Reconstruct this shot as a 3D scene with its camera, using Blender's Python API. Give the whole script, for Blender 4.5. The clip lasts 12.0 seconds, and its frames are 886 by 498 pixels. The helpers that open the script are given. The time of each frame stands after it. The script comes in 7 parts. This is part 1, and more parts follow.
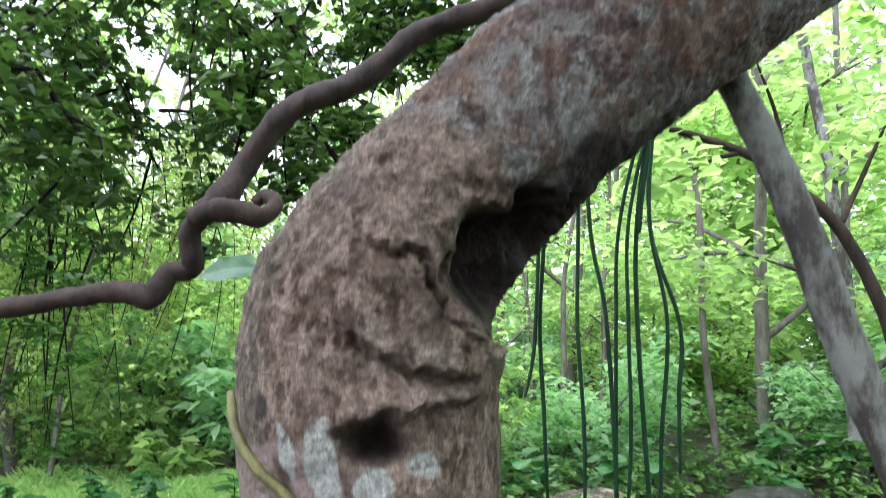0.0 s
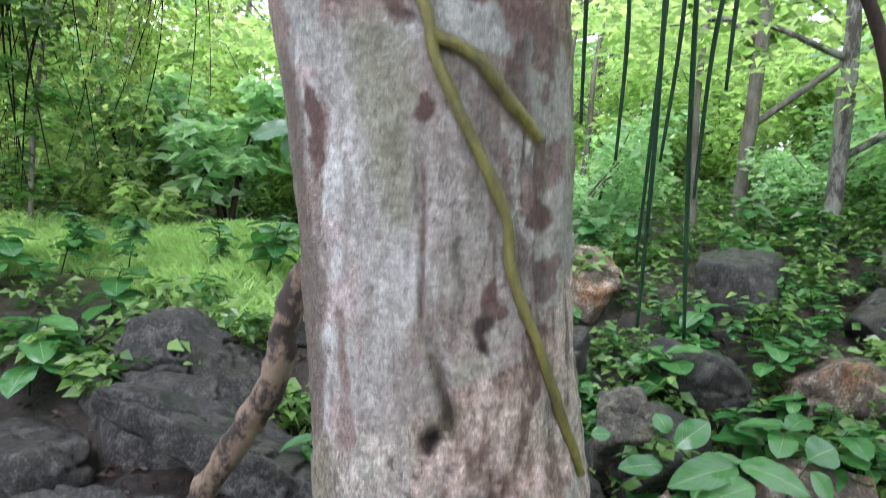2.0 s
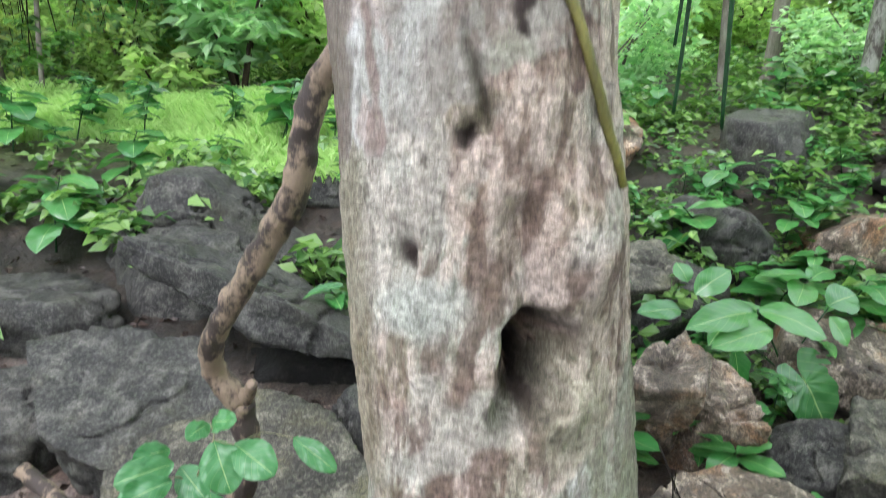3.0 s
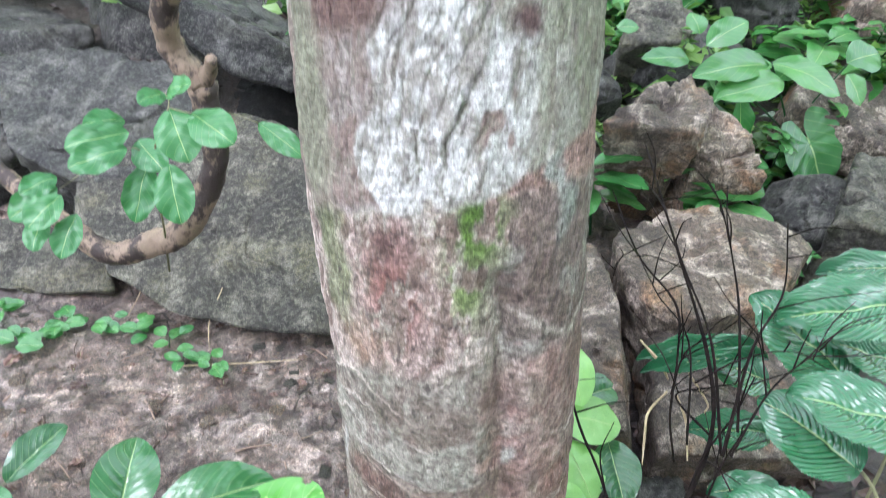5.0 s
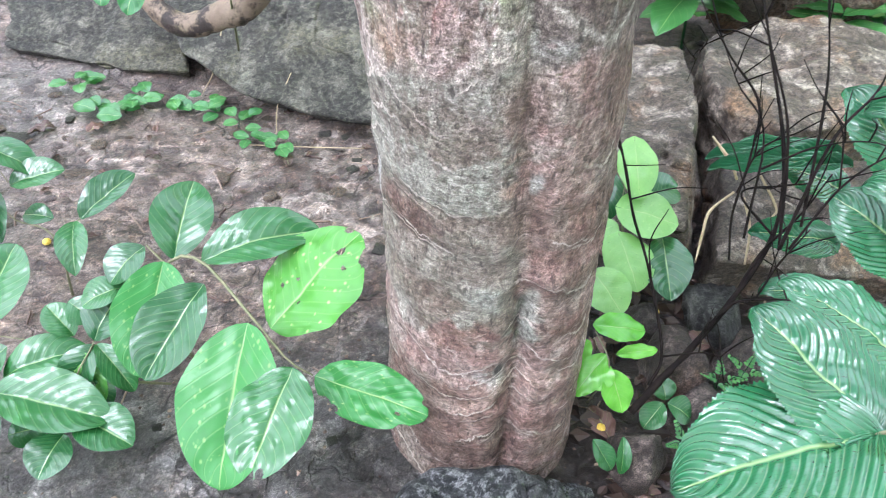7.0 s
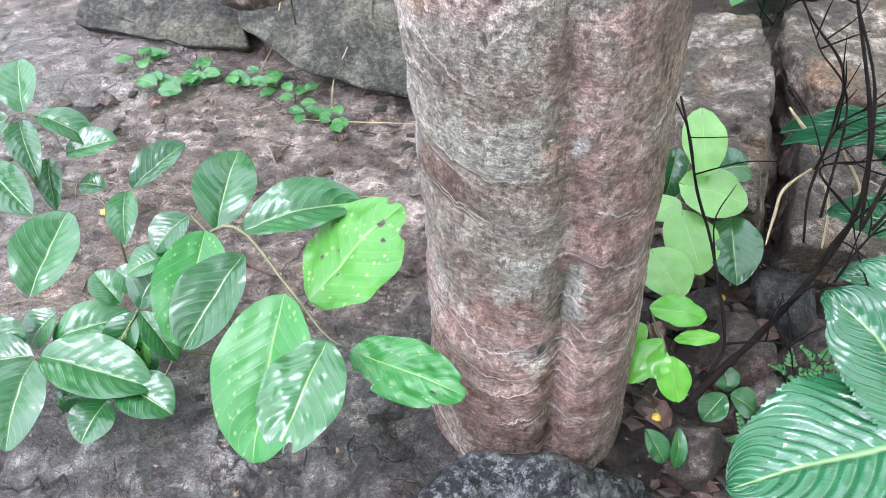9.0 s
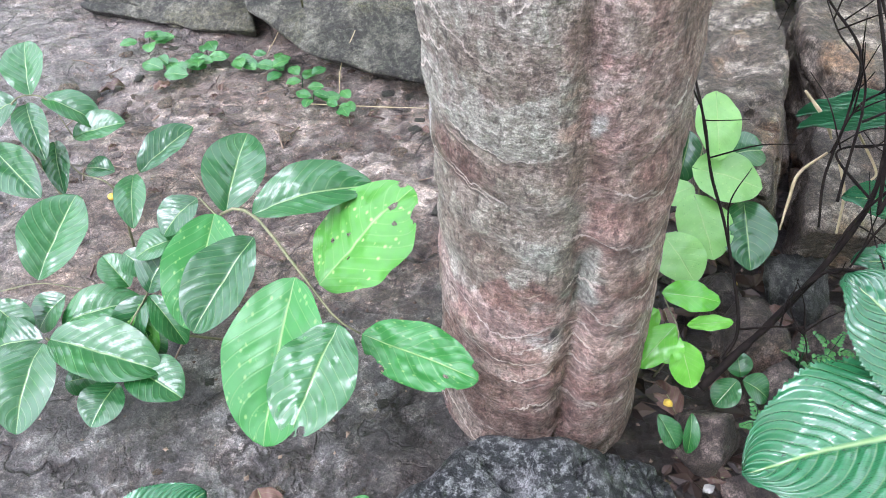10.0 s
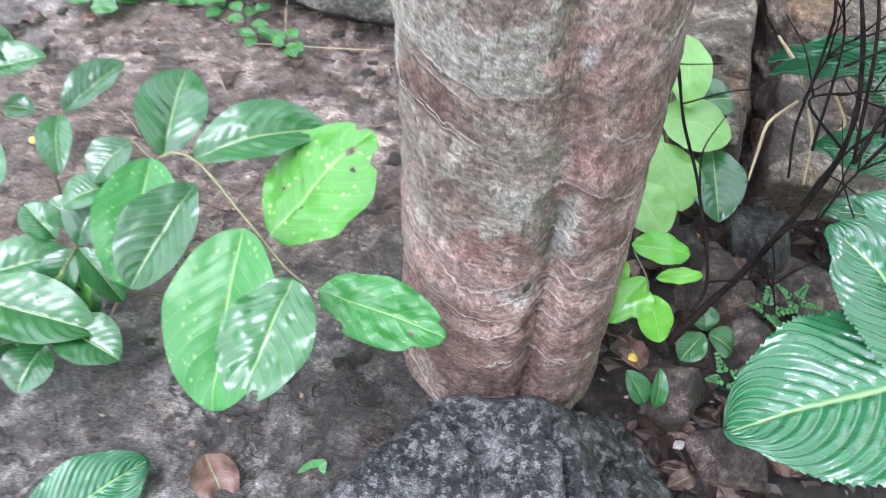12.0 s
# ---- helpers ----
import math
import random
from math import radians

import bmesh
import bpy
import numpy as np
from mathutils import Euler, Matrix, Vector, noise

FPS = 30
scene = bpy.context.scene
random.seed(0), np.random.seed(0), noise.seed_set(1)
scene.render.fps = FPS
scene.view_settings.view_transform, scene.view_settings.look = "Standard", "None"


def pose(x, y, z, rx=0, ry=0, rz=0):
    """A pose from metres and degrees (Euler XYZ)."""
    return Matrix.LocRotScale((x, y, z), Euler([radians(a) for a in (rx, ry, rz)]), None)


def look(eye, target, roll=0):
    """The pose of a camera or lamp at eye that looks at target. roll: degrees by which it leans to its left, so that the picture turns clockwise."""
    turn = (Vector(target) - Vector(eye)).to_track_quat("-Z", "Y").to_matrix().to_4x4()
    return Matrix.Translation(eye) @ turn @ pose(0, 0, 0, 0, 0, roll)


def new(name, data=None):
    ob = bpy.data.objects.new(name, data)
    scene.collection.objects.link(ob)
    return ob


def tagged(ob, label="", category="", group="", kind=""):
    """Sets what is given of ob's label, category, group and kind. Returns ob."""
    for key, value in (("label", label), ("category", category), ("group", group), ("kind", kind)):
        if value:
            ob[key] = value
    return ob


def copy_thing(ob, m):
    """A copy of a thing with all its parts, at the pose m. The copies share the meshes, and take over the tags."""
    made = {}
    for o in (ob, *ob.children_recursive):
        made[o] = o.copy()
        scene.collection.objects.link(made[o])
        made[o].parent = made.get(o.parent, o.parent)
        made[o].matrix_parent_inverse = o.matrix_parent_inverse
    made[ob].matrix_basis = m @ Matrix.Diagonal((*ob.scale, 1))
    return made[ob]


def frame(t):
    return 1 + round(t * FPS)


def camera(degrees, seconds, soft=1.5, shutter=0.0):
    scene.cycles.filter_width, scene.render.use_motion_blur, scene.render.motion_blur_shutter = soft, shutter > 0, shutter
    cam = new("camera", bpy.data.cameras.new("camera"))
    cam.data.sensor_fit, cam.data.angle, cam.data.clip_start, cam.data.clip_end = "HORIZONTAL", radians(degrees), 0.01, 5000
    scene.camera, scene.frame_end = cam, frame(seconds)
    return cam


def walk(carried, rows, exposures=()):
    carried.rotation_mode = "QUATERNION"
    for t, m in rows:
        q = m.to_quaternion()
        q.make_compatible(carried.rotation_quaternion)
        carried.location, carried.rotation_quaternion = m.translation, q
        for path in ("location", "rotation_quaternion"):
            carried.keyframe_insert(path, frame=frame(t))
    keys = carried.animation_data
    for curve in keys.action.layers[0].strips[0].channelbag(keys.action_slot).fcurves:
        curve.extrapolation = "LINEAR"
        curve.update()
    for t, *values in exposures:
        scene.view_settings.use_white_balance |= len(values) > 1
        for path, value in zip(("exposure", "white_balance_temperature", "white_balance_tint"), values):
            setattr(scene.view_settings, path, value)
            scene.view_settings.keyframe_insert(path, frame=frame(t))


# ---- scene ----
cam = camera(64.4, 12.0, soft=0.9, shutter=0.5)
METRES, EYE, TILT, LEAN, TURN = 1.1, 1.82, 10.0, 0.0, 0.0
ROWS = [
    (0.0, 0.0, 0.0, 0.0, 0.0, 0.0, 0.0),
    (0.5, -0.0203, 0.0359, -0.0757, -0.49, -3.9, -1.19),
    (1.0, -0.0362, 0.0645, -0.1605, -1.61, -8.81, -2.05),
    (1.5, -0.0382, 0.0719, -0.2341, -3.28, -12.47, -3.36),
    (2.0, -0.0594, 0.0723, -0.2939, -1.5, -15.86, -2.89),
    (2.5, -0.0549, 0.0717, -0.3554, -1.29, -20.61, -2.92),
    (3.0, -0.0661, 0.0588, -0.4239, -0.36, -25.12, -2.11),
    (5.0, -0.0004, 0.0158, -0.6692, 1.27, -39.89, -3.82),
    (5.5, 0.0131, 0.0133, -0.7276, 3.35, -43.14, -4.64),
    (6.0, 0.0242, -0.0074, -0.7532, 6.04, -46.91, -4.18),
    (6.5, 0.0423, -0.0251, -0.7614, 7.06, -49.52, -3.45),
    (7.0, 0.0562, -0.0394, -0.762, 9.09, -52.63, -1.8),
    (9.0, 0.0824, -0.0211, -0.8043, 13.31, -53.76, 1.92),
    (9.5, 0.0798, -0.0198, -0.8089, 13.26, -54.07, 2.06),
    (10.0, 0.0731, -0.023, -0.8141, 13.59, -54.7, 2.11),
    (10.5, 0.0636, -0.0221, -0.8111, 12.77, -55.13, 2.25),
    (11.0, 0.0626, -0.0208, -0.8133, 12.52, -56.51, 1.57),
    (11.5, 0.0543, -0.0197, -0.8139, 12.43, -57.08, 1.06),
    (12.0, 0.0461, -0.0007, -0.8633, 11.18, -58.43, -1.67),
]
walk(cam, [(t, pose(0, 0, EYE, TILT, LEAN, TURN) @ pose(METRES * x, METRES * y, METRES * z, 90 + pitch, roll, yaw)) for t, x, y, z, yaw, pitch, roll in ROWS],
     [(0.0, 1.42, 5540, 19), (1.0, 1.38, 5540, 25), (1.5, 1.38, 5560, 25), (2.0, 1.40, 5620, 24), (2.5, 1.88, 5800, 18), (3.2, 1.85, 5760, 17), (4.8, 2.15, 5500, 21), (7.2, 2.26, 5430, 21), (9.0, 2.2, 5470, 23), (12.0, 2.18, 5470, 24)])

# ---- light ----
SUN_ELEV, SUN_AZ = 57.0, 216.0
world = bpy.data.worlds.new("sky")
scene.world = world
world.use_nodes = True
wn = world.node_tree
sky = wn.nodes.new("ShaderNodeTexSky")
sky.sky_type = "NISHITA"
sky.sun_disc = False
sky.sun_elevation = radians(SUN_ELEV)
sky.sun_rotation = radians(SUN_AZ)
sky.dust_density = 6.0
sky.ozone_density = 1.0
veil = wn.nodes.new("ShaderNodeMix")          # cloud veil: most of the blue is lost
veil.data_type = "RGBA"
veil.inputs[0].default_value = 0.75
veil.inputs[7].default_value = (11.0, 11.0, 10.5, 1)
wn.links.new(sky.outputs[0], veil.inputs[6])
bg = wn.nodes["Background"]
bg.inputs[1].default_value = 0.15
wn.links.new(veil.outputs[2], bg.inputs[0])
sun_data = bpy.data.lights.new("sun", "SUN")
sun_data.energy = 1.2
sun_data.angle = radians(25)
sun_data.color = (1.0, 0.97, 0.92)
sun = new("sun", sun_data)
sun.matrix_world = look((-3.0, -4.2, 8), (0, 0, 0))

# ---- node helpers ----


class Nodes:
    """A small hand for node materials."""

    def __init__(self, name, rough=0.7, spec=0.5):
        self.m = bpy.data.materials.new(name)
        self.m.use_nodes = True
        self.t = self.m.node_tree
        self.b = self.t.nodes["Principled BSDF"]
        self.b.inputs["Roughness"].default_value = rough
        self.b.inputs["Specular IOR Level"].default_value = spec
        self.out = self.t.nodes["Material Output"]
        self.co = self.add("ShaderNodeTexCoord").outputs["Object"]

    def add(self, kind):
        return self.t.nodes.new(kind)

    def wire(self, a, b):
        self.t.links.new(a, b)

    def put(self, socket, v):
        if isinstance(v, bpy.types.NodeSocket):
            self.wire(v, socket)
        elif isinstance(v, tuple) and len(v) == 3 and socket.type == "RGBA":
            socket.default_value = (*v, 1)
        else:
            socket.default_value = v

    def noise(self, scale, detail=5.0, rough=0.6, co=None, stretch=None, distort=0.0):
        n = self.add("ShaderNodeTexNoise")
        n.inputs["Scale"].default_value = scale
        n.inputs["Detail"].default_value = detail
        n.inputs["Roughness"].default_value = rough
        n.inputs["Distortion"].default_value = distort
        c = co or self.co
        if stretch:
            mp = self.add("ShaderNodeMapping")
            mp.inputs["Scale"].default_value = stretch
            self.wire(c, mp.inputs["Vector"])
            c = mp.outputs[0]
        self.wire(c, n.inputs["Vector"])
        return n.outputs[0]

    def voronoi(self, scale, feature="F1", co=None):
        n = self.add("ShaderNodeTexVoronoi")
        n.feature = feature
        n.inputs["Scale"].default_value = scale
        self.wire(co or self.co, n.inputs["Vector"])
        return n.outputs[0]

    def step(self, v, lo, hi, a=0.0, b=1.0):
        n = self.add("ShaderNodeMapRange")
        self.put(n.inputs[0], v)
        for i, x in enumerate((lo, hi, a, b)):
            n.inputs[i + 1].default_value = x
        return n.outputs[0]

    def mix(self, f, a, b, how="MIX"):
        n = self.add("ShaderNodeMix")
        n.data_type, n.blend_type = "RGBA", how
        self.put(n.inputs[0], f)
        self.put(n.inputs[6], a)
        self.put(n.inputs[7], b)
        return n.outputs[2]

    def calc(self, op, a, b=0.0):
        n = self.add("ShaderNodeMath")
        n.operation = op
        self.put(n.inputs[0], a)
        self.put(n.inputs[1], b)
        return n.outputs[0]

    def bump(self, h, strength=0.4, dist=0.01):
        n = self.add("ShaderNodeBump")
        n.inputs["Strength"].default_value = strength
        n.inputs["Distance"].default_value = dist
        self.wire(h, n.inputs["Height"])
        self.wire(n.outputs[0], self.b.inputs["Normal"])

    def colour(self, c):
        self.put(self.b.inputs["Base Color"], c)

    def random(self):
        return self.add("ShaderNodeObjectInfo").outputs["Random"]

    def island(self):
        return self.add("ShaderNodeNewGeometry").outputs["Random Per Island"]

    def through_light(self, c, share):
        """Leaves let part of the light through."""
        tr = self.add("ShaderNodeBsdfTranslucent")
        self.put(tr.inputs[0], c)
        mx = self.add("ShaderNodeMixShader")
        mx.inputs[0].default_value = share
        self.wire(self.b.outputs[0], mx.inputs[1])
        self.wire(tr.outputs[0], mx.inputs[2])
        self.wire(mx.outputs[0], self.out.inputs[0])


def bark_material():
    k = Nodes("bark", 0.62, 0.28)
    own = k.add("ShaderNodeVertexColor")
    own.layer_name = "Col"
    coarse = own.outputs[1]          # how coarse the bark is
    grit = k.noise(620, 3, 0.75)
    fine = k.noise(170, 6, 0.7)
    grain = k.noise(80, 5, 0.7, stretch=(1.0, 1.0, 0.6))
    c = k.mix(coarse, own.outputs[0], k.mix(k.step(grain, 0.4, 0.6), (0.82, 0.81, 0.80), (1.12, 1.12, 1.12)), "MULTIPLY")
    c = k.mix(coarse, c, k.mix(k.step(fine, 0.42, 0.58), (0.70, 0.69, 0.68), (1.22, 1.22, 1.22)), "MULTIPLY")
    c = k.mix(coarse, c, k.mix(k.step(grit, 0.44, 0.57), (0.66, 0.65, 0.64), (1.27, 1.27, 1.27)), "MULTIPLY")
    scale = k.noise(95, 5, 0.7, stretch=(1.0, 1.0, 2.2), distort=0.6)
    c = k.mix(coarse, c, k.mix(k.step(scale, 0.42, 0.58), (0.68, 0.66, 0.64), (1.22, 1.22, 1.22)), "MULTIPLY")
    pit = k.step(k.noise(150, 3, 0.5, stretch=(1, 1, 0.45)), 0.60, 0.68)
    c = k.mix(k.calc("MULTIPLY", k.calc("MULTIPLY", pit, 0.65), coarse), c, (0.04, 0.03, 0.026))
    # thin pale growth lines round the foot, each with a dark lower edge
    ring = k.add("ShaderNodeAttribute")
    ring.attribute_name = "ring"
    many = k.add("ShaderNodeAttribute")
    many.attribute_name = "ring_share"
    jag = k.calc("MULTIPLY", k.calc("SUBTRACT", k.noise(38, 6, 0.75), 0.5), 0.034)
    at = k.calc("ADD", ring.outputs[2], jag)
    low = k.add("ShaderNodeAttribute")
    low.attribute_name = "foot"
    lines = None
    for step, off, w, gate in ((0.059, 0.0, 0.032, 9.0), (0.071, 0.023, 0.026, 13.0)):
        turn = k.calc("DIVIDE", k.calc("ADD", at, off), step)
        f = k.calc("FRACT", turn)
        if step == 0.071:          # each layer of bark between two lines has its own tint
            tint = k.add("ShaderNodeTexWhiteNoise")
            tint.noise_dimensions = "1D"
            k.wire(k.calc("FLOOR", k.calc("ADD", turn, 0.5)), tint.inputs["W"])
            patch = k.step(k.noise(7, 3, 0.6), 0.42, 0.56)
            c = k.mix(k.calc("MULTIPLY", k.calc("MULTIPLY", k.step(tint.outputs[0], 0.55, 0.6), low.outputs[2]), k.calc("MULTIPLY", patch, 0.75)), c, k.mix(1.0, c, (0.66, 0.56, 0.52), "MULTIPLY"))
            c = k.mix(k.calc("MULTIPLY", k.calc("MULTIPLY", k.step(tint.outputs[0], 0.3, 0.25), low.outputs[2]), k.calc("MULTIPLY", patch, 0.6)), c, k.mix(1.0, c, (1.25, 1.25, 1.2), "MULTIPLY"))
        here = k.calc("MULTIPLY", many.outputs[2], k.step(k.noise(gate, 3, 0.6), 0.46, 0.55))
        line = k.calc("MULTIPLY", k.step(k.calc("ABSOLUTE", k.calc("SUBTRACT", f, 0.5)), w * 0.3, w, 1.0, 0.0), here)
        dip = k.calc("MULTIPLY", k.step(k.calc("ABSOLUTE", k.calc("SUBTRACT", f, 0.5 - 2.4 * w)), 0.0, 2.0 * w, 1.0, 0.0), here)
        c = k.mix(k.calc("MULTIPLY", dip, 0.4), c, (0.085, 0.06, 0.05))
        c = k.mix(k.calc("MULTIPLY", line, 0.95), c, (0.66, 0.58, 0.50))
        both = k.calc("SUBTRACT", line, dip)
        lines = both if lines is None else k.calc("ADD", lines, both)
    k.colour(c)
    k.put(k.b.inputs["Roughness"], k.step(k.noise(9, 3), 0.35, 0.7, 0.42, 0.72))
    h = k.calc("ADD", k.calc("ADD", k.calc("MULTIPLY", fine, 0.6), grain), k.calc("MULTIPLY", grit, 0.3))
    wrinkle = k.noise(150, 4, 0.65, stretch=(1.0, 1.0, 2.1), distort=0.5)
    h = k.calc("ADD", h, k.calc("ADD", k.calc("MULTIPLY", wrinkle, 0.9), k.calc("MULTIPLY", lines, 0.22)))
    k.bump(h, 1.0, 0.008)
    return k.m


def stone_material(name, dark, mid, pale, warm, wet=0.45, speck=0.0):
    k = Nodes(name, 0.6, 0.32)
    rnd = k.random()
    big = k.noise(3.2, 5, 0.6)
    med = k.noise(14, 6, 0.7)
    fine = k.noise(90, 5, 0.7)
    c = k.mix(k.step(big, 0.35, 0.65), dark, mid)
    c = k.mix(k.step(med, 0.50, 0.62), c, pale)
    c = k.mix(k.calc("MULTIPLY", k.step(k.noise(5.5, 4, 0.6), 0.52, 0.68), 0.75), c, warm)
    c = k.mix(1.0, c, k.mix(k.step(fine, 0.4, 0.62), (0.45, 0.45, 0.45), (1.4, 1.4, 1.4)), "MULTIPLY")
    c = k.mix(1.0, c, k.mix(rnd, (0.8, 0.8, 0.82), (1.15, 1.12, 1.08)), "MULTIPLY")
    k.colour(c)
    run = k.step(k.noise(4.5, 5, 0.65, stretch=(1.0, 1.0, 0.5), distort=0.6), 0.54, 0.66)
    c = k.mix(k.calc("MULTIPLY", run, 0.7), c, k.mix(1.0, c, (0.36, 0.35, 0.33), "MULTIPLY"))
    spot = k.calc("MULTIPLY", k.step(k.noise(27, 5, 0.7, distort=0.5), 0.57, 0.63), k.step(k.noise(3.1, 3, 0.6), 0.45, 0.58))
    c = k.mix(k.calc("MULTIPLY", spot, 0.75), c, pale)
    k.put(k.b.inputs["Roughness"], k.step(med, 0.3, 0.7, wet, wet + 0.35))
    grit = k.noise(480, 3, 0.75)
    if speck:
        c = k.mix(k.calc("MULTIPLY", k.step(k.noise(85, 5, 0.75), 0.50, 0.60), speck), c, pale)
    c = k.mix(1.0, c, k.mix(k.step(grit, 0.44, 0.57), (0.52, 0.52, 0.52), (1.45, 1.45, 1.45)), "MULTIPLY")
    k.colour(c)
    k.bump(k.calc("ADD", k.calc("ADD", k.calc("MULTIPLY", fine, 0.55), med), k.calc("MULTIPLY", grit, 0.3)), 0.9, 0.012)
    return k.m


def ground_material():
    k = Nodes("forest_soil", 0.6)
    own = k.add("ShaderNodeVertexColor")
    own.layer_name = "Col"
    med = k.noise(26, 7, 0.72)
    fine = k.noise(150, 6, 0.75)
    c = k.mix(1.0, own.outputs[0], k.mix(k.step(med, 0.38, 0.64), (0.55, 0.53, 0.52), (1.3, 1.3, 1.3)), "MULTIPLY")
    c = k.mix(1.0, c, k.mix(k.step(fine, 0.4, 0.62), (0.55, 0.54, 0.53), (1.35, 1.35, 1.35)), "MULTIPLY")
    k.colour(c)
    grit = k.noise(560, 3, 0.75)
    c = k.mix(1.0, c, k.mix(k.step(grit, 0.44, 0.57), (0.55, 0.54, 0.53), (1.4, 1.4, 1.4)), "MULTIPLY")
    for scale, lo, hi, f in ((17, 0.53, 0.55, (1.42, 1.36, 1.32)), (23, 0.55, 0.57, (0.62, 0.57, 0.54)), (43, 0.55, 0.57, (1.4, 1.4, 1.4)), (51, 0.57, 0.59, (0.55, 0.50, 0.47))):
        c = k.mix(k.step(k.noise(scale, 7, 0.75, distort=0.4), lo, hi), c, k.mix(1.0, c, f, "MULTIPLY"))
    flake = k.step(k.noise(62, 8, 0.8, distort=0.6), 0.54, 0.57)
    c = k.mix(1.0, c, k.mix(flake, (0.92, 0.92, 0.92), (1.45, 1.42, 1.4)), "MULTIPLY")
    c = k.mix(k.calc("MULTIPLY", k.step(k.noise(95, 5, 0.7, distort=0.8), 0.61, 0.65), 0.7), c, (0.03, 0.024, 0.02))
    k.colour(c)
    warp = k.add("ShaderNodeVectorMath")
    warp.operation = "MULTIPLY_ADD"
    drift = k.add("ShaderNodeTexNoise")
    drift.inputs["Scale"].default_value = 9.0
    drift.inputs["Detail"].default_value = 6.0
    k.wire(k.co, drift.inputs["Vector"])
    k.wire(drift.outputs[1], warp.inputs[0])
    warp.inputs[1].default_value = (0.22, 0.22, 0.22)
    k.wire(k.co, warp.inputs[2])
    gap = k.calc("MULTIPLY", k.step(k.voronoi(5.5, "DISTANCE_TO_EDGE", warp.outputs[0]), 0.006, 0.03, 1.0, 0.0), k.step(k.noise(4, 3, 0.6), 0.45, 0.56))
    gap = k.calc("MAXIMUM", gap, k.calc("MULTIPLY", k.step(k.voronoi(19, "DISTANCE_TO_EDGE", warp.outputs[0]), 0.01, 0.05, 0.8, 0.0), k.step(k.noise(6, 3, 0.6), 0.50, 0.60)))
    c = k.mix(k.calc("MULTIPLY", gap, 0.85), c, (0.022, 0.018, 0.015))
    c = k.mix(k.calc("MULTIPLY", k.step(k.noise(6.5, 5, 0.7, distort=0.5), 0.55, 0.63), 0.55), c, k.mix(1.0, c, (0.42, 0.39, 0.37), "MULTIPLY"))
    k.colour(c)
    k.put(k.b.inputs["Roughness"], k.step(med, 0.35, 0.65, 0.28, 0.62))
    h = k.calc("ADD", k.calc("MULTIPLY", flake, 0.3), k.calc("MULTIPLY", med, 0.3))
    h = k.calc("SUBTRACT", h, k.calc("MULTIPLY", gap, 0.8))
    k.bump(k.calc("ADD", k.calc("ADD", k.calc("MULTIPLY", fine, 0.6), h), k.calc("MULTIPLY", grit, 0.35)), 1.0, 0.008)
    return k.m


def leaf_material(name, a, b, gloss=0.3, share=0.35, veins=9.0, ribs=0.3, per="random", spots=0.0, wet=0.0, cross=0.0, dust=0.0):
    k = Nodes(name, gloss, 0.3)
    k.b.inputs["Coat Weight"].default_value = wet
    k.b.inputs["Coat Roughness"].default_value = 0.21 if wet < 0.9 else 0.16
    rnd = k.random() if per == "random" else k.island()
    c = k.mix(rnd, a, b)
    if veins:
        uv = k.add("ShaderNodeUVMap").outputs[0]
        sep = k.add("ShaderNodeSeparateXYZ")
        k.wire(uv, sep.inputs[0])
        side = k.calc("ABSOLUTE", k.calc("SUBTRACT", sep.outputs[0], 0.5))
        bow = k.calc("ADD", k.calc("MULTIPLY", side, 0.5), k.calc("MULTIPLY", k.calc("MULTIPLY", side, side), 0.76 if cross else 0.3))
        along = k.calc("SUBTRACT", sep.outputs[1], bow)
        wave = k.calc("FRACT", k.calc("ADD", k.calc("MULTIPLY", along, veins), 0.5 if cross else 0.0))
        vein = k.step(k.calc("ABSOLUTE", k.calc("SUBTRACT", wave, 0.5)), 0.0, 0.09, 1.0, 0.0)
        rib = k.step(side, 0.0, 0.02, 1.0, 0.0)
        lines = k.calc("MAXIMUM", k.calc("MULTIPLY", vein, 0.2), rib)
        c = k.mix(k.calc("MULTIPLY", lines, 0.7), c, (0.30, 0.42, 0.16))
        relief = k.calc("ADD", k.calc("MULTIPLY", lines, -1.0), k.calc("MULTIPLY", k.noise(45, 3), 0.08))
        if cross:
            rung = k.calc("ABSOLUTE", k.calc("SUBTRACT", k.calc("FRACT", k.calc("ADD", k.calc("MULTIPLY", side, 44.0), k.calc("MULTIPLY", k.noise(5, 2), 1.0))), 0.5))
            c = k.mix(k.step(rung, 0.0, 0.16, 0.10, 0.0), c, (0.005, 0.03, 0.012))
            relief = k.calc("SUBTRACT", relief, k.step(rung, 0.0, 0.2, 0.35, 0.0))
        k.bump(relief, ribs, 0.003)
        c = k.mix(1.0, c, k.mix(k.step(k.noise(2.2, 4, 0.6), 0.35, 0.65), (0.86, 0.9, 0.86), (1.1, 1.08, 1.08)), "MULTIPLY")
        if spots:
            dot = k.step(k.voronoi(16), 0.12, 0.32, 1.0, 0.0)
            gate = k.step(k.noise(6, 2), 0.50, 0.54)
            c = k.mix(k.calc("MULTIPLY", k.calc("MULTIPLY", dot, gate), spots * 0.8), c, (0.40, 0.52, 0.18))
    if dust:
        c = k.mix(k.calc("MULTIPLY", k.step(k.noise(5.5, 4, 0.6, stretch=(9.0, 4.0, 4.0)), 0.66, 0.68), dust), c, (0.012, 0.02, 0.012))
    k.colour(c)
    k.through_light(k.mix(1.0, c, (1.2, 1.4, 0.85), "MULTIPLY"), share)
    return k.m


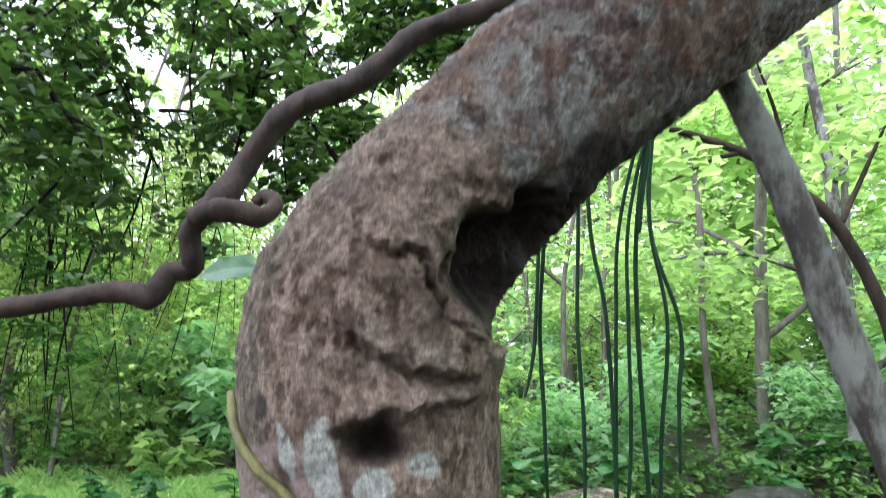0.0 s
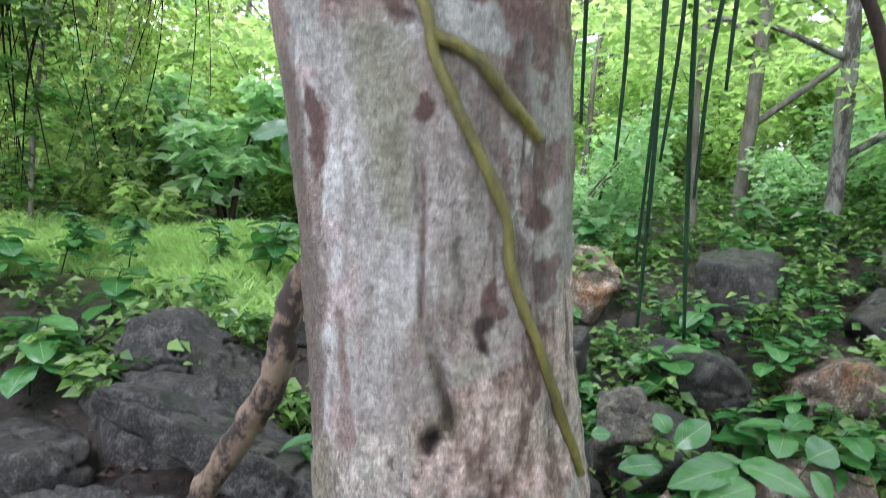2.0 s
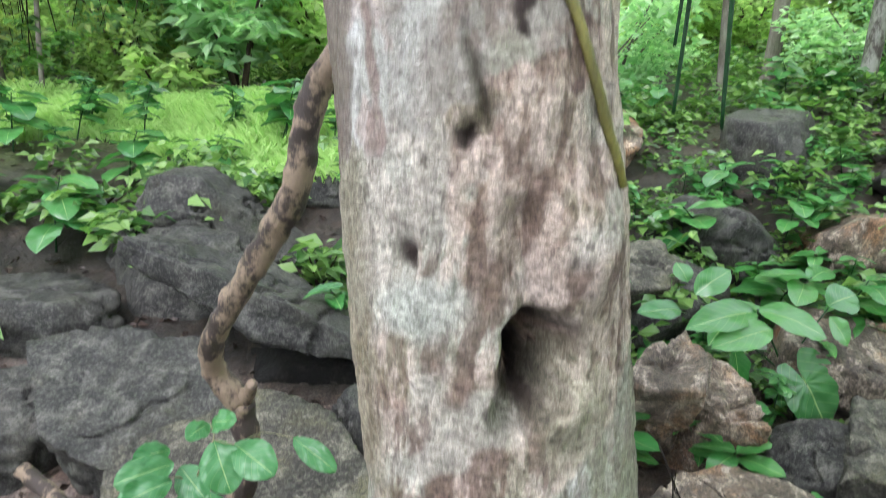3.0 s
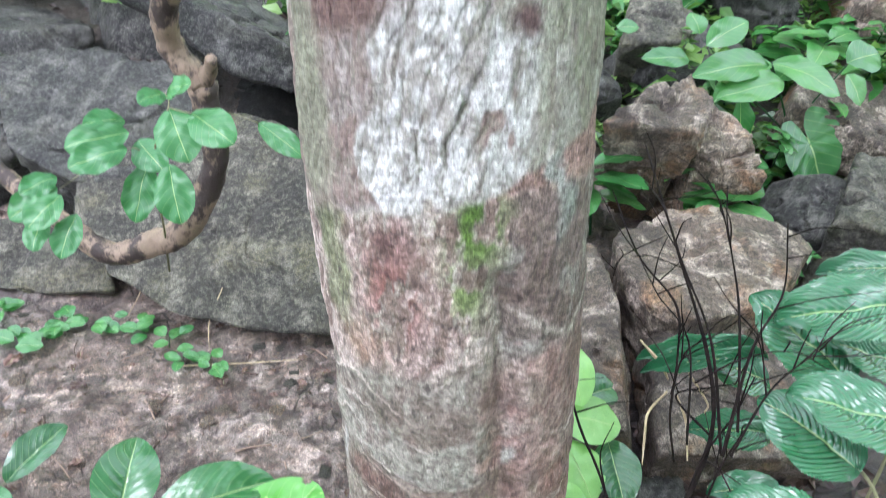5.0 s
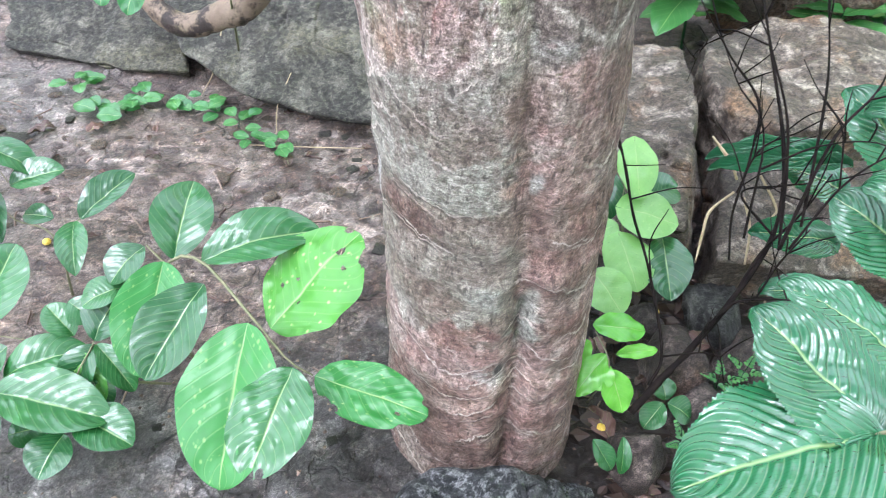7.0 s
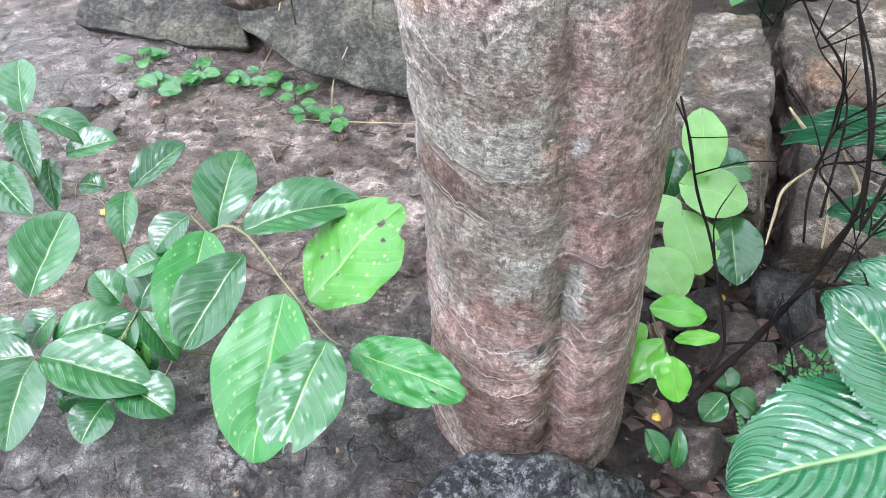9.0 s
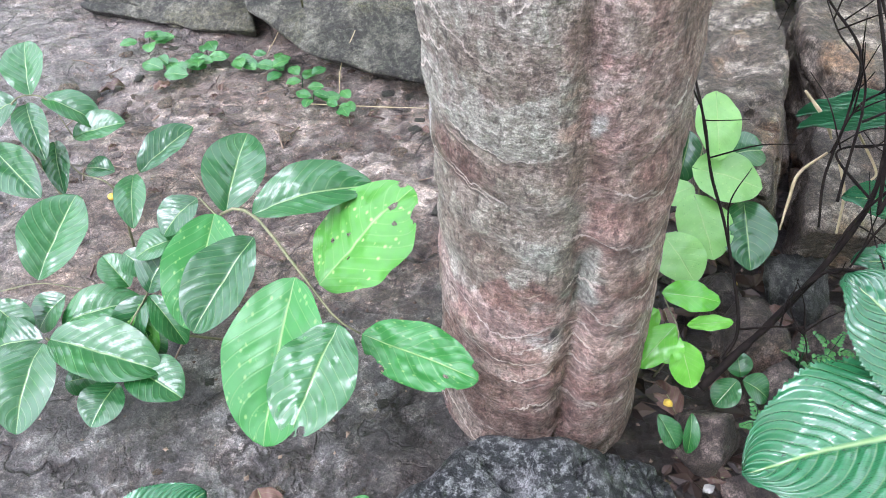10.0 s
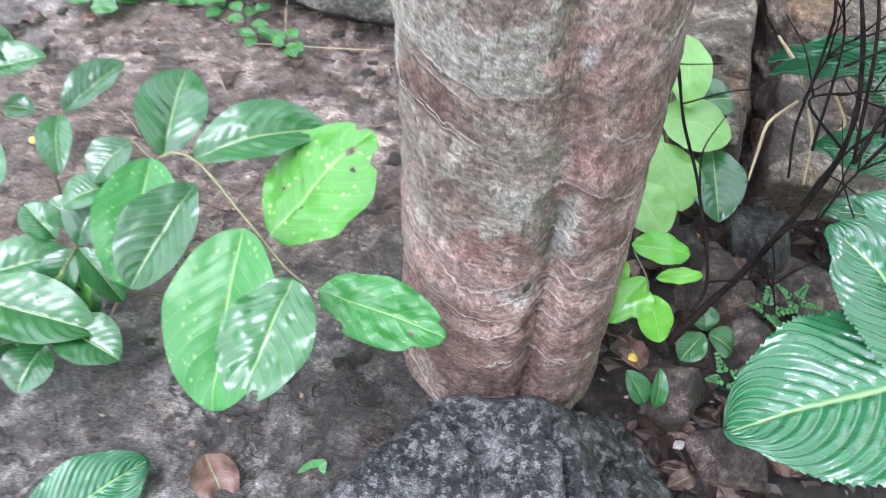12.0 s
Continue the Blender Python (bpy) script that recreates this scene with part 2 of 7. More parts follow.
def plain_bark(name, a, b, scale=18.0, stretch=(1, 1, 0.25), rough=0.75, band=0.14, spec=0.5):
    k = Nodes(name, rough, spec)
    n = k.noise(scale, 6, 0.7, stretch=stretch)
    m = k.noise(scale * 5, 4, 0.7)
    c = k.mix(k.step(n, 0.5 - band, 0.5 + band), a, b)
    c = k.mix(1.0, c, k.mix(m, (0.6, 0.6, 0.6), (1.35, 1.35, 1.35)), "MULTIPLY")
    k.colour(c)
    k.bump(k.calc("ADD", n, k.calc("MULTIPLY", m, 0.5)), 0.5, 0.01)
    return k.m


BARK = bark_material()
GREY_ROCK = stone_material("grey_rock", (0.008, 0.008, 0.0075), (0.024, 0.024, 0.021), (0.085, 0.085, 0.075), (0.036, 0.036, 0.022), 0.4, 0.6)
LICHEN_ROCK = stone_material("lichen_grey_rock", (0.016, 0.015, 0.0115), (0.040, 0.038, 0.028), (0.125, 0.121, 0.095), (0.075, 0.072, 0.038), 0.45, 0.5)
BROWN_ROCK = stone_material("brown_rock", (0.045, 0.036, 0.028), (0.14, 0.109, 0.078), (0.29, 0.25, 0.205), (0.21, 0.11, 0.047))
# near-black stone that stands in for shadow in a gap
GAP_SHADE_ROCK = stone_material("gap_shade_rock", (0.004, 0.004, 0.0035), (0.010, 0.0095, 0.008), (0.03, 0.028, 0.024), (0.014, 0.011, 0.008), 0.5)
SOIL_STONE = stone_material("dark_brown_stone", (0.028, 0.022, 0.018), (0.075, 0.058, 0.047), (0.15, 0.122, 0.104), (0.10, 0.06, 0.035))
CHIP = stone_material("pale_stone_chip", (0.12, 0.095, 0.085), (0.25, 0.205, 0.185), (0.38, 0.33, 0.30), (0.24, 0.15, 0.10))
DARK_ROCK = stone_material("dark_wet_rock", (0.009, 0.01, 0.011), (0.028, 0.03, 0.03), (0.17, 0.172, 0.168), (0.02, 0.023, 0.017), 0.25, 0.75)
SOIL = ground_material()
BIG_LEAF = leaf_material("glossy_leaf", (0.007, 0.062, 0.014), (0.018, 0.105, 0.022), 0.5, 0.2, 9, 0.5, wet=0.85)
YOUNG_LEAF = leaf_material("young_leaf", (0.07, 0.23, 0.035), (0.09, 0.27, 0.045), 0.34, 0.3, 9, 0.35, spots=0.8, wet=0.3)
SOFT_LEAF = leaf_material("soft_leaf", (0.022, 0.14, 0.026), (0.036, 0.17, 0.034), 0.42, 0.25, 9, 0.4, spots=0.35, wet=0.2)
LIME_LEAF = leaf_material("lime_leaf", (0.165, 0.345, 0.095), (0.21, 0.39, 0.12), 0.34, 0.35, 7, 0.3, spots=0.3, wet=0.3, dust=0.4)
RIB_LEAF = leaf_material("ribbed_leaf", (0.014, 0.092, 0.036), (0.021, 0.12, 0.046), 0.26, 0.15, 13, 0.3, wet=1.0, cross=1.0, dust=0.8)
MATTE_LEAF = leaf_material("matte_leaf", (0.03, 0.135, 0.04), (0.05, 0.17, 0.055), 0.45, 0.3, 7, 0.25, wet=0.25, dust=0.3)
HERB_LEAF = leaf_material("herb_leaf", (0.028, 0.125, 0.032), (0.065, 0.20, 0.05), 0.3, 0.35, 8, 0.25, wet=0.6)
FAR_LEAF = leaf_material("canopy_leaf", (0.21, 0.31, 0.12), (0.58, 0.66, 0.36), 0.5, 0.72, 0, per="island")
LOW_LEAF = leaf_material("undergrowth_leaf", (0.03, 0.09, 0.022), (0.18, 0.30, 0.08), 0.35, 0.4, 0, per="island", wet=0.4)
BLUE_LEAF = leaf_material("bluish_leaf", (0.20, 0.36, 0.19), (0.48, 0.62, 0.42), 0.4, 0.6, 0, per="island")
CURTAIN_LEAF = leaf_material("hanging_leaf", (0.16, 0.21, 0.06), (0.46, 0.52, 0.22), 0.5, 0.65, 0, per="island")
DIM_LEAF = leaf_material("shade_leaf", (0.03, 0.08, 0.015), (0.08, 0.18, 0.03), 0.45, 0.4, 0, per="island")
BRIGHT_LEAF = leaf_material("bright_leaf", (0.10, 0.34, 0.03), (0.15, 0.42, 0.045), 0.25, 0.35, 8, 0.25, wet=0.5)
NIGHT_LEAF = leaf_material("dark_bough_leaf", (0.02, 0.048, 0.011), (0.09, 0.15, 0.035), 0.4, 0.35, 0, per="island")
GRASS = leaf_material("grass_blades", (0.30, 0.46, 0.15), (0.50, 0.63, 0.29), 0.5, 0.45, 0, per="island")
FAR_BARK = plain_bark("grey_bark", (0.08, 0.065, 0.055), (0.19, 0.175, 0.15))
PALE_BARK = plain_bark("pale_bark", (0.036, 0.03, 0.024), (0.17, 0.175, 0.152), 12, (1, 1, 0.45), band=0.06)
LIANA_BARK = plain_bark("liana_bark", (0.012, 0.008, 0.006), (0.042, 0.028, 0.02), 14, spec=0.25)
ROOT_BARK = plain_bark("patched_root_bark", (0.022, 0.014, 0.01), (0.15, 0.11, 0.074), 20, (1, 1, 0.7), band=0.04)
VINE_SKIN = plain_bark("vine_skin", (0.06, 0.055, 0.014), (0.16, 0.15, 0.03), 40, (1, 1, 0.3), 0.5)
GREEN_STEM = plain_bark("green_stem", (0.006, 0.03, 0.009), (0.012, 0.055, 0.017), 30, (1, 1, 0.2), 0.5, spec=0.2)
TWIG = plain_bark("dead_twig", (0.004, 0.0032, 0.0028), (0.014, 0.010, 0.008), 40, rough=0.9, spec=0.12)
PLANT_STALK = plain_bark("plant_stalk", (0.10, 0.11, 0.05), (0.18, 0.17, 0.09), 60)
PALE_TWIG = plain_bark("pale_stalk", (0.28, 0.22, 0.12), (0.40, 0.33, 0.2), 60)
DEAD_LEAF = leaf_material("dead_leaf", (0.045, 0.026, 0.022), (0.12, 0.068, 0.055), 0.4, 0.15, 8, 0.4)
LITTER = leaf_material("rotting_litter", (0.012, 0.008, 0.006), (0.055, 0.036, 0.027), 0.5, 0.05, 0, per="island")
DEBRIS = leaf_material("debris", (0.05, 0.03, 0.022), (0.26, 0.19, 0.14), 0.5, 0.05, 0, per="island")
DULL_WOOD = plain_bark("weathered_wood", (0.03, 0.021, 0.016), (0.11, 0.08, 0.06), 16, (0.3, 1, 1))
PALE_BEAD = plain_bark("pale_bead_skin", (0.14, 0.13, 0.12), (0.24, 0.23, 0.21), 40)
BERRY = plain_bark("yellow_berry", (0.62, 0.42, 0.04), (0.7, 0.5, 0.08), 30, (1, 1, 1), 0.35)

# ---- noise on arrays ----


def lattice(ix, iy, iz, seed):
    h = (ix * 374761393 + iy * 668265263 + iz * 2147483647 + seed * 1274126177) & 0xFFFFFFFF
    h = ((h ^ (h >> 13)) * 1103515245) & 0xFFFFFFFF
    h = (h ^ (h >> 16)) & 0xFFFF
    return h / 65535.0


def value_noise(p, freq, seed=0):
    q = np.asarray(p, float) * freq
    i = np.floor(q).astype(np.int64)
    f = q - i
    f = f * f * (3 - 2 * f)
    out = 0
    for dx in (0, 1):
        for dy in (0, 1):
            for dz in (0, 1):
                w = (f[..., 0] if dx else 1 - f[..., 0]) * (f[..., 1] if dy else 1 - f[..., 1]) * (f[..., 2] if dz else 1 - f[..., 2])
                out = out + w * lattice(i[..., 0] + dx, i[..., 1] + dy, i[..., 2] + dz, seed)
    return out


def fbm(p, freq, octaves=4, seed=0):
    s, a, tot = 0, 1.0, 0
    for o in range(octaves):
        s = s + a * value_noise(p, freq * 2 ** o, seed + o * 17)
        tot += a
        a *= 0.55
    return np.clip((s / tot - 0.5) * 1.5 + 0.5, 0, 1)


def smooth(x, lo, hi):
    t = np.clip((np.asarray(x, float) - lo) / (hi - lo), 0, 1)
    return t * t * (3 - 2 * t)


# ---- mesh helpers ----


def raw_mesh(name, verts, faces, material, shade=True, uv=None):
    me = bpy.data.meshes.new(name)
    me.from_pydata([tuple(v) for v in verts], [], [tuple(f) for f in faces])
    me.materials.append(material)
    if shade:
        me.polygons.foreach_set("use_smooth", [True] * len(me.polygons))
    if uv is not None:
        layer = me.uv_layers.new(name="UVMap")
        idx = np.empty(len(me.loops), dtype=np.int64)
        me.loops.foreach_get("vertex_index", idx)
        layer.data.foreach_set("uv", np.asarray(uv)[idx].ravel())
    me.update()
    return me


def fast_mesh(name, verts, quads, material, shade=True):
    """A mesh from arrays of vertices (n, 3) and faces (m, k), all with k corners."""
    verts, quads = np.asarray(verts, np.float32), np.asarray(quads, np.int32)
    me = bpy.data.meshes.new(name)
    k = quads.shape[1]
    me.vertices.add(len(verts))
    me.vertices.foreach_set("co", verts.ravel())
    me.loops.add(quads.size)
    me.loops.foreach_set("vertex_index", quads.ravel())
    me.polygons.add(len(quads))
    me.polygons.foreach_set("loop_start", np.arange(0, quads.size, k, dtype=np.int32))
    me.polygons.foreach_set("use_smooth", np.full(len(quads), shade))
    me.materials.append(material)
    me.update(calc_edges=True)
    me.validate()
    return me


def thing(name, loc, label, category, group="", kind=""):
    ob = new(name)
    ob.location = loc
    ob.empty_display_size = 0.05
    return tagged(ob, label, category, group, kind)


def part(name, me, parent, label="", m=None):
    """A mesh under a thing; the mesh is in the world's coordinates unless m is given."""
    ob = new(name, me)
    ob.parent = parent
    if m is None:
        base = parent.location.copy()
        if parent.parent:
            base += parent.parent.location
        ob.location = -base
    else:
        ob.matrix_basis = m
    return tagged(ob, label)


def spline(points, n, u=None):
    """Catmull-Rom through the points (any number of columns), n samples, even ones or at u."""
    p = np.asarray(points, float)
    p = np.vstack([2 * p[0] - p[1], p, 2 * p[-1] - p[-2]])
    u = np.linspace(0, len(p) - 3 - 1e-9, n) if u is None else u
    i = u.astype(int)
    f = (u - i)[:, None]
    a, b, c, d = p[i], p[i + 1], p[i + 2], p[i + 3]
    return 0.5 * (2 * b + (c - a) * f + (2 * a - 5 * b + 4 * c - d) * f ** 2 + (3 * b - a - 3 * c + d) * f ** 3)


def tube_arrays(points, n=40, sides=8, wobble=0.0, seed=0, lumps=30.0):
    """points: rows of x, y, z, radius. A tapered tube with closed ends."""
    s = spline(points, n)
    c, r = s[:, :3], s[:, 3]
    t = np.gradient(c, axis=0)
    t /= np.linalg.norm(t, axis=1)[:, None] + 1e-12
    ref = np.array([0.31, -0.87, 0.38])
    e0 = ref - (t @ ref)[:, None] * t
    e0 /= np.linalg.norm(e0, axis=1)[:, None] + 1e-12
    e1 = np.cross(t, e0)
    a = np.linspace(0, 2 * np.pi, sides, endpoint=False)
    d = e0[:, None] * np.cos(a)[None, :, None] + e1[:, None] * np.sin(a)[None, :, None]
    v = c[:, None] + d * r[:, None, None]
    if wobble:
        v += d * (r[:, None, None] * wobble) * (fbm(v, lumps, 3, seed)[..., None] - 0.5) * 2
    v = v.reshape(-1, 3)
    i = np.arange(n - 1)[:, None] * sides
    j = np.arange(sides)[None]
    k = (j + 1) % sides
    q = np.stack([i + j, i + k, i + sides + k, i + sides + j], -1).reshape(-1, 4)
    v = np.vstack([v, c[:1], c[-1:]])
    j = np.arange(sides)
    k = (j + 1) % sides
    top = (n - 1) * sides
    caps = np.vstack([np.stack([np.full(sides, n * sides), k, j, np.full(sides, n * sides)], -1),
                      np.stack([np.full(sides, n * sides + 1), top + j, top + k, np.full(sides, n * sides + 1)], -1)])
    return v, q, caps[:, :3]


def tube(name, points, material, n=40, sides=8, wobble=0.0, seed=0, lumps=30.0):
    v, q, caps = tube_arrays(points, n, sides, wobble, seed, lumps)
    return raw_mesh(name, v, [*q.tolist(), *caps.tolist()], material)


def join_tubes(name, many, material, n=14, sides=5, wobble=0.0):
    vs, fs, off = [], [], 0
    for pts in many:
        v, q, c = tube_arrays(pts, n, sides, wobble)
        vs.append(v)
        fs += (q + off).tolist() + (c + off).tolist()
        off += len(v)
    return raw_mesh(name, np.vstack(vs), fs, material)


# ---- ground ----


def slope_z(x, y):
    """The lie of the land: flat round the tree, rising behind it."""
    x, y = np.asarray(x, float), np.asarray(y, float)
    z = 0.95 * smooth(y, 1.75, 5.2) + 0.06 * np.clip(y - 6, 0, 30) + 0.02 * np.clip(y - 30, 0, 60)
    z = z + 0.35 * smooth(x, 1.2, 4.0) * smooth(y, 2.5, 5.5)
    return z


def ground_z(x, y):
    x, y = np.asarray(x, float), np.asarray(y, float)
    p = np.stack([x, y, np.zeros_like(x)], -1)
    z = slope_z(x, y)
    z = z + 0.10 * (fbm(p, 0.9, 3, 5) - 0.5) * smooth(np.hypot(x, y - 0.9), 0.9, 3.0)
    bed = 1 - smooth(x + 0.2 * (fbm(p, 5, 3, 6) - 0.5), 0.08, 0.2)          # bedrock to the left of the tree, soil to the right
    z = z + 0.02 * (fbm(p, 4.5, 4, 9) - 0.5) + 0.006 * (fbm(p, 20, 4, 12) - 0.5) + 0.003 * (fbm(p, 55, 2, 13) - 0.5)
    ridge = np.abs(fbm(p * np.array([1.0, 1.7, 1.0]), 3.2, 4, 14) - 0.5)
    z = z - bed * 0.008 * np.exp(-(ridge / 0.010) ** 2)
    z = z + bed * 0.007 * smooth(fbm(p * np.array([1.0, 1.5, 1.0]), 2.6, 4, 15), 0.485, 0.515) + bed * 0.006 * smooth(fbm(p * np.array([1.0, 1.6, 1.0]), 7, 4, 17), 0.49, 0.51)
    z = z + (1 - bed) * 0.02 * (fbm(p, 34, 3, 16) - 0.5) - (1 - bed) * 0.03 * smooth(np.hypot(x - 0.45, y - 0.95), 0.5, 0.1)
    return z


def ground_colour(x, y):
    p = np.stack([x, y, np.zeros_like(x)], -1)
    n1, n2, n3 = fbm(p, 2.4, 4, 25), fbm(p, 9, 5, 26), fbm(p, 38, 4, 27)
    col = np.zeros((*x.shape, 3)) + np.array([0.235, 0.185, 0.152])

    def put(m, c):
        col[...] = col + (np.asarray(c) - col) * np.clip(m, 0, 1)[..., None]
    put(smooth(n2, 0.5, 0.6), (0.285, 0.245, 0.22))
    put(smooth(n3, 0.54, 0.60) * 0.8, (0.38, 0.33, 0.29))
    put((1 - smooth(n3, 0.36, 0.42)) * 0.7, (0.10, 0.075, 0.06))
    put(smooth(n2, 0.60, 0.68) * smooth(n3, 0.4, 0.5), (0.115, 0.08, 0.065))
    put(smooth(n1, 0.52, 0.6) * 0.5, (0.25, 0.19, 0.155))
    near = (1 - smooth(y + 0.35 * (n1 - 0.5) + 0.2 * (n2 - 0.5) - 0.25 * x, 0.82, 1.02)) * (1 - smooth(x, 0.0, 0.2))
    put(near * 0.92, (0.14, 0.13, 0.122))
    put(near * smooth(n3, 0.5, 0.57) * 0.8, (0.28, 0.27, 0.258))
    put(near * (1 - smooth(n3, 0.38, 0.44)) * 0.7, (0.085, 0.08, 0.076))
    put(near * smooth(n2, 0.54, 0.60) * 0.7, (0.075, 0.066, 0.06))
    left = smooth(-x + 0.3 * (n1 - 0.5), 0.85, 1.1) * (1 - smooth(y, 1.6, 1.9))
    put(left * 0.7, (0.21, 0.20, 0.19))
    ridge = np.abs(fbm(p * np.array([1.0, 1.7, 1.0]), 3.2, 4, 14) - 0.5)
    put(np.exp(-(ridge / 0.014) ** 2) * (1 - smooth(x, 0.08, 0.2)) * 0.8, (0.06, 0.045, 0.038))
    soil = smooth(x + 0.2 * (n2 - 0.5), 0.12, 0.22) * (1 - smooth(y, 1.6, 2.4))
    put(soil, (0.022, 0.017, 0.014))
    put(soil * smooth(n2, 0.5, 0.58) * 0.8, (0.042, 0.032, 0.026))
    put(soil * smooth(n3, 0.58, 0.64) * 0.8, (0.035, 0.026, 0.022))
    far = smooth(y + 0.8 * (n1 - 0.5), 2.0, 3.0)
    put(far, (0.03, 0.025, 0.019))
    put(smooth(y, 3.8, 4.3) * (1 - smooth(y, 8.5, 10)) * (1 - smooth(np.abs(x + 1.9), 1.5, 2.2)) * 0.8, (0.10, 0.14, 0.04))
    put(far * smooth(n2, 0.5, 0.6) * 0.7, (0.06, 0.046, 0.034))
    away = smooth(np.hypot(x + 0.45, y - 1.15) + 0.8 * (n1 - 0.5) + 0.3 * (n2 - 0.5), 1.7, 2.3) * (1 - smooth(y, 1.6, 2.2))
    put(away, (0.085, 0.066, 0.052))
    put(away * smooth(n2, 0.5, 0.58) * 0.7, (0.13, 0.095, 0.07))
    put(away * smooth(n3, 0.55, 0.62) * 0.7, (0.05, 0.038, 0.03))
    return col * 0.80


def build_ground():
    u = np.linspace(-1, 1, 520)
    ax = 0.25 * np.sinh(7 * u)
    X, Y = np.meshgrid(ax - 0.2, ax + 0.95, indexing="xy")
    Z = ground_z(X, Y)
    n = len(u)
    v = np.stack([X, Y, Z], -1).reshape(-1, 3)
    i, j = np.meshgrid(np.arange(n - 1), np.arange(n - 1))
    a = (j * n + i).ravel()
    me = fast_mesh("ground", v, np.stack([a, a + 1, a + n + 1, a + n], -1), SOIL)
    at = me.color_attributes.new("Col", "FLOAT_COLOR", "POINT")
    at.data.foreach_set("color", np.concatenate([ground_colour(X, Y), np.ones((n, n, 1))], -1).astype(np.float32).ravel())
    tagged(new("ground", me), "wet brown rock and soil forest floor rising behind the tree", "ground", kind="structure")


build_ground()

# ---- the bent tree ----
TRUNK = [  # x, y, z, radius
    (0.075, 0.800, -0.15, 0.170), (0.072, 0.795, 0.00, 0.152), (0.068, 0.788, 0.14, 0.143), (0.060, 0.768, 0.37, 0.134),
    (0.050, 0.757, 0.54, 0.131), (0.033, 0.732, 0.71, 0.125), (0.011, 0.737, 0.90, 0.127), (-0.016, 0.746, 1.16, 0.124),
    (-0.038, 0.753, 1.36, 0.117), (-0.055, 0.757, 1.54, 0.121), (-0.071, 0.767, 1.70, 0.131), (-0.080, 0.768, 1.80, 0.136),
    (-0.072, 0.770, 1.89, 0.136), (-0.022, 0.775, 1.975, 0.124), (0.042, 0.783, 2.05, 0.115), (0.110, 0.790, 2.13, 0.113),
    (0.200, 0.795, 2.20, 0.113), (0.310, 0.800, 2.28, 0.114), (0.620, 0.840, 2.52, 0.108), (1.000, 0.900, 2.90, 0.098),
    (1.300, 1.000, 3.50, 0.085), (1.450, 1.100, 4.40, 0.060),
]


def trunk_frame(n):
    u = np.concatenate([np.linspace(0, 17.4, n - 60, endpoint=False), np.linspace(17.4, len(TRUNK) - 1 - 1e-6, 60)])
    s = spline(TRUNK, n, u)
    c, r = s[:, :3], s[:, 3]
    t = np.gradient(c, axis=0)
    t /= np.linalg.norm(t, axis=1)[:, None]
    ref = np.array([0, -1.0, 0])
    e0 = ref - (t @ ref)[:, None] * t
    e0 /= np.linalg.norm(e0, axis=1)[:, None]
    e1 = np.cross(t, e0)
    e1 *= np.sign(e1[:, :1] + 1e-9)
    return c, r, e0, e1


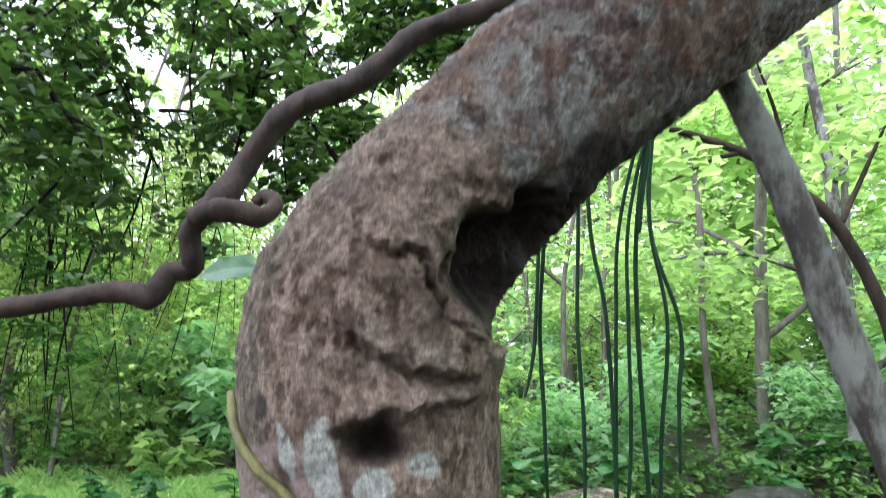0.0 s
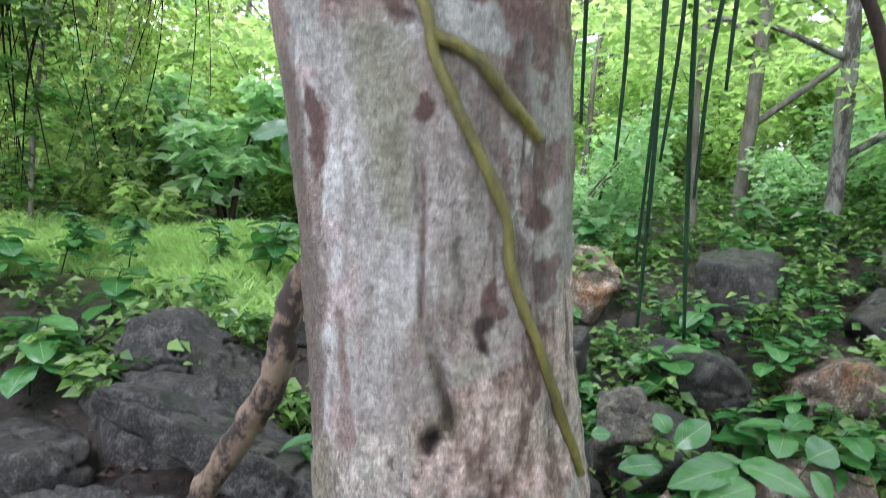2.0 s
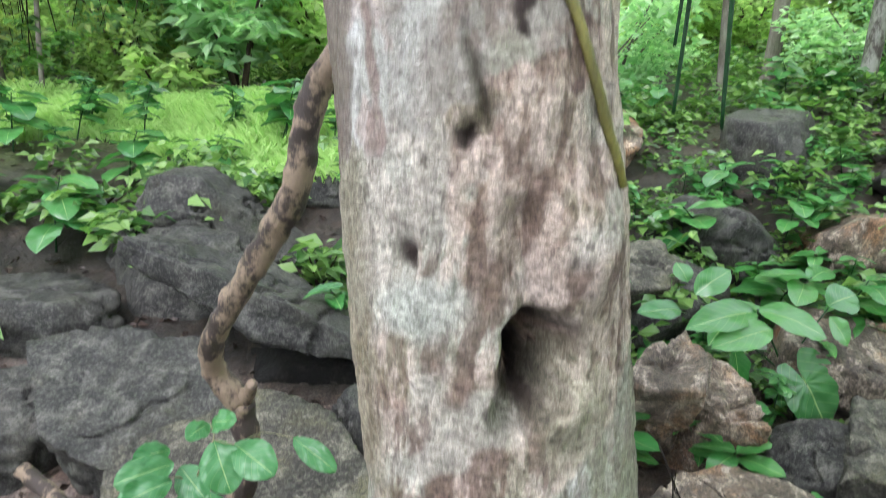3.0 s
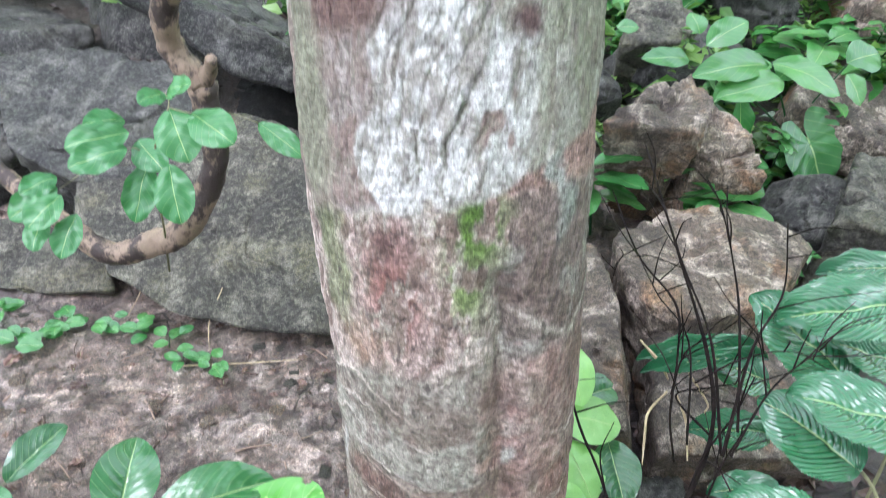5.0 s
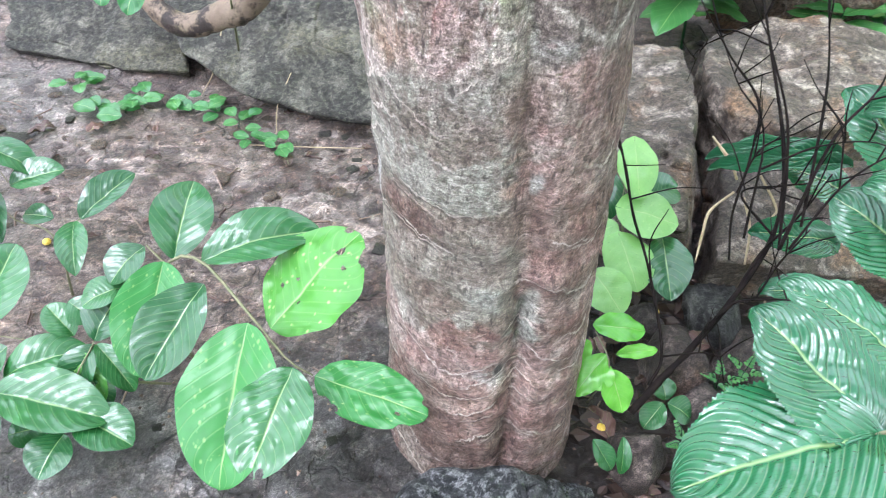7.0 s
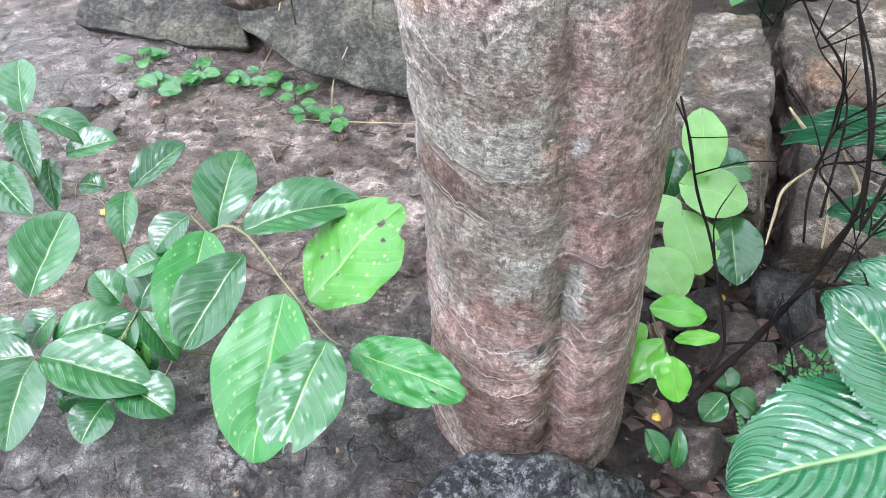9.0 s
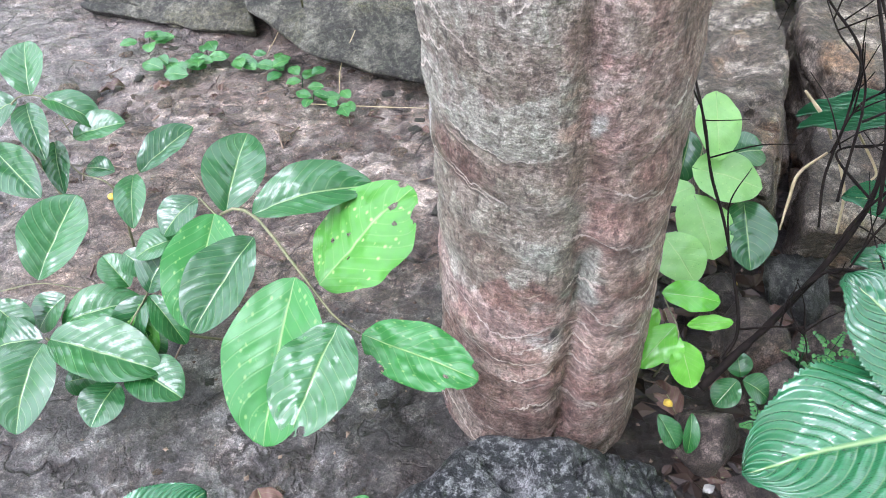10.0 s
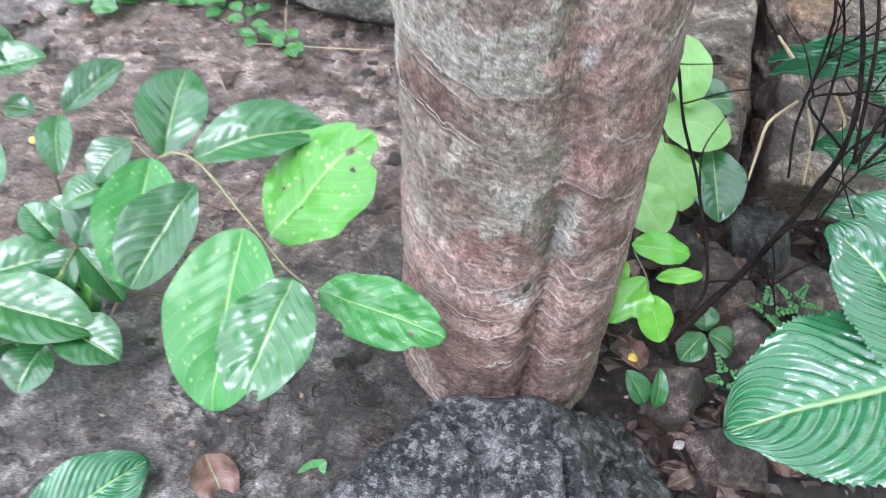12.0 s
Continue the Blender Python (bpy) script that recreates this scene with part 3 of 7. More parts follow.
def trunk_relief(z, a, p):
    """Swellings, folds, hollows and the seam; z height on the axis, a degrees from the front (right positive), p places."""
    g = lambda z0, a0, sz, sa: np.exp(-((z - z0) / sz) ** 2 - ((a - a0) / sa) ** 2)

    def groove(z0, a0, z1, a1, w, d):
        f = np.clip((z - z0) / (z1 - z0), 0, 1)
        line = a0 + (a1 - a0) * f
        ends = smooth(z, min(z0, z1) - 0.012, min(z0, z1) + 0.012) * (1 - smooth(z, max(z0, z1) - 0.012, max(z0, z1) + 0.012))
        return -d * np.exp(-((a - line + 6 * (value_noise(p, 40, 3) - 0.5)) / w) ** 2) * ends
    h = 0.009 * (fbm(p, 6, 2, 21) - 0.5) + 0.0035 * (fbm(p, 24, 3, 22) - 0.5) + 0.0016 * (fbm(p * np.array([1, 1, 0.42]), 230, 3, 53) - 0.5)
    # two lobes at the foot
    h += groove(-0.2, 22, 0.80, 19, 8, 0.016) + groove(-0.2, 20, 0.42, 24, 4, 0.012)
    h += 0.010 * g(0.2, 48, 0.3, 22) - 0.012 * g(0.435, 27, 0.018, 6) + 0.008 * g(0.46, 33, 0.02, 8)
    # waves round the foot
    h += 0.0018 * np.sin(z * 95 + 1.2 * np.sin(np.radians(a * 2.3)) + 3 * fbm(p, 5, 2, 31)) * (1 - smooth(z, 0.45, 0.75))
    # seam between the swellings higher up
    f = np.clip((z - 1.312) / 0.088, 0, 1)
    h += -0.026 * smooth(z, 1.308, 1.335) * (1 - f) ** 0.8 * np.exp(-((a - 3.0 + 9 * f + 6 * (value_noise(p, 40, 3) - 0.5)) / (3.2 - 1.6 * f)) ** 2)
    h += groove(1.40, -8, 1.53, -5, 1.3, 0.004) + groove(1.42, 8, 1.47, 6, 2.5, 0.006)
    h += 0.010 * (fbm(p, 30, 3, 49) - 0.5) * g(1.40, 0, 0.03, 20) + 0.008 * (fbm(p * np.array([1, 1, 0.25]), 60, 3, 87) - 0.5) * smooth(a, 22, 34) * (1 - smooth(a, 80, 100)) * smooth(z, 1.38, 1.42) * (1 - smooth(z, 1.6, 1.7))
    h += 0.016 * g(1.345, 19, 0.05, 15) + 0.006 * g(1.36, -12, 0.05, 10) + 0.030 * g(1.232, 33, 0.050, 17) + groove(1.18, 13, 1.27, 9, 7, 0.020)
    # rotten hollow under the swelling
    box = lambda z0, a0, sz, sa: np.exp(-(((z - z0 + 0.02 * (fbm(p, 30, 2, 35) - 0.5)) / sz) ** 2 + ((a - a0 + 10 * (fbm(p, 30, 2, 36) - 0.5)) / sa) ** 2) ** 3)
    h += -0.085 * box(1.150, 15, 0.034, 13) - 0.05 * box(1.122, 8, 0.026, 12) + 0.05 * box(1.15, 17, 0.006, 7) + 0.045 * box(1.133, 10, 0.014, 2.5) + 0.04 * box(1.168, 8, 0.010, 2) + 0.03 * (fbm(p, 90, 2, 37) - 0.5) * box(1.145, 12, 0.04, 13)
    h += 0.012 * g(1.105, 22, 0.02, 14)
    h += -0.014 * g(1.322, -5, 0.008, 3.5) - 0.010 * g(1.235, -31, 0.014, 4)
    # folded bark and an old branch hole below the bend
    h += -0.050 * box(1.757, 10, 0.019, 13) + 0.016 * g(1.785, 16, 0.018, 15) + 0.012 * g(1.71, 30, 0.02, 8)
    h += 0.012 * g(1.70, 8, 0.04, 9) + groove(1.63, 9, 1.75, 0, 4, 0.012) + groove(1.55, -28, 1.74, -22, 14, 0.008)
    n1 = fbm(p, 9, 4, 51)
    band = smooth(z, 0.86, 0.89) * (1 - smooth(z, 1.02, 1.05))
    for lean, pitch, sway, w, seed in ((-120, 12.5, 2.6, 0.06, 65), (-160, 7.3, 3.2, 0.07, 66)):
        f = ((a + (z - 0.9) * lean) / pitch + sway * (n1 - 0.5)) % 1
        h += -0.0022 * band * np.exp(-((f - 0.5) / w) ** 2) * smooth(fbm(p, 13 if seed == 65 else 11, 3, seed), 0.42, 0.52)
    h += 0.006 * fbm(p, 14, 2, 42) * np.abs(np.sin(z * 70 + a * 0.05 + 4 * fbm(p, 9, 2, 41))) * smooth(z, 1.76, 1.82) * (1 - smooth(z, 1.93, 2.0)) * smooth(a, -40, 10)
    rag = 0.045 * (fbm(p, 22, 4, 44) - 0.5)
    for line, lift, reach in ((([-14, -4, 21, 37, 67, 74], [1.885, 1.866, 1.814, 1.822, 1.839, 1.85]), 0.013, 0.07), (([6, 20, 38, 54, 60], [1.80, 1.785, 1.79, 1.80, 1.82]), 0.009, 0.03), (([-12, 4, 16, 28, 50], [1.925, 1.932, 1.935, 1.915, 1.87]), 0.010, 0.05)):
        d = z - np.interp(a, *line) + rag
        span = smooth(a, line[0][0], line[0][0] + 14) * (1 - smooth(a, line[0][-1] - 6, line[0][-1] + 10))
        h += span * (lift * smooth(d, -0.003, 0.003) * (1 - smooth(d, 0.0, reach)) - 0.010 * np.exp(-((d + 0.007) / 0.006) ** 2))
    torn = lambda z0, a0, sz, sa: np.exp(-(((z - z0 + 0.06 * (fbm(p, 14, 4, 45) - 0.5)) / sz) ** 2 + ((a - a0 + 40 * (fbm(p, 14, 4, 46) - 0.5)) / sa) ** 2) ** 2)
    h += -0.085 * torn(1.985, 66, 0.065, 36) + 0.02 * (fbm(p, 40, 3, 47) - 0.5) * torn(1.99, 60, 0.09, 50)
    h += 0.010 * (fbm(p, 26, 4, 48) - 0.5) * smooth(z, 2.0, 2.04)
    # rough bark above
    h += 0.011 * (fbm(p, 42, 4, 43) - 0.5) * smooth(z, 1.78, 1.86) * (1 - smooth(z, 2.02, 2.12))
    chunk = smooth(z, 0.69, 0.73) * (1 - smooth(z, 1.36, 1.42))
    h += chunk * (0.0030 * (fbm(p * np.array([1, 1, 0.22]), 75, 4, 59) - 0.5) + 0.0022 * (fbm(p * np.array([1, 1, 0.45]), 110, 4, 57) - 0.5))
    h += 0.005 * (fbm(p * np.array([1, 1, 0.6]), 150, 4, 57) - 0.5) * smooth(z, 1.78, 1.86)
    h += 0.0015 * (fbm(p * np.array([1, 1, 0.42]), 230, 3, 53) - 0.5) * smooth(z, 1.0, 1.05) * (1 - smooth(z, 1.3, 1.36))
    return h


def trunk_colour(z, a, p):
    """The bark's colours: lichen, bare pink wood, red rot, moss, and shade painted into hollows and under the limb."""
    up = np.array([1, 1, 0.42])
    n1, n2, n3 = fbm(p, 9, 4, 51), fbm(p, 28, 4, 52), fbm(p * up, 230, 3, 53)
    n4, n5, n6 = fbm(p * up, 14, 4, 54), fbm(p * np.array([1, 1, 0.7]), 55, 3, 55), fbm(p, 17, 4, 56)
    g = lambda z0, a0, sz, sa: np.exp(-(((z - z0 + 0.018 * (n2 - 0.5)) / sz) ** 2 + ((a - a0 + 12 * (n2 - 0.5)) / sa) ** 2) ** 3)
    col = np.zeros((*z.shape, 3))

    def put(m, c):
        col[...] = col + (np.asarray(c) - col) * np.clip(m, 0, 1)[..., None]
    pale, white, beige = (0.42, 0.425, 0.375), (0.57, 0.59, 0.57), (0.43, 0.335, 0.275)
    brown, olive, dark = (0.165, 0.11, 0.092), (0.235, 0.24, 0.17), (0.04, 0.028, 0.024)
    pink, grey = (0.36, 0.245, 0.21), (0.32, 0.32, 0.265)
    put(np.ones_like(z), pink)
    # foot: pinkish brown below and to the right, grey-green above, in lobes with sharp edges
    foot = 1 - smooth(z + 0.05 * (n1 - 0.5), 0.70, 0.715)
    left = 1 - smooth(a + 26 * (n1 - 0.5), 11, 16)
    edge = z + 0.06 * (n1 - 0.5) - 0.028 * np.cos(np.radians((a + 8) * 6)) - 0.0004 * a
    put(foot * left * smooth(edge, 0.365, 0.375), grey)
    put(foot * smooth(n6 + 0.25 * (n1 - 0.5), 0.58, 0.60) * 0.4, (0.30, 0.30, 0.25))
    put(foot * smooth(n4, 0.60, 0.63) * 0.4, (0.20, 0.13, 0.11))
    put(foot * smooth(n2, 0.60, 0.63) * 0.25, (0.40, 0.34, 0.30))
    lay = fbm(np.stack([a * 0.004, 0 * a, z + 0.016 * np.cos(np.radians((a - 22) * 5.0))], -1), 30, 4, 63)
    put(foot * smooth(lay + 0.12 * (n2 - 0.5), 0.54, 0.56) * 0.4, (0.15, 0.09, 0.074))
    put(foot * (1 - smooth(lay + 0.12 * (n2 - 0.5), 0.43, 0.45)) * 0.25, (0.37, 0.32, 0.275))
    put(foot * (g(0.43, 0, 0.03, 10) + g(0.40, -8, 0.014, 5)), (0.40, 0.42, 0.37))
    put(foot * g(0.30, 10, 0.026, 10) * smooth(n2, 0.44, 0.52), (0.47, 0.44, 0.40))
    put(foot * g(0.31, 12, 0.014, 5) * smooth(n2, 0.5, 0.55), (0.09, 0.085, 0.08))
    put(foot * g(0.57, -58, 0.12, 12) * smooth(n4, 0.42, 0.46), white)
    put(foot * g(0.535, -42, 0.032, 20), (0.17, 0.115, 0.095))
    put(foot * g(0.62, 13, 0.03, 6) * smooth(n2, 0.4, 0.5), (0.42, 0.29, 0.23))
    put(foot * g(0.60, 22, 0.014, 4), (0.50, 0.50, 0.46))
    put(foot * g(0.39, 24, 0.05, 6), (0.34, 0.35, 0.30))
    # pale wavy lines
    wave = z - 0.016 * np.cos(np.radians((a - 22) * 5.0)) + 0.05 * (fbm(p, 5, 3, 61) - 0.5) + 0.010 * (n2 - 0.5)
    seg = foot * smooth(fbm(p * np.array([1, 1, 2.0]), 9, 3, 62), 0.40, 0.52)
    put(foot * smooth(n3, 0.55, 0.75) * 0.25, (0.44, 0.40, 0.35))
    put(foot * (1 - smooth(n3, 0.25, 0.42)) * 0.3, (0.13, 0.10, 0.085))
    # middle: pale pink flaking wood with red rot and moss, brown to the right
    mid = smooth(z + 0.05 * (n1 - 0.5), 0.70, 0.715) * (1 - smooth(z + 0.06 * (n1 - 0.5), 0.865, 0.88))
    put(mid, (0.45, 0.36, 0.32))
    put(mid * smooth(n6, 0.52, 0.58) * 0.8, (0.37, 0.37, 0.29))
    put(mid * smooth(n3, 0.45, 0.68) * 0.65, (0.56, 0.50, 0.46))
    put(mid * (1 - smooth(n3, 0.30, 0.46)) * 0.5, (0.25, 0.17, 0.145))
    put(mid * smooth(a + 18 * (n1 - 0.5), 17, 21), (0.225, 0.18, 0.155))
    put(mid * smooth(a, 17, 22) * smooth(n6, 0.52, 0.55) * 0.8, (0.33, 0.32, 0.28))
    put(mid * smooth(a, 17, 22) * smooth(n4, 0.56, 0.6) * 0.7, (0.16, 0.12, 0.10))
    soft = lambda z0, a0, sz, sa: np.exp(-(((z - z0) / sz) ** 2 + ((a - a0) / sa) ** 2))
    bits = fbm(p * np.array([1, 1, 0.45]), 110, 4, 57)
    put(mid * (1 - smooth(a, 14, 20)) * smooth(bits, 0.52, 0.60) * 0.75, (0.58, 0.50, 0.45))
    put(mid * (1 - smooth(a, 14, 20)) * (1 - smooth(bits, 0.36, 0.43)) * 0.75, (0.20, 0.145, 0.115))
    put(mid * soft(0.785, -22, 0.06, 15) * smooth(bits + 0.5 * (n2 - 0.5), 0.46, 0.56) * 1.0, (0.23, 0.10, 0.082))
    put(mid * soft(0.835, -24, 0.03, 16) * smooth(n5, 0.46, 0.56) * 0.8, (0.20, 0.115, 0.105))
    put(mid * soft(0.73, -42, 0.022, 12) * 0.6, (0.36, 0.22, 0.14))
    put(mid * g(0.80, -50, 0.06, 10) * 0.8, (0.20, 0.23, 0.12))
    put(np.clip(soft(0.845, 10, 0.034, 9) * 1.4, 0, 1) * smooth(bits, 0.40, 0.52), (0.10, 0.19, 0.03))
    put(np.clip(soft(0.795, 5, 0.035, 8) * 1.2, 0, 1) * smooth(bits, 0.46, 0.56) * 0.9, (0.15, 0.23, 0.06))
    put(soft(0.87, -57, 0.06, 9) * smooth(n5, 0.4, 0.5) * 0.8, (0.07, 0.10, 0.03))
    put(g(0.845, 46, 0.026, 8) + g(0.885, 42, 0.022, 4), (0.36, 0.385, 0.35))
    put(np.exp(-((z - 0.745 - 0.02 * np.sin(np.radians(a * 5))) / 0.004) ** 2) * smooth(a, 22, 28) * smooth(n4, 0.42, 0.48), (0.46, 0.42, 0.36))
    # white lichen band with slanting cracks
    band = smooth(z + 0.05 * (n1 - 0.5) + 0.0009 * np.clip(-a - 5, 0, 25) - 0.0009 * np.clip(a - 10, 0, 60), 0.868, 0.88) * (1 - smooth(z + 0.05 * (n1 - 0.5) - 0.0020 * np.clip(a - 8, 0, 60), 1.02, 1.035))
    put(band, (0.36, 0.36, 0.30))
    put(band * (1 - smooth(np.abs(a + 2) + 20 * (n1 - 0.5), 36, 42)) * smooth(n4, 0.31, 0.35), (0.64, 0.65, 0.62))
    slant = (a + (z - 0.9) * -120) / 12.5 + 2.6 * (n1 - 0.5)
    crack = np.exp(-(((slant % 1) - 0.5) / 0.06) ** 2) * smooth(fbm(p, 13, 3, 65), 0.43, 0.52)
    put(band * crack * 0.95, (0.15, 0.145, 0.11))
    slant = (a + (z - 0.9) * -160) / 7.3 + 3.2 * (n1 - 0.5)
    put(band * np.exp(-(((slant % 1) - 0.5) / 0.07) ** 2) * smooth(fbm(p, 11, 3, 66), 0.53, 0.60) * 0.7, (0.21, 0.20, 0.15))
    put(band * smooth(a + 16 * (n1 - 0.5), 26, 34) * smooth(fbm(p * np.array([1, 1, 0.3]), 30, 3, 67), 0.46, 0.54) * 0.8, (0.30, 0.31, 0.22))
    put(band * smooth(bits, 0.58, 0.63) * 0.6, (0.23, 0.20, 0.16))
    put(band * smooth(fbm(p * up, 12, 4, 68), 0.57, 0.60) * 0.75, (0.24, 0.185, 0.155))
    net = np.abs(fbm(p * np.array([1, 1, 0.6]), 26, 3, 64) - 0.5)
    put(band * (1 - smooth(net, 0.010, 0.022)) * 0.75, (0.19, 0.19, 0.14))
    put(band * smooth(n4, 0.64, 0.655), (0.27, 0.21, 0.18))
    put(band * (1 - smooth(n3, 0.36, 0.42)) * 0.5, (0.28, 0.27, 0.22))
    put(g(1.01, -34, 0.026, 22), brown)
    put(g(0.987, 24, 0.013, 7), (0.13, 0.085, 0.075))
    put(band * g(0.93, -58, 0.1, 14), olive)
    # beige rough zone round the hollow
    lim = z + 0.06 * (n1 - 0.5) + 0.05 * (n2 - 0.5) + 0.03 * (n5 - 0.5) - 0.0009 * a
    rough = smooth(z + 0.05 * (n1 - 0.5) - 0.0020 * np.clip(a - 8, 0, 60), 1.02, 1.035) * (1 - smooth(lim, 1.350, 1.358))
    put(rough, (0.40, 0.315, 0.255))
    put(rough * smooth(n6, 0.54, 0.6), (0.47, 0.47, 0.40))
    put(rough * smooth(n3, 0.44, 0.68) * 0.5, (0.54, 0.47, 0.41))
    put(rough * (1 - smooth(n3, 0.28, 0.42)) * 0.5, (0.22, 0.155, 0.125))
    put(rough * smooth(fbm(p, 20, 4, 73), 0.57, 0.61) * 0.6, (0.25, 0.17, 0.14))
    put(rough * smooth(fbm(p, 13, 4, 74), 0.55, 0.62) * 0.55, (0.52, 0.43, 0.385))
    put(rough * smooth(fbm(p, 15, 3, 72), 0.56, 0.62) * 0.6, (0.22, 0.21, 0.14))
    fibre = fbm(p * np.array([1, 1, 0.22]), 75, 4, 59)
    put(rough * smooth(fibre, 0.54, 0.61) * 0.7, (0.60, 0.51, 0.445))
    put(rough * (1 - smooth(fibre, 0.37, 0.43)) * 0.8, (0.17, 0.12, 0.095))
    put(rough * smooth(fbm(p, 10, 3, 75), 0.55, 0.62) * 0.6, (0.50, 0.50, 0.445))
    put(rough * g(1.10, 30, 0.05, 22) * 0.6, (0.30, 0.30, 0.22))
    put(rough * g(1.195, -30, 0.022, 16) * 0.85, (0.47, 0.50, 0.45))
    put(rough * smooth(-a, 44, 60) * 0.7, (0.22, 0.20, 0.13))
    # hollow and small holes: dark dead wood, with the shade inside painted in
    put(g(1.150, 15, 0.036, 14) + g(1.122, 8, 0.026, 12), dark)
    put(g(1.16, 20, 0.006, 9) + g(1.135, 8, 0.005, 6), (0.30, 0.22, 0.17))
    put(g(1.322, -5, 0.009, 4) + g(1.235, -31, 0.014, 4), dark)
    # smooth pale bark
    top = smooth(z + 0.10 * (n1 - 0.5) + 0.0016 * (a + 20), 1.735, 1.75)
    upper = smooth(lim, 1.350, 1.358) * (1 - top)
    put(upper, (0.43, 0.43, 0.395))
    put(upper * smooth(n4, 0.44, 0.54), (0.60, 0.61, 0.585))
    put(upper * smooth(n6, 0.56, 0.63) * 0.6, (0.50, 0.40, 0.365))
    put(upper * smooth(fbm(p * up, 7, 4, 85), 0.55, 0.66) * 0.5, (0.31, 0.255, 0.22))
    put(upper * np.exp(-((a + 20 - 30 * np.clip(1.62 - z, 0, 1)) / 8) ** 2) * smooth(z, 1.43, 1.52) * 0.6, (0.24, 0.24, 0.17))
    put(upper * smooth(a, 6, 16) * smooth(fbm(p * np.array([1, 1, 0.14]), 55, 4, 88), 0.55, 0.60) * 0.8, (0.14, 0.10, 0.085))
    put(upper * smooth(fbm(p * np.array([1, 1, 0.3]), 80, 3, 89), 0.60, 0.66) * 0.45, (0.24, 0.21, 0.18))
    put(upper * smooth(fbm(p * np.array([1, 1, 0.15]), 34, 4, 86), 0.56, 0.62) * 0.4, (0.30, 0.275, 0.24))
    put(upper * g(1.57, -18, 0.10, 10) * 0.8, (0.29, 0.295, 0.215))
    side = upper * smooth(a + 22 * (n1 - 0.5) + 14 * (n2 - 0.5), 24, 30)
    put(side * smooth(n6, 0.44, 0.50) * 0.8, (0.25, 0.185, 0.16))
    put(side * smooth(n5, 0.56, 0.60) * 0.8, (0.47, 0.46, 0.43))
    put(side * smooth(fbm(p * np.array([1, 1, 0.22]), 60, 3, 87), 0.58, 0.63) * 0.8, (0.09, 0.065, 0.055))
    put(upper * g(1.40, -2, 0.025, 14) * smooth(n5, 0.5, 0.56) * 0.7, (0.25, 0.20, 0.17))
    put(upper * g(1.36, 10, 0.03, 10) * 0.5, (0.31, 0.32, 0.24))
    put(upper * smooth(fbm(p * up, 12, 4, 82), 0.64, 0.66) * 0.8, (0.25, 0.185, 0.16))
    put(upper * smooth(a + 26 * (n1 - 0.5), 40, 46) * 0.85, (0.25, 0.19, 0.165))
    put(upper * smooth(a, 34, 42) * smooth(n6, 0.53, 0.56) * 0.8, pale)
    put(upper * smooth(a + 26 * (n1 - 0.5), 8, 13) * smooth(z, 1.60, 1.62) * 0.95, (0.19, 0.12, 0.105))
    put(smooth(g(1.552, -49, 0.036, 5) + g(1.563, -5, 0.016, 7) + g(1.417, 17, 0.015, 6) + g(1.38, 37, 0.014, 5) + g(1.487, 41, 0.024, 7) + g(1.35, 27, 0.012, 6), 0.2, 0.6) * smooth(n5, 0.40, 0.50), (0.14, 0.092, 0.08))
    put(g(1.465, -27, 0.022, 5) * smooth(n5, 0.48, 0.54) * 0.7, (0.24, 0.19, 0.165))
    put(upper * smooth(-a + 24 * (n1 - 0.5) + 10 * (n2 - 0.5), 52, 58) * 0.8, (0.15, 0.12, 0.095))
    put(g(1.402, 12, 0.009, 3), dark)
    put(upper * smooth(z, 1.61, 1.64) * (1 - smooth(a + 20 * (n2 - 0.5), 4, 8)), (0.31, 0.235, 0.21))
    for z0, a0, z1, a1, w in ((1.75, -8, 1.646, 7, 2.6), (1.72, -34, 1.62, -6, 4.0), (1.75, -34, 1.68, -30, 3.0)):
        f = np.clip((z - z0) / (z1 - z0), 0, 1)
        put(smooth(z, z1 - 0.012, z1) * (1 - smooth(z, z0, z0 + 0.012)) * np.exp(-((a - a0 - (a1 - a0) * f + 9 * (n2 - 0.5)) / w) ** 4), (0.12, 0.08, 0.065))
    put(g(1.39, 14, 0.008, 3), dark)
    # shade painted into the seam's grooves, and a thin dark crack
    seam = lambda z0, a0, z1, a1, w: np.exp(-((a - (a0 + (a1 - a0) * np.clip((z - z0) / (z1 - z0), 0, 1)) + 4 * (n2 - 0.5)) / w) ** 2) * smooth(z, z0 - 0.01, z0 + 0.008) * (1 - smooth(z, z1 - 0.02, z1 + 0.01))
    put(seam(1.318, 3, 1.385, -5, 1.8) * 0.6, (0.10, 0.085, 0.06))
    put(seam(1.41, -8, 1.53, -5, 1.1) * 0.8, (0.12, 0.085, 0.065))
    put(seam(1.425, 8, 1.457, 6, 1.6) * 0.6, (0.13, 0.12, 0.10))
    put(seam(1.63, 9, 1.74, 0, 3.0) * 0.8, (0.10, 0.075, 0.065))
    # old brown bark of the bend
    put(top, (0.16, 0.098, 0.062))
    put(top * smooth(n3, 0.48, 0.70) * 0.55, (0.27, 0.20, 0.15))
    put(top * (1 - smooth(n3, 0.32, 0.44)) * 0.75, (0.06, 0.04, 0.032))
    put(top * smooth(fbm(p, 42, 4, 43), 0.52, 0.60) * 0.7, (0.33, 0.245, 0.19))
    put(top * smooth(n2, 0.54, 0.60) * 0.5, (0.27, 0.195, 0.145))
    put(top * smooth(-a + 20 * (n1 - 0.5), 34, 46) * 0.6, (0.13, 0.125, 0.09))
    put(top * smooth(n6, 0.53, 0.56) * 0.6, (0.31, 0.24, 0.19))
    put(top * smooth(n4, 0.58, 0.66) * 0.4, (0.10, 0.066, 0.05))
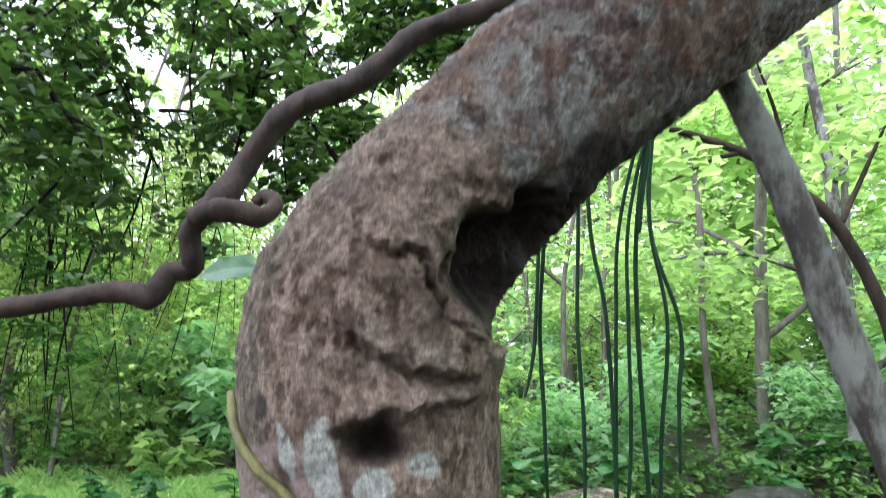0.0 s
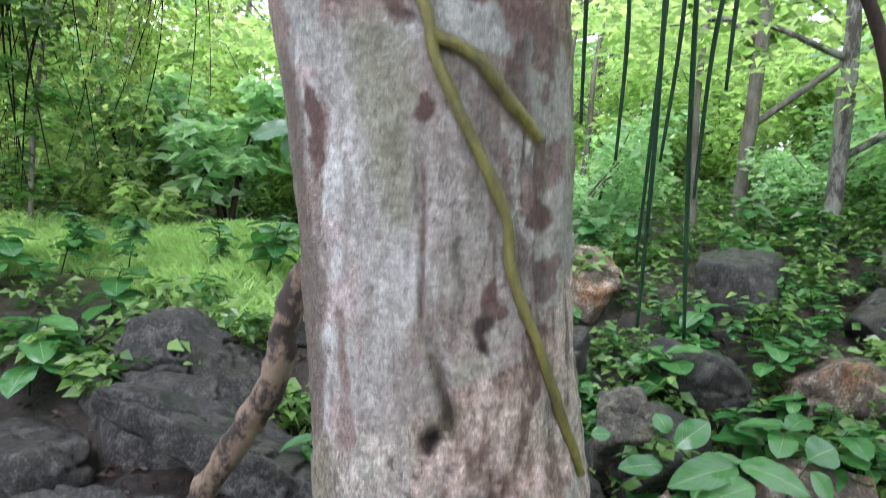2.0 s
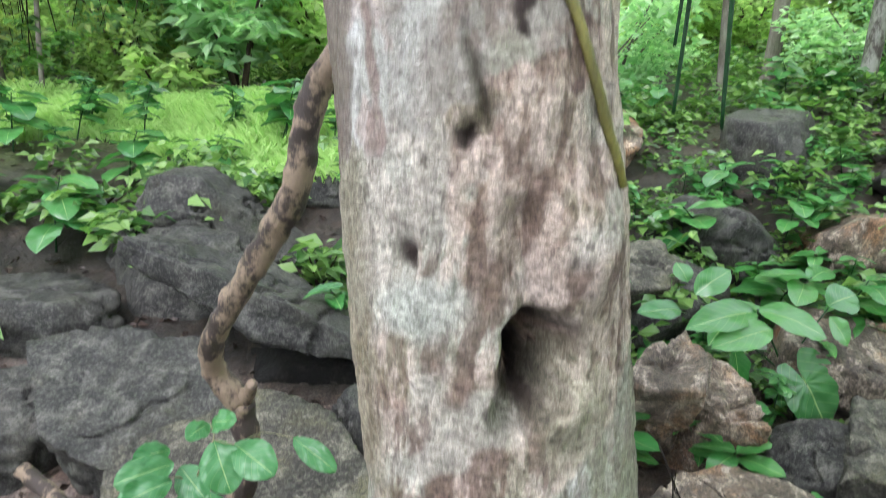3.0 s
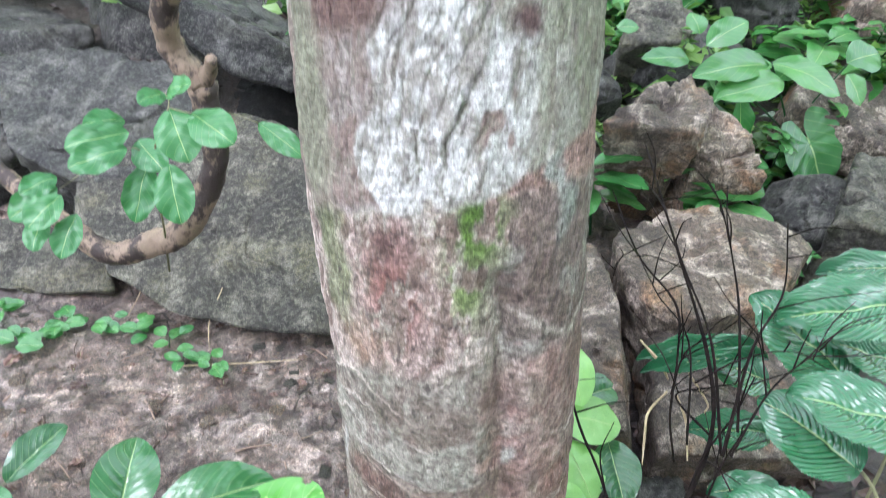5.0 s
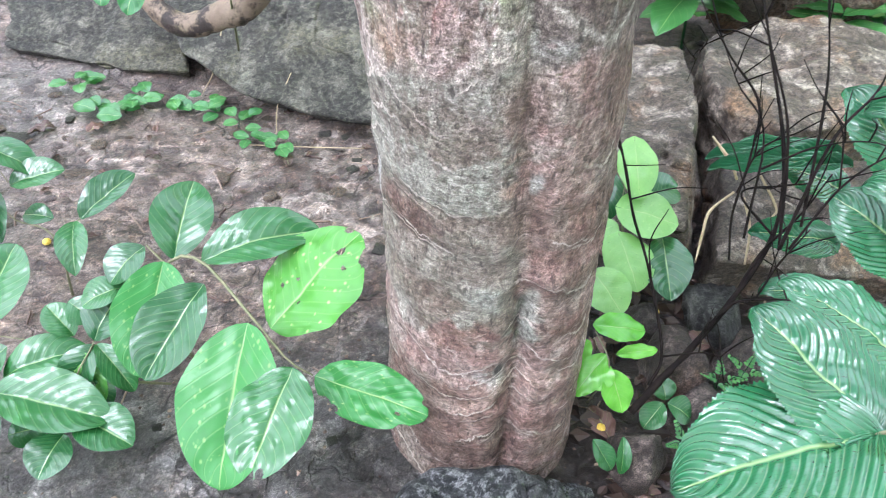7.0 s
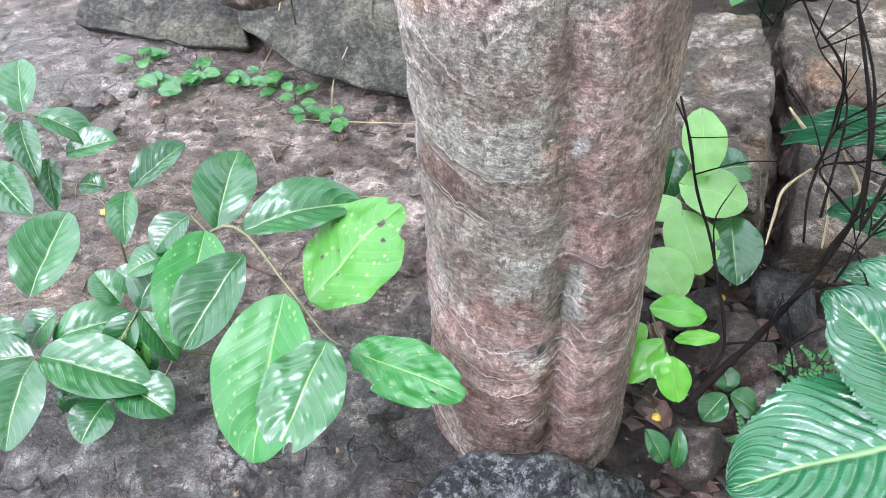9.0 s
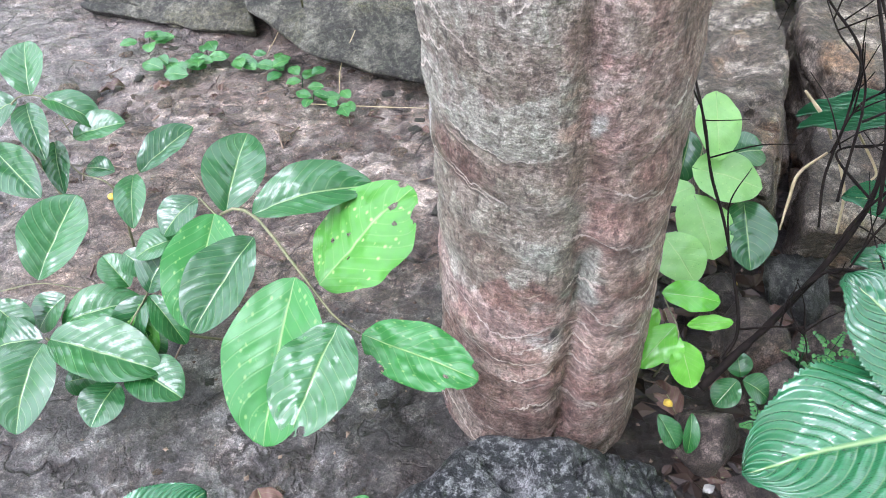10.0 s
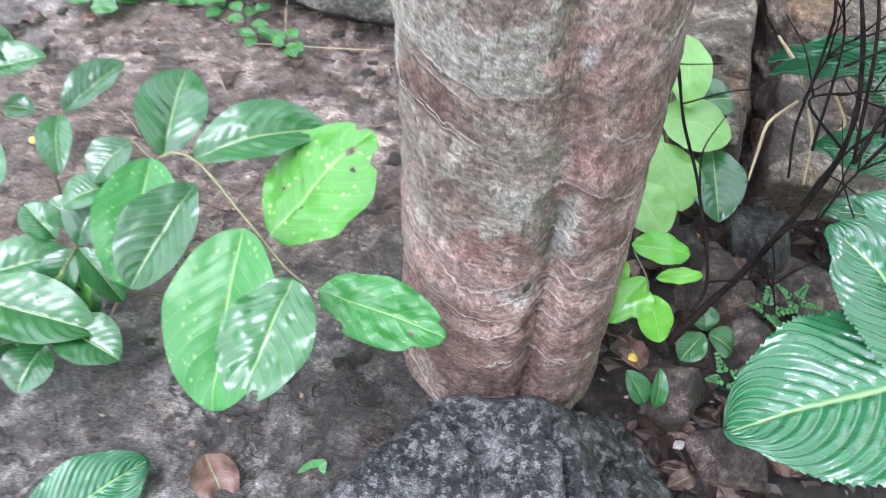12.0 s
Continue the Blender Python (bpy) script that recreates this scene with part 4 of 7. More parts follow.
    put(top * smooth(bits, 0.54, 0.60) * 0.7, (0.38, 0.29, 0.235))
    put(top * (1 - smooth(bits, 0.34, 0.42)) * 0.25, (0.06, 0.042, 0.034))
    # pale tan highlight painted along the ragged lip
    put(top * np.exp(-((z - np.interp(a, [-14, -4, 21, 37, 67, 84], [1.885, 1.866, 1.814, 1.822, 1.839, 1.85]) + 0.045 * (fbm(p, 22, 4, 44) - 0.5) - 0.012) / 0.014) ** 2) * smooth(a, -10, 5) * smooth(n5, 0.44, 0.52) * 0.8, (0.42, 0.345, 0.28))
    limb = smooth(z + 0.1 * (n1 - 0.5), 2.03, 2.06)
    put(limb * 0.8, (0.125, 0.088, 0.08))
    put(limb * smooth(fbm(p, 8, 4, 58), 0.44, 0.60) * 0.55, (0.24, 0.215, 0.205))
    put(limb * smooth(n6, 0.53, 0.58) * 0.75, (0.46, 0.475, 0.45))
    put(limb * smooth(bits, 0.55, 0.62) * 0.6, (0.30, 0.27, 0.245))
    put(limb * (1 - smooth(bits, 0.36, 0.44)) * 0.6, (0.07, 0.05, 0.043))
    put(limb * smooth(n4, 0.60, 0.64) * 0.7, (0.22, 0.12, 0.07))
    put(limb * smooth(n2, 0.60, 0.65) * 0.7, (0.10, 0.07, 0.06))
    put(np.minimum(smooth(n3, 0.18, 0.32) * 0.5 + 0.5, 1) * smooth(g(1.653, 24, 0.021, 8) + g(1.730, 26, 0.015, 6) + g(1.735, -14, 0.045, 8) + g(1.721, 6, 0.018, 6) + g(1.755, -29, 0.028, 4) + g(1.615, 9, 0.018, 6) + g(1.608, 22, 0.020, 8) + g(1.655, -44, 0.06, 9), 0.2, 0.7), (0.45, 0.465, 0.43))
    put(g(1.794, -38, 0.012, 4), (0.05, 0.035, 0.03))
    # inside of the old branch hole darkened, its shade put into the colour
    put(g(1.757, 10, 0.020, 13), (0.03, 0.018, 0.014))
    put(limb * g(2.11, 10, 0.09, 44) * smooth(n2, 0.46, 0.55) * 0.6, (0.38, 0.395, 0.37))
    put(limb * smooth(n5, 0.57, 0.62) * 0.6, (0.16, 0.085, 0.045))
    # underside of the limb: shade painted near-black into the bark
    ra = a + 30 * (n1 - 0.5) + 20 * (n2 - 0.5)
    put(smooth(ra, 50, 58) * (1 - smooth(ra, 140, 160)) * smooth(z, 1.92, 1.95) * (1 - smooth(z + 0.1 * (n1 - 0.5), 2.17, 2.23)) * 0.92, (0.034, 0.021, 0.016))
    # torn hollow: dark rotten wood, deepened by painted shade
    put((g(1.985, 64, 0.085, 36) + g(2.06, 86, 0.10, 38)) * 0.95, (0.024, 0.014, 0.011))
    coarse = 1 - 0.08 * foot - 0.5 * upper - 0.35 * band - 0.2 * top - 0.25 * rough
    return np.concatenate([col * (1.0 + 0.06 * foot - 0.16 * smooth(z, 1.66, 1.84))[..., None], coarse[..., None]], -1), wave, seg


def build_trunk(tree):
    nv, nu = 1500, 280
    c, r, e0, e1 = trunk_frame(nv)
    u = np.linspace(-1, 1, nu, endpoint=False)
    a = 180 * (0.62 * u + 0.38 * u ** 5)        # finer in front
    ra = np.radians(a)
    d = e0[:, None] * np.cos(ra)[None, :, None] + e1[:, None] * np.sin(ra)[None, :, None]
    p = c[:, None] + d * r[:, None, None]
    Z = np.broadcast_to(c[:, 2:3], (nv, nu))
    A = np.broadcast_to(a[None], (nv, nu))
    v = p + d * trunk_relief(Z, A, p)[..., None]
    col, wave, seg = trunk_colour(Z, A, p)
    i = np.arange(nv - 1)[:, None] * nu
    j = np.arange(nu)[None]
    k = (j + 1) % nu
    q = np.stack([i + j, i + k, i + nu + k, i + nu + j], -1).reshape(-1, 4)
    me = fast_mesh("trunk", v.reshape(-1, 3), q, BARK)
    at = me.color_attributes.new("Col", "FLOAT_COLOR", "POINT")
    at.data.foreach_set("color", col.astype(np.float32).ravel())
    for name, val in (("ring", wave), ("ring_share", seg), ("foot", 1 - smooth(Z, 0.62, 0.74))):
        me.attributes.new(name, "FLOAT", "POINT").data.foreach_set("value", np.asarray(val, np.float32).ravel())
    return part("trunk", me, tree)


def on_trunk(z, a, out=0.0):
    """A place on the bark at the height z, a degrees from the front."""
    c, r, e0, e1 = trunk_frame(900)
    i = int(np.argmin(np.abs(c[:800, 2] - z)))
    d = e0[i] * math.cos(radians(a)) + e1[i] * math.sin(radians(a))
    p = c[i] + d * r[i]
    h = float(trunk_relief(np.array([z]), np.array([float(a)]), p[None])[0])
    return p + d * (h + out)


tree = thing("bent_tree", (0.072, 0.795, 0.0), "bent tree with lichen-spotted grey and pinkish bark, standing between rocks", "tree")
build_trunk(tree)
part("side_stem", tube("side_stem", [(0.33, 0.88, 2.32, 0.026), (0.372, 0.86, 2.20, 0.021), (0.427, 0.85, 2.049, 0.022), (0.515, 0.85, 1.755, 0.025),
     (0.72, 0.83, 1.2, 0.033), (0.95, 0.8, 0.6, 0.04), (1.15, 0.78, -0.05, 0.055)], PALE_BARK, 60, 16, 0.12, 3), tree, "pale slanting side stem with grey patches")


def vine_on_trunk():
    vine = thing("climbing_vine", tuple(on_trunk(1.27, 53)), "thin olive-green vine stem climbing across the tree's bark", "vine")
    main = [(1.80, -75), (1.775, -58), (1.745, -42), (1.689, -19), (1.63, -2), (1.588, 2), (1.538, 12), (1.485, 24), (1.439, 26), (1.378, 35), (1.316, 45), (1.268, 54)]
    rows = [(*on_trunk(z, a, 0.0035), 0.0054 - 0.0015 * i / 11) for i, (z, a) in enumerate(main)]
    main = part("main_stem", tube("main_stem", rows, VINE_SKIN, 120, 10, 0.25, 5, 60), vine)
    side = [(1.606, 0), (1.588, 16), (1.563, 27), (1.534, 42)]
    part("side_shoot", tube("side_shoot", [(*on_trunk(z, a, 0.003), 0.0055) for z, a in side], VINE_SKIN, 50, 10, 0.25, 6, 60), main)
    stub = [(1.636, -1), (1.640, 6), (1.641, 11)]
    part("side_shoot", tube("side_shoot", [(*on_trunk(z, a, 0.004), 0.0045) for z, a in stub], VINE_SKIN, 20, 8, 0.2, 7, 60), main)


vine_on_trunk()

# ---- rocks ----


def rock_mesh(name, half, material, seed, cuts=16, subdiv=5, rough=0.05, sides=None, crisp=44):
    rnd = np.random.RandomState(seed)
    bm = bmesh.new()
    bmesh.ops.create_icosphere(bm, subdivisions=subdiv, radius=1)
    v = np.array([x.co[:] for x in bm.verts])
    f = [[x.index for x in fa.verts] for fa in bm.faces]
    bm.free()
    n = rnd.normal(size=(cuts, 3))
    n /= np.linalg.norm(n, axis=1)[:, None]
    n = np.vstack([n, np.eye(3), -np.eye(3)])
    d = np.concatenate([rnd.uniform(0.62, 1.0, cuts), rnd.uniform(0.7, 0.95, 6)])
    if sides:
        side = [(math.cos(radians(a)), math.sin(radians(a)), s) for a, _, s in sides]
        n = np.vstack([np.array(side) / np.linalg.norm(side, axis=1)[:, None], [[0, 0, 1], [0, 0, -1], [0.12, -0.1, 1], [-0.1, 0.15, 1]]])
        n[-2:] /= np.linalg.norm(n[-2:], axis=1)[:, None]
        d = np.array([r for _, r, _ in sides] + [0.9, 0.9, 0.9, 0.92])
    reach = (v @ n.T) / d
    m = (np.clip(reach, 1e-3, None) ** crisp).sum(1) ** (1 / crisp)
    v = v / m[:, None]
    q = v * np.asarray(half) + rnd.uniform(-50, 50, 3)
    size = float(np.mean(half))
    s = rough * size
    w = v / np.linalg.norm(v, axis=1)[:, None]
    v = v * np.asarray(half)
    v = v + w * (2.2 * s * (fbm(q, 1.6 / size, 3, seed) - 0.5) + 1.3 * s * (fbm(q, 5 / size, 5, seed + 3) - 0.5) - 2.2 * s * np.exp(-(np.abs(fbm(q * np.array([1, 1, 2.2]), 1.3 / size, 3, seed + 8) - 0.5) / 0.02) ** 2))[:, None]
    return raw_mesh(name, v, f, material)


def block_mesh(name, corners, thick, under, material, seed, rough=0.02, subdiv=6):
    """A broken block: its top has these corners (anticlockwise from above), its sides lean in by under."""
    c = np.asarray(corners, float)
    top = c.mean(0)
    up = np.zeros(3)
    for i in range(len(c)):
        up += np.cross(c[i] - top, c[(i + 1) % len(c)] - top)
    up /= np.linalg.norm(up)
    mid = top - up * thick / 2
    n, d = [up, -up], [thick / 2, thick / 2]
    for i in range(len(c)):
        side = np.cross(c[(i + 1) % len(c)] - c[i], up)
        side = side / np.linalg.norm(side) - under * up
        side /= np.linalg.norm(side)
        n.append(side)
        d.append(float(side @ (c[i] - mid)))
    bm = bmesh.new()
    bmesh.ops.create_icosphere(bm, subdivisions=subdiv, radius=1)
    v = np.array([x.co[:] for x in bm.verts])
    f = [[x.index for x in fa.verts] for fa in bm.faces]
    bm.free()
    v = v * np.array([1, 1, 0.45])
    m = (np.clip((v @ np.array(n).T) / np.array(d), 1e-3, None) ** 60).sum(1) ** (1 / 60)
    v = v / m[:, None]
    w = v / np.linalg.norm(v, axis=1)[:, None]
    q = v + np.array([seed * 3.7, 1.3, 0.7])
    v = v + w * rough * (2.2 * (fbm(q, 5, 3, seed) - 0.5) + 1.2 * (fbm(q, 22, 4, seed + 1) - 0.5) - 1.2 * np.exp(-(np.abs(fbm(q, 3, 3, seed + 2) - 0.5) / 0.012) ** 2))[:, None]
    return raw_mesh(name, v, f, material), mid


def block(label, corners, thick, under, material, seed, **kw):
    me, mid = block_mesh("rock", corners, thick, under, material, seed, **kw)
    ob = new("rock", me)
    ob.location = mid
    return tagged(ob, label, "rock", "rocks round the tree")


def rock(label, loc, half, rot, material, seed, group="rocks round the tree", **kw):
    ob = new("rock", rock_mesh("rock", half, material, seed, **kw))
    ob.matrix_world = pose(*loc, *rot)
    return tagged(ob, label, "rock", group)


rock("rounded dark wet stone speckled grey, against the foot of the tree", (0.135, 0.50, -0.03), (0.26, 0.18, 0.20), (8, -4, 10), DARK_ROCK, 4, "", cuts=14, crisp=16, rough=0.07, subdiv=6)
block("grey slab with a pointed corner leaning on the rock pile", [(-0.795, 1.646, 0.108), (-0.619, 1.568, 0.061), (-0.424, 1.534, 0.041), (-0.197, 1.538, 0.043), (-0.043, 1.696, 0.137), (-0.331, 2.045, 0.347), (-0.557, 2.126, 0.396), (-0.961, 1.923, 0.274), (-0.925, 1.754, 0.173)], 0.13, 0.35, LICHEN_ROCK, 11, rough=0.012)
block("pale textured grey boulder in the rock pile", [(-1.16, 1.92, 0.36), (-0.96, 1.88, 0.20), (-0.66, 1.92, 0.26), (-0.60, 2.10, 0.36), (-0.80, 2.34, 0.43), (-1.19, 2.36, 0.50), (-1.36, 2.30, 0.40)], 0.30, 0.05, GREY_ROCK, 12)
rock("long grey slab lying over a dark gap", (-0.73, 2.80, 0.44), (0.62, 0.36, 0.115), (-8, 17, -8), GREY_ROCK, 13, cuts=12, rough=0.07, crisp=22, subdiv=6)
rock("tall peaked grey boulder at the edge of the grass", (-1.151, 3.400, 0.520), (0.43, 0.34, 0.36), (0, 0, 20), GREY_ROCK, 15, sides=[(200, 0.72, 0.35), (245, 0.75, 0.5), (290, 0.8, 0.7), (335, 0.75, 1.0), (30, 0.8, 0.6), (90, 0.8, 0.4), (140, 0.75, 0.5)], rough=0.07, crisp=24, subdiv=6)
rock("small rounded grey boulder on top of the slab", (-1.013, 3.000, 0.529), (0.23, 0.2, 0.16), (5, 0, 25), GREY_ROCK, 14, rough=0.08)
rock("low grey rock at the edge of the grass", (-0.50, 3.9, 0.62), (0.32, 0.22, 0.17), (4, 6, 10), GREY_ROCK, 26)
rock("low dark grey rock in the pile", (-1.683, 2.900, 0.241), (0.34, 0.34, 0.24), (0, 5, 40), GREY_ROCK, 16)
rock("blackish layered rock beside the pale boulder", (-1.444, 2.300, 0.100), (0.34, 0.28, 0.26), (0, 8, 20), GREY_ROCK, 29)
rock("flat brownish rock beside the boulders", (-1.948, 3.900, 0.335), (0.42, 0.45, 0.16), (6, 0, 10), BROWN_ROCK, 17)
rock("dark rock near the grass", (-2.640, 4.700, 0.456), (0.36, 0.34, 0.28), (0, 0, 0), LICHEN_ROCK, 18)
block("grey wedge of rock behind the flat ground", [(-1.293, 1.634, 0.012), (-1.002, 1.657, 0.023), (-0.777, 1.643, 0.016), (-0.835, 1.742, 0.066), (-0.956, 1.85, 0.12), (-1.179, 1.868, 0.129), (-1.401, 1.851, 0.121)], 0.18, 0.3, LICHEN_ROCK, 19, rough=0.015)
rock("small dark grey rock behind the tree", (-0.20, 2.16, 0.20), (0.20, 0.2, 0.2), (10, 0, 30), GREY_ROCK, 20)
block("brown flat-topped rock split by a dark crack", [(0.47, 1.737, 0.264), (0.485, 1.581, 0.248), (0.51, 1.461, 0.236), (0.635, 1.416, 0.232), (0.811, 1.504, 0.24), (0.999, 1.729, 0.263), (0.994, 1.796, 0.27), (0.836, 1.911, 0.281), (0.66, 1.894, 0.279)], 0.30, 0.10, BROWN_ROCK, 21)
block("brown block below the split rock", [(0.485, 1.14, 0.10), (0.85, 1.16, 0.09), (0.92, 1.46, 0.15), (0.52, 1.44, 0.17)], 0.22, 0.05, BROWN_ROCK, 24)
block("upright brown rock beside the crack", [(0.25, 1.42, 0.22), (0.31, 1.16, 0.17), (0.39, 1.13, 0.20), (0.43, 1.40, 0.25), (0.42, 1.68, 0.27), (0.30, 1.70, 0.26)], 0.34, -0.12, BROWN_ROCK, 22)
block("grey-topped rock with an orange-stained broken front", [(0.467, 2.042, 0.459), (0.605, 2.022, 0.45), (0.76, 2.015, 0.447), (0.822, 2.158, 0.511), (0.79, 2.305, 0.577), (0.628, 2.178, 0.52)], 0.46, 0.16, BROWN_ROCK, 23, rough=0.035)
block("brown rock with a ragged broken face", [(0.713, 2.168, 0.359), (0.899, 2.078, 0.327), (0.964, 2.038, 0.313), (0.996, 2.247, 0.386), (0.9, 2.357, 0.425), (0.775, 2.303, 0.406)], 0.36, 0.05, BROWN_ROCK, 28, rough=0.04)
block("pale grey rock between herbs on the slope", [(0.665, 2.749, 0.522), (0.874, 2.756, 0.525), (0.984, 2.889, 0.585), (0.931, 3.081, 0.672), (0.743, 3.026, 0.646)], 0.40, 0.1, LICHEN_ROCK, 30, rough=0.03)
block("rounded grey rock beside the aroid", [(1.131, 1.895, 0.279), (1.293, 1.828, 0.266), (1.531, 1.975, 0.295), (1.565, 2.236, 0.347), (1.342, 2.224, 0.345)], 0.30, 0.0, LICHEN_ROCK, 31, rough=0.03)
# added rock, so dark that the gap under the slab reads as shadow
rock("added near-black rock giving the deep shade under the overhanging slab", (-0.42, 2.82, 0.10), (0.52, 0.30, 0.17), (0, 10, -8), GAP_SHADE_ROCK, 33)
rock("dark boulder under the overhanging slab", (-0.95, 2.95, 0.08), (0.30, 0.25, 0.20), (0, 0, 20), GREY_ROCK, 25)
for i, (x, y, z, hx, hy, hz, tag) in enumerate([(0.40, 0.93, 0.0, 0.055, 0.07, 0.10, "small upright brown stone in dark soil"), (0.56, 0.99, 0.0, 0.09, 0.07, 0.05, "low brown stone among dead twigs"), (0.50, 1.08, -0.01, 0.08, 0.06, 0.07, "grey stone under the dead shrub"), (0.70, 0.86, -0.01, 0.10, 0.07, 0.06, "brown stone beside ribbed leaves"), (-0.90, 1.22, -0.012, 0.045, 0.035, 0.03, "small pale stone set in the ground"), (0.46, 0.55, -0.03, 0.12, 0.07, 0.075, "brown stone at the edge of the soil"), (-0.08, 0.40, -0.045, 0.09, 0.06, 0.06, "brownish stone beside the dark boulder"), (0.335, 0.745, -0.01, 0.05, 0.06, 0.09, "upright brown stone at the foot of the dead shrub"), (0.44, 0.85, 0.0, 0.07, 0.05, 0.06, "angular brown stone under twigs"), (0.53, 0.80, -0.01, 0.085, 0.07, 0.06, "broad brown stone in dark soil"), (0.36, 1.04, 0.0, 0.05, 0.04, 0.05, "grey stone behind lime leaves"), (0.42, 0.66, -0.02, 0.07, 0.06, 0.05, "flat brown stone in leaf litter")]):
    rock(tag, (x, y, z), (hx, hy, hz), (i * 9 - 20, 8 - i * 5, i * 50), (SOIL_STONE, GREY_ROCK)[i == 2], 70 + i, "small stones", subdiv=4)
for i, (x, y, s) in enumerate([(0.45, 2.75, 0.28), (0.95, 3.0, 0.3), (1.5, 2.7, 0.33), (1.35, 3.5, 0.36), (0.5, 3.6, 0.3), (2.0, 3.4, 0.3), (1.9, 4.2, 0.35), (2.6, 3.9, 0.3), (0.9, 4.3, 0.3), (1.3, 2.1, 0.26)]):
    rock("grey rock among herbs on the slope", (x, y, float(ground_z(x, y)) + 0.11), (s * 1.1, s * 0.9, s * 0.7), (random.uniform(-12, 12), random.uniform(-12, 12), i * 37), (GREY_ROCK, BROWN_ROCK)[i % 3 == 2], 40 + i, "rocks on the slope")

# ---- leaves ----


def leaf_mesh(name, material, widest=0.5, point=0.75, curl=0.12, fold=0.12, ribs=0, rib_depth=0.012, heart=0.0, wavy=0.01, nx=10, ny=20, seed=0, holes=(), quilt=0.0):
    """A leaf one long and one wide, its stalk end at the origin, along y, its face up."""
    ny = ny * 5 if ribs else ny
    nx = nx * 7 if ribs else nx
    t = np.linspace(0, 1, ny + 1)[:, None]
    s = np.linspace(-1, 1, nx + 1)[None]
    e = math.log(0.5) / math.log(widest)
    w = np.sin(np.pi * np.clip(t, 0, 1) ** e) ** point
    w = np.clip(w, 0.012, None)
    y = t - heart * (np.abs(s) ** 1.6) * (1 - t) ** 3 + 0 * s
    x = 0.5 * w * s
    z = -curl * (t - 0.3) ** 2 * 1.2 + fold * np.abs(x) - curl * 0.5 * x ** 2
    q = np.stack([x * 3 + seed * 7.1, y * 3, 0 * x], -1)
    z = z + wavy * 2 * (fbm(q, 1.5, 2, seed) - 0.5) + wavy * np.abs(s) ** 2 * np.sin(t * 17 + seed) * 0.6
    if quilt:
        ph = (t - 0.25 * np.abs(s) - 0.075 * s ** 2) * 9
        z = z + quilt * np.abs(np.sin(np.pi * ph)) ** 0.7 * (1 - np.abs(s) ** 3) * smooth(np.abs(s), 0, 0.15) * smooth(t, 0.02, 0.2) * (1 - smooth(t, 0.85, 1.0))
    if ribs:
        ph = (t - 0.25 * np.abs(s) - 0.19 * s ** 2) * ribs
        z = z + rib_depth * np.abs(np.sin(np.pi * ph)) * (1 - 0.6 * np.abs(s) ** 4) * smooth(np.abs(s), 0, 0.12)
        x = x + 0.5 * w * np.sign(s) * (np.abs(s) > 0.97) * 0.03 * np.sin(t * ribs * 18)
    v = np.stack([x, y, z], -1).reshape(-1, 3)
    uv = np.stack([0.5 + 0.5 * s + 0 * t, t + 0 * s], -1).reshape(-1, 2)
    i, j = np.meshgrid(np.arange(ny), np.arange(nx), indexing="ij")
    a = (i * (nx + 1) + j).ravel()
    f = np.stack([a, a + 1, a + nx + 2, a + nx + 1], -1)
    if holes:
        mid = v[f].mean(1)
        keep = np.ones(len(f), bool)
        for hx, hy, hr in holes:
            keep &= np.hypot(mid[:, 0] - hx, mid[:, 1] - hy) > hr
        f = f[keep]
    return raw_mesh(name, v, f, material, uv=uv)


def heart_mesh(name, material, seed=0):
    """An arrow-shaped leaf: its stalk meets it at the origin, its tip one away along y, two lobes behind."""
    phi = np.linspace(-math.pi, math.pi, 49)
    deg = np.abs(np.degrees(phi))
    r = np.interp(deg, [0, 8, 25, 50, 80, 110, 135, 152, 166, 175, 180], [1.0, 0.93, 0.79, 0.67, 0.60, 0.60, 0.64, 0.64, 0.52, 0.26, 0.10])
    rho = np.linspace(0.0, 1.0, 11)[:, None]
    x, y = rho * r * np.sin(phi), rho * r * np.cos(phi)
    q = np.stack([x * 3, y * 3, 0 * x + seed], -1)
    z = 0.14 * np.abs(x) - 0.22 * np.clip(y, 0, 1) ** 2 - 0.12 * np.clip(-y, 0, 1) ** 1.5 + 0.05 * (fbm(q, 1.4, 2, seed) - 0.5) + 0.012 * rho * np.cos(phi * 11)
    v = np.stack([x / 1.22, y, z], -1).reshape(-1, 3)
    i, j = np.meshgrid(np.arange(10), np.arange(48), indexing="ij")
    a = (i * 49 + j).ravel()
    return raw_mesh(name, v, np.stack([a, a + 49, a + 50, a + 1], -1), material, uv=np.stack([0.5 + x * 0.8, 0.35 + 0.6 * y], -1).reshape(-1, 2))


def leaf_pose(base, tip, width, up):
    b, t = Vector(base), Vector(tip)
    y = t - b
    n = Vector(up)
    x = y.cross(n).normalized()
    n = x.cross(y).normalized()
    L = y.length
    m = Matrix.Identity(4)
    for i in range(3):
        m[i][0], m[i][1], m[i][2], m[i][3] = x[i] * width, y[i], n[i] * L, b[i]
    return m


def add_leaf(plant, me, base, tip, width, up, label=""):
    return part("leaf", me, plant, label, Matrix.Translation(-plant.location) @ leaf_pose(base, tip, width, up))


LEAF_A = [leaf_mesh("leaf", BIG_LEAF, 0.52, 0.60, 0.12 + 0.14 * i, 0.30, wavy=0.014, seed=i, nx=20, ny=54, quilt=0.016) for i in range(3)]
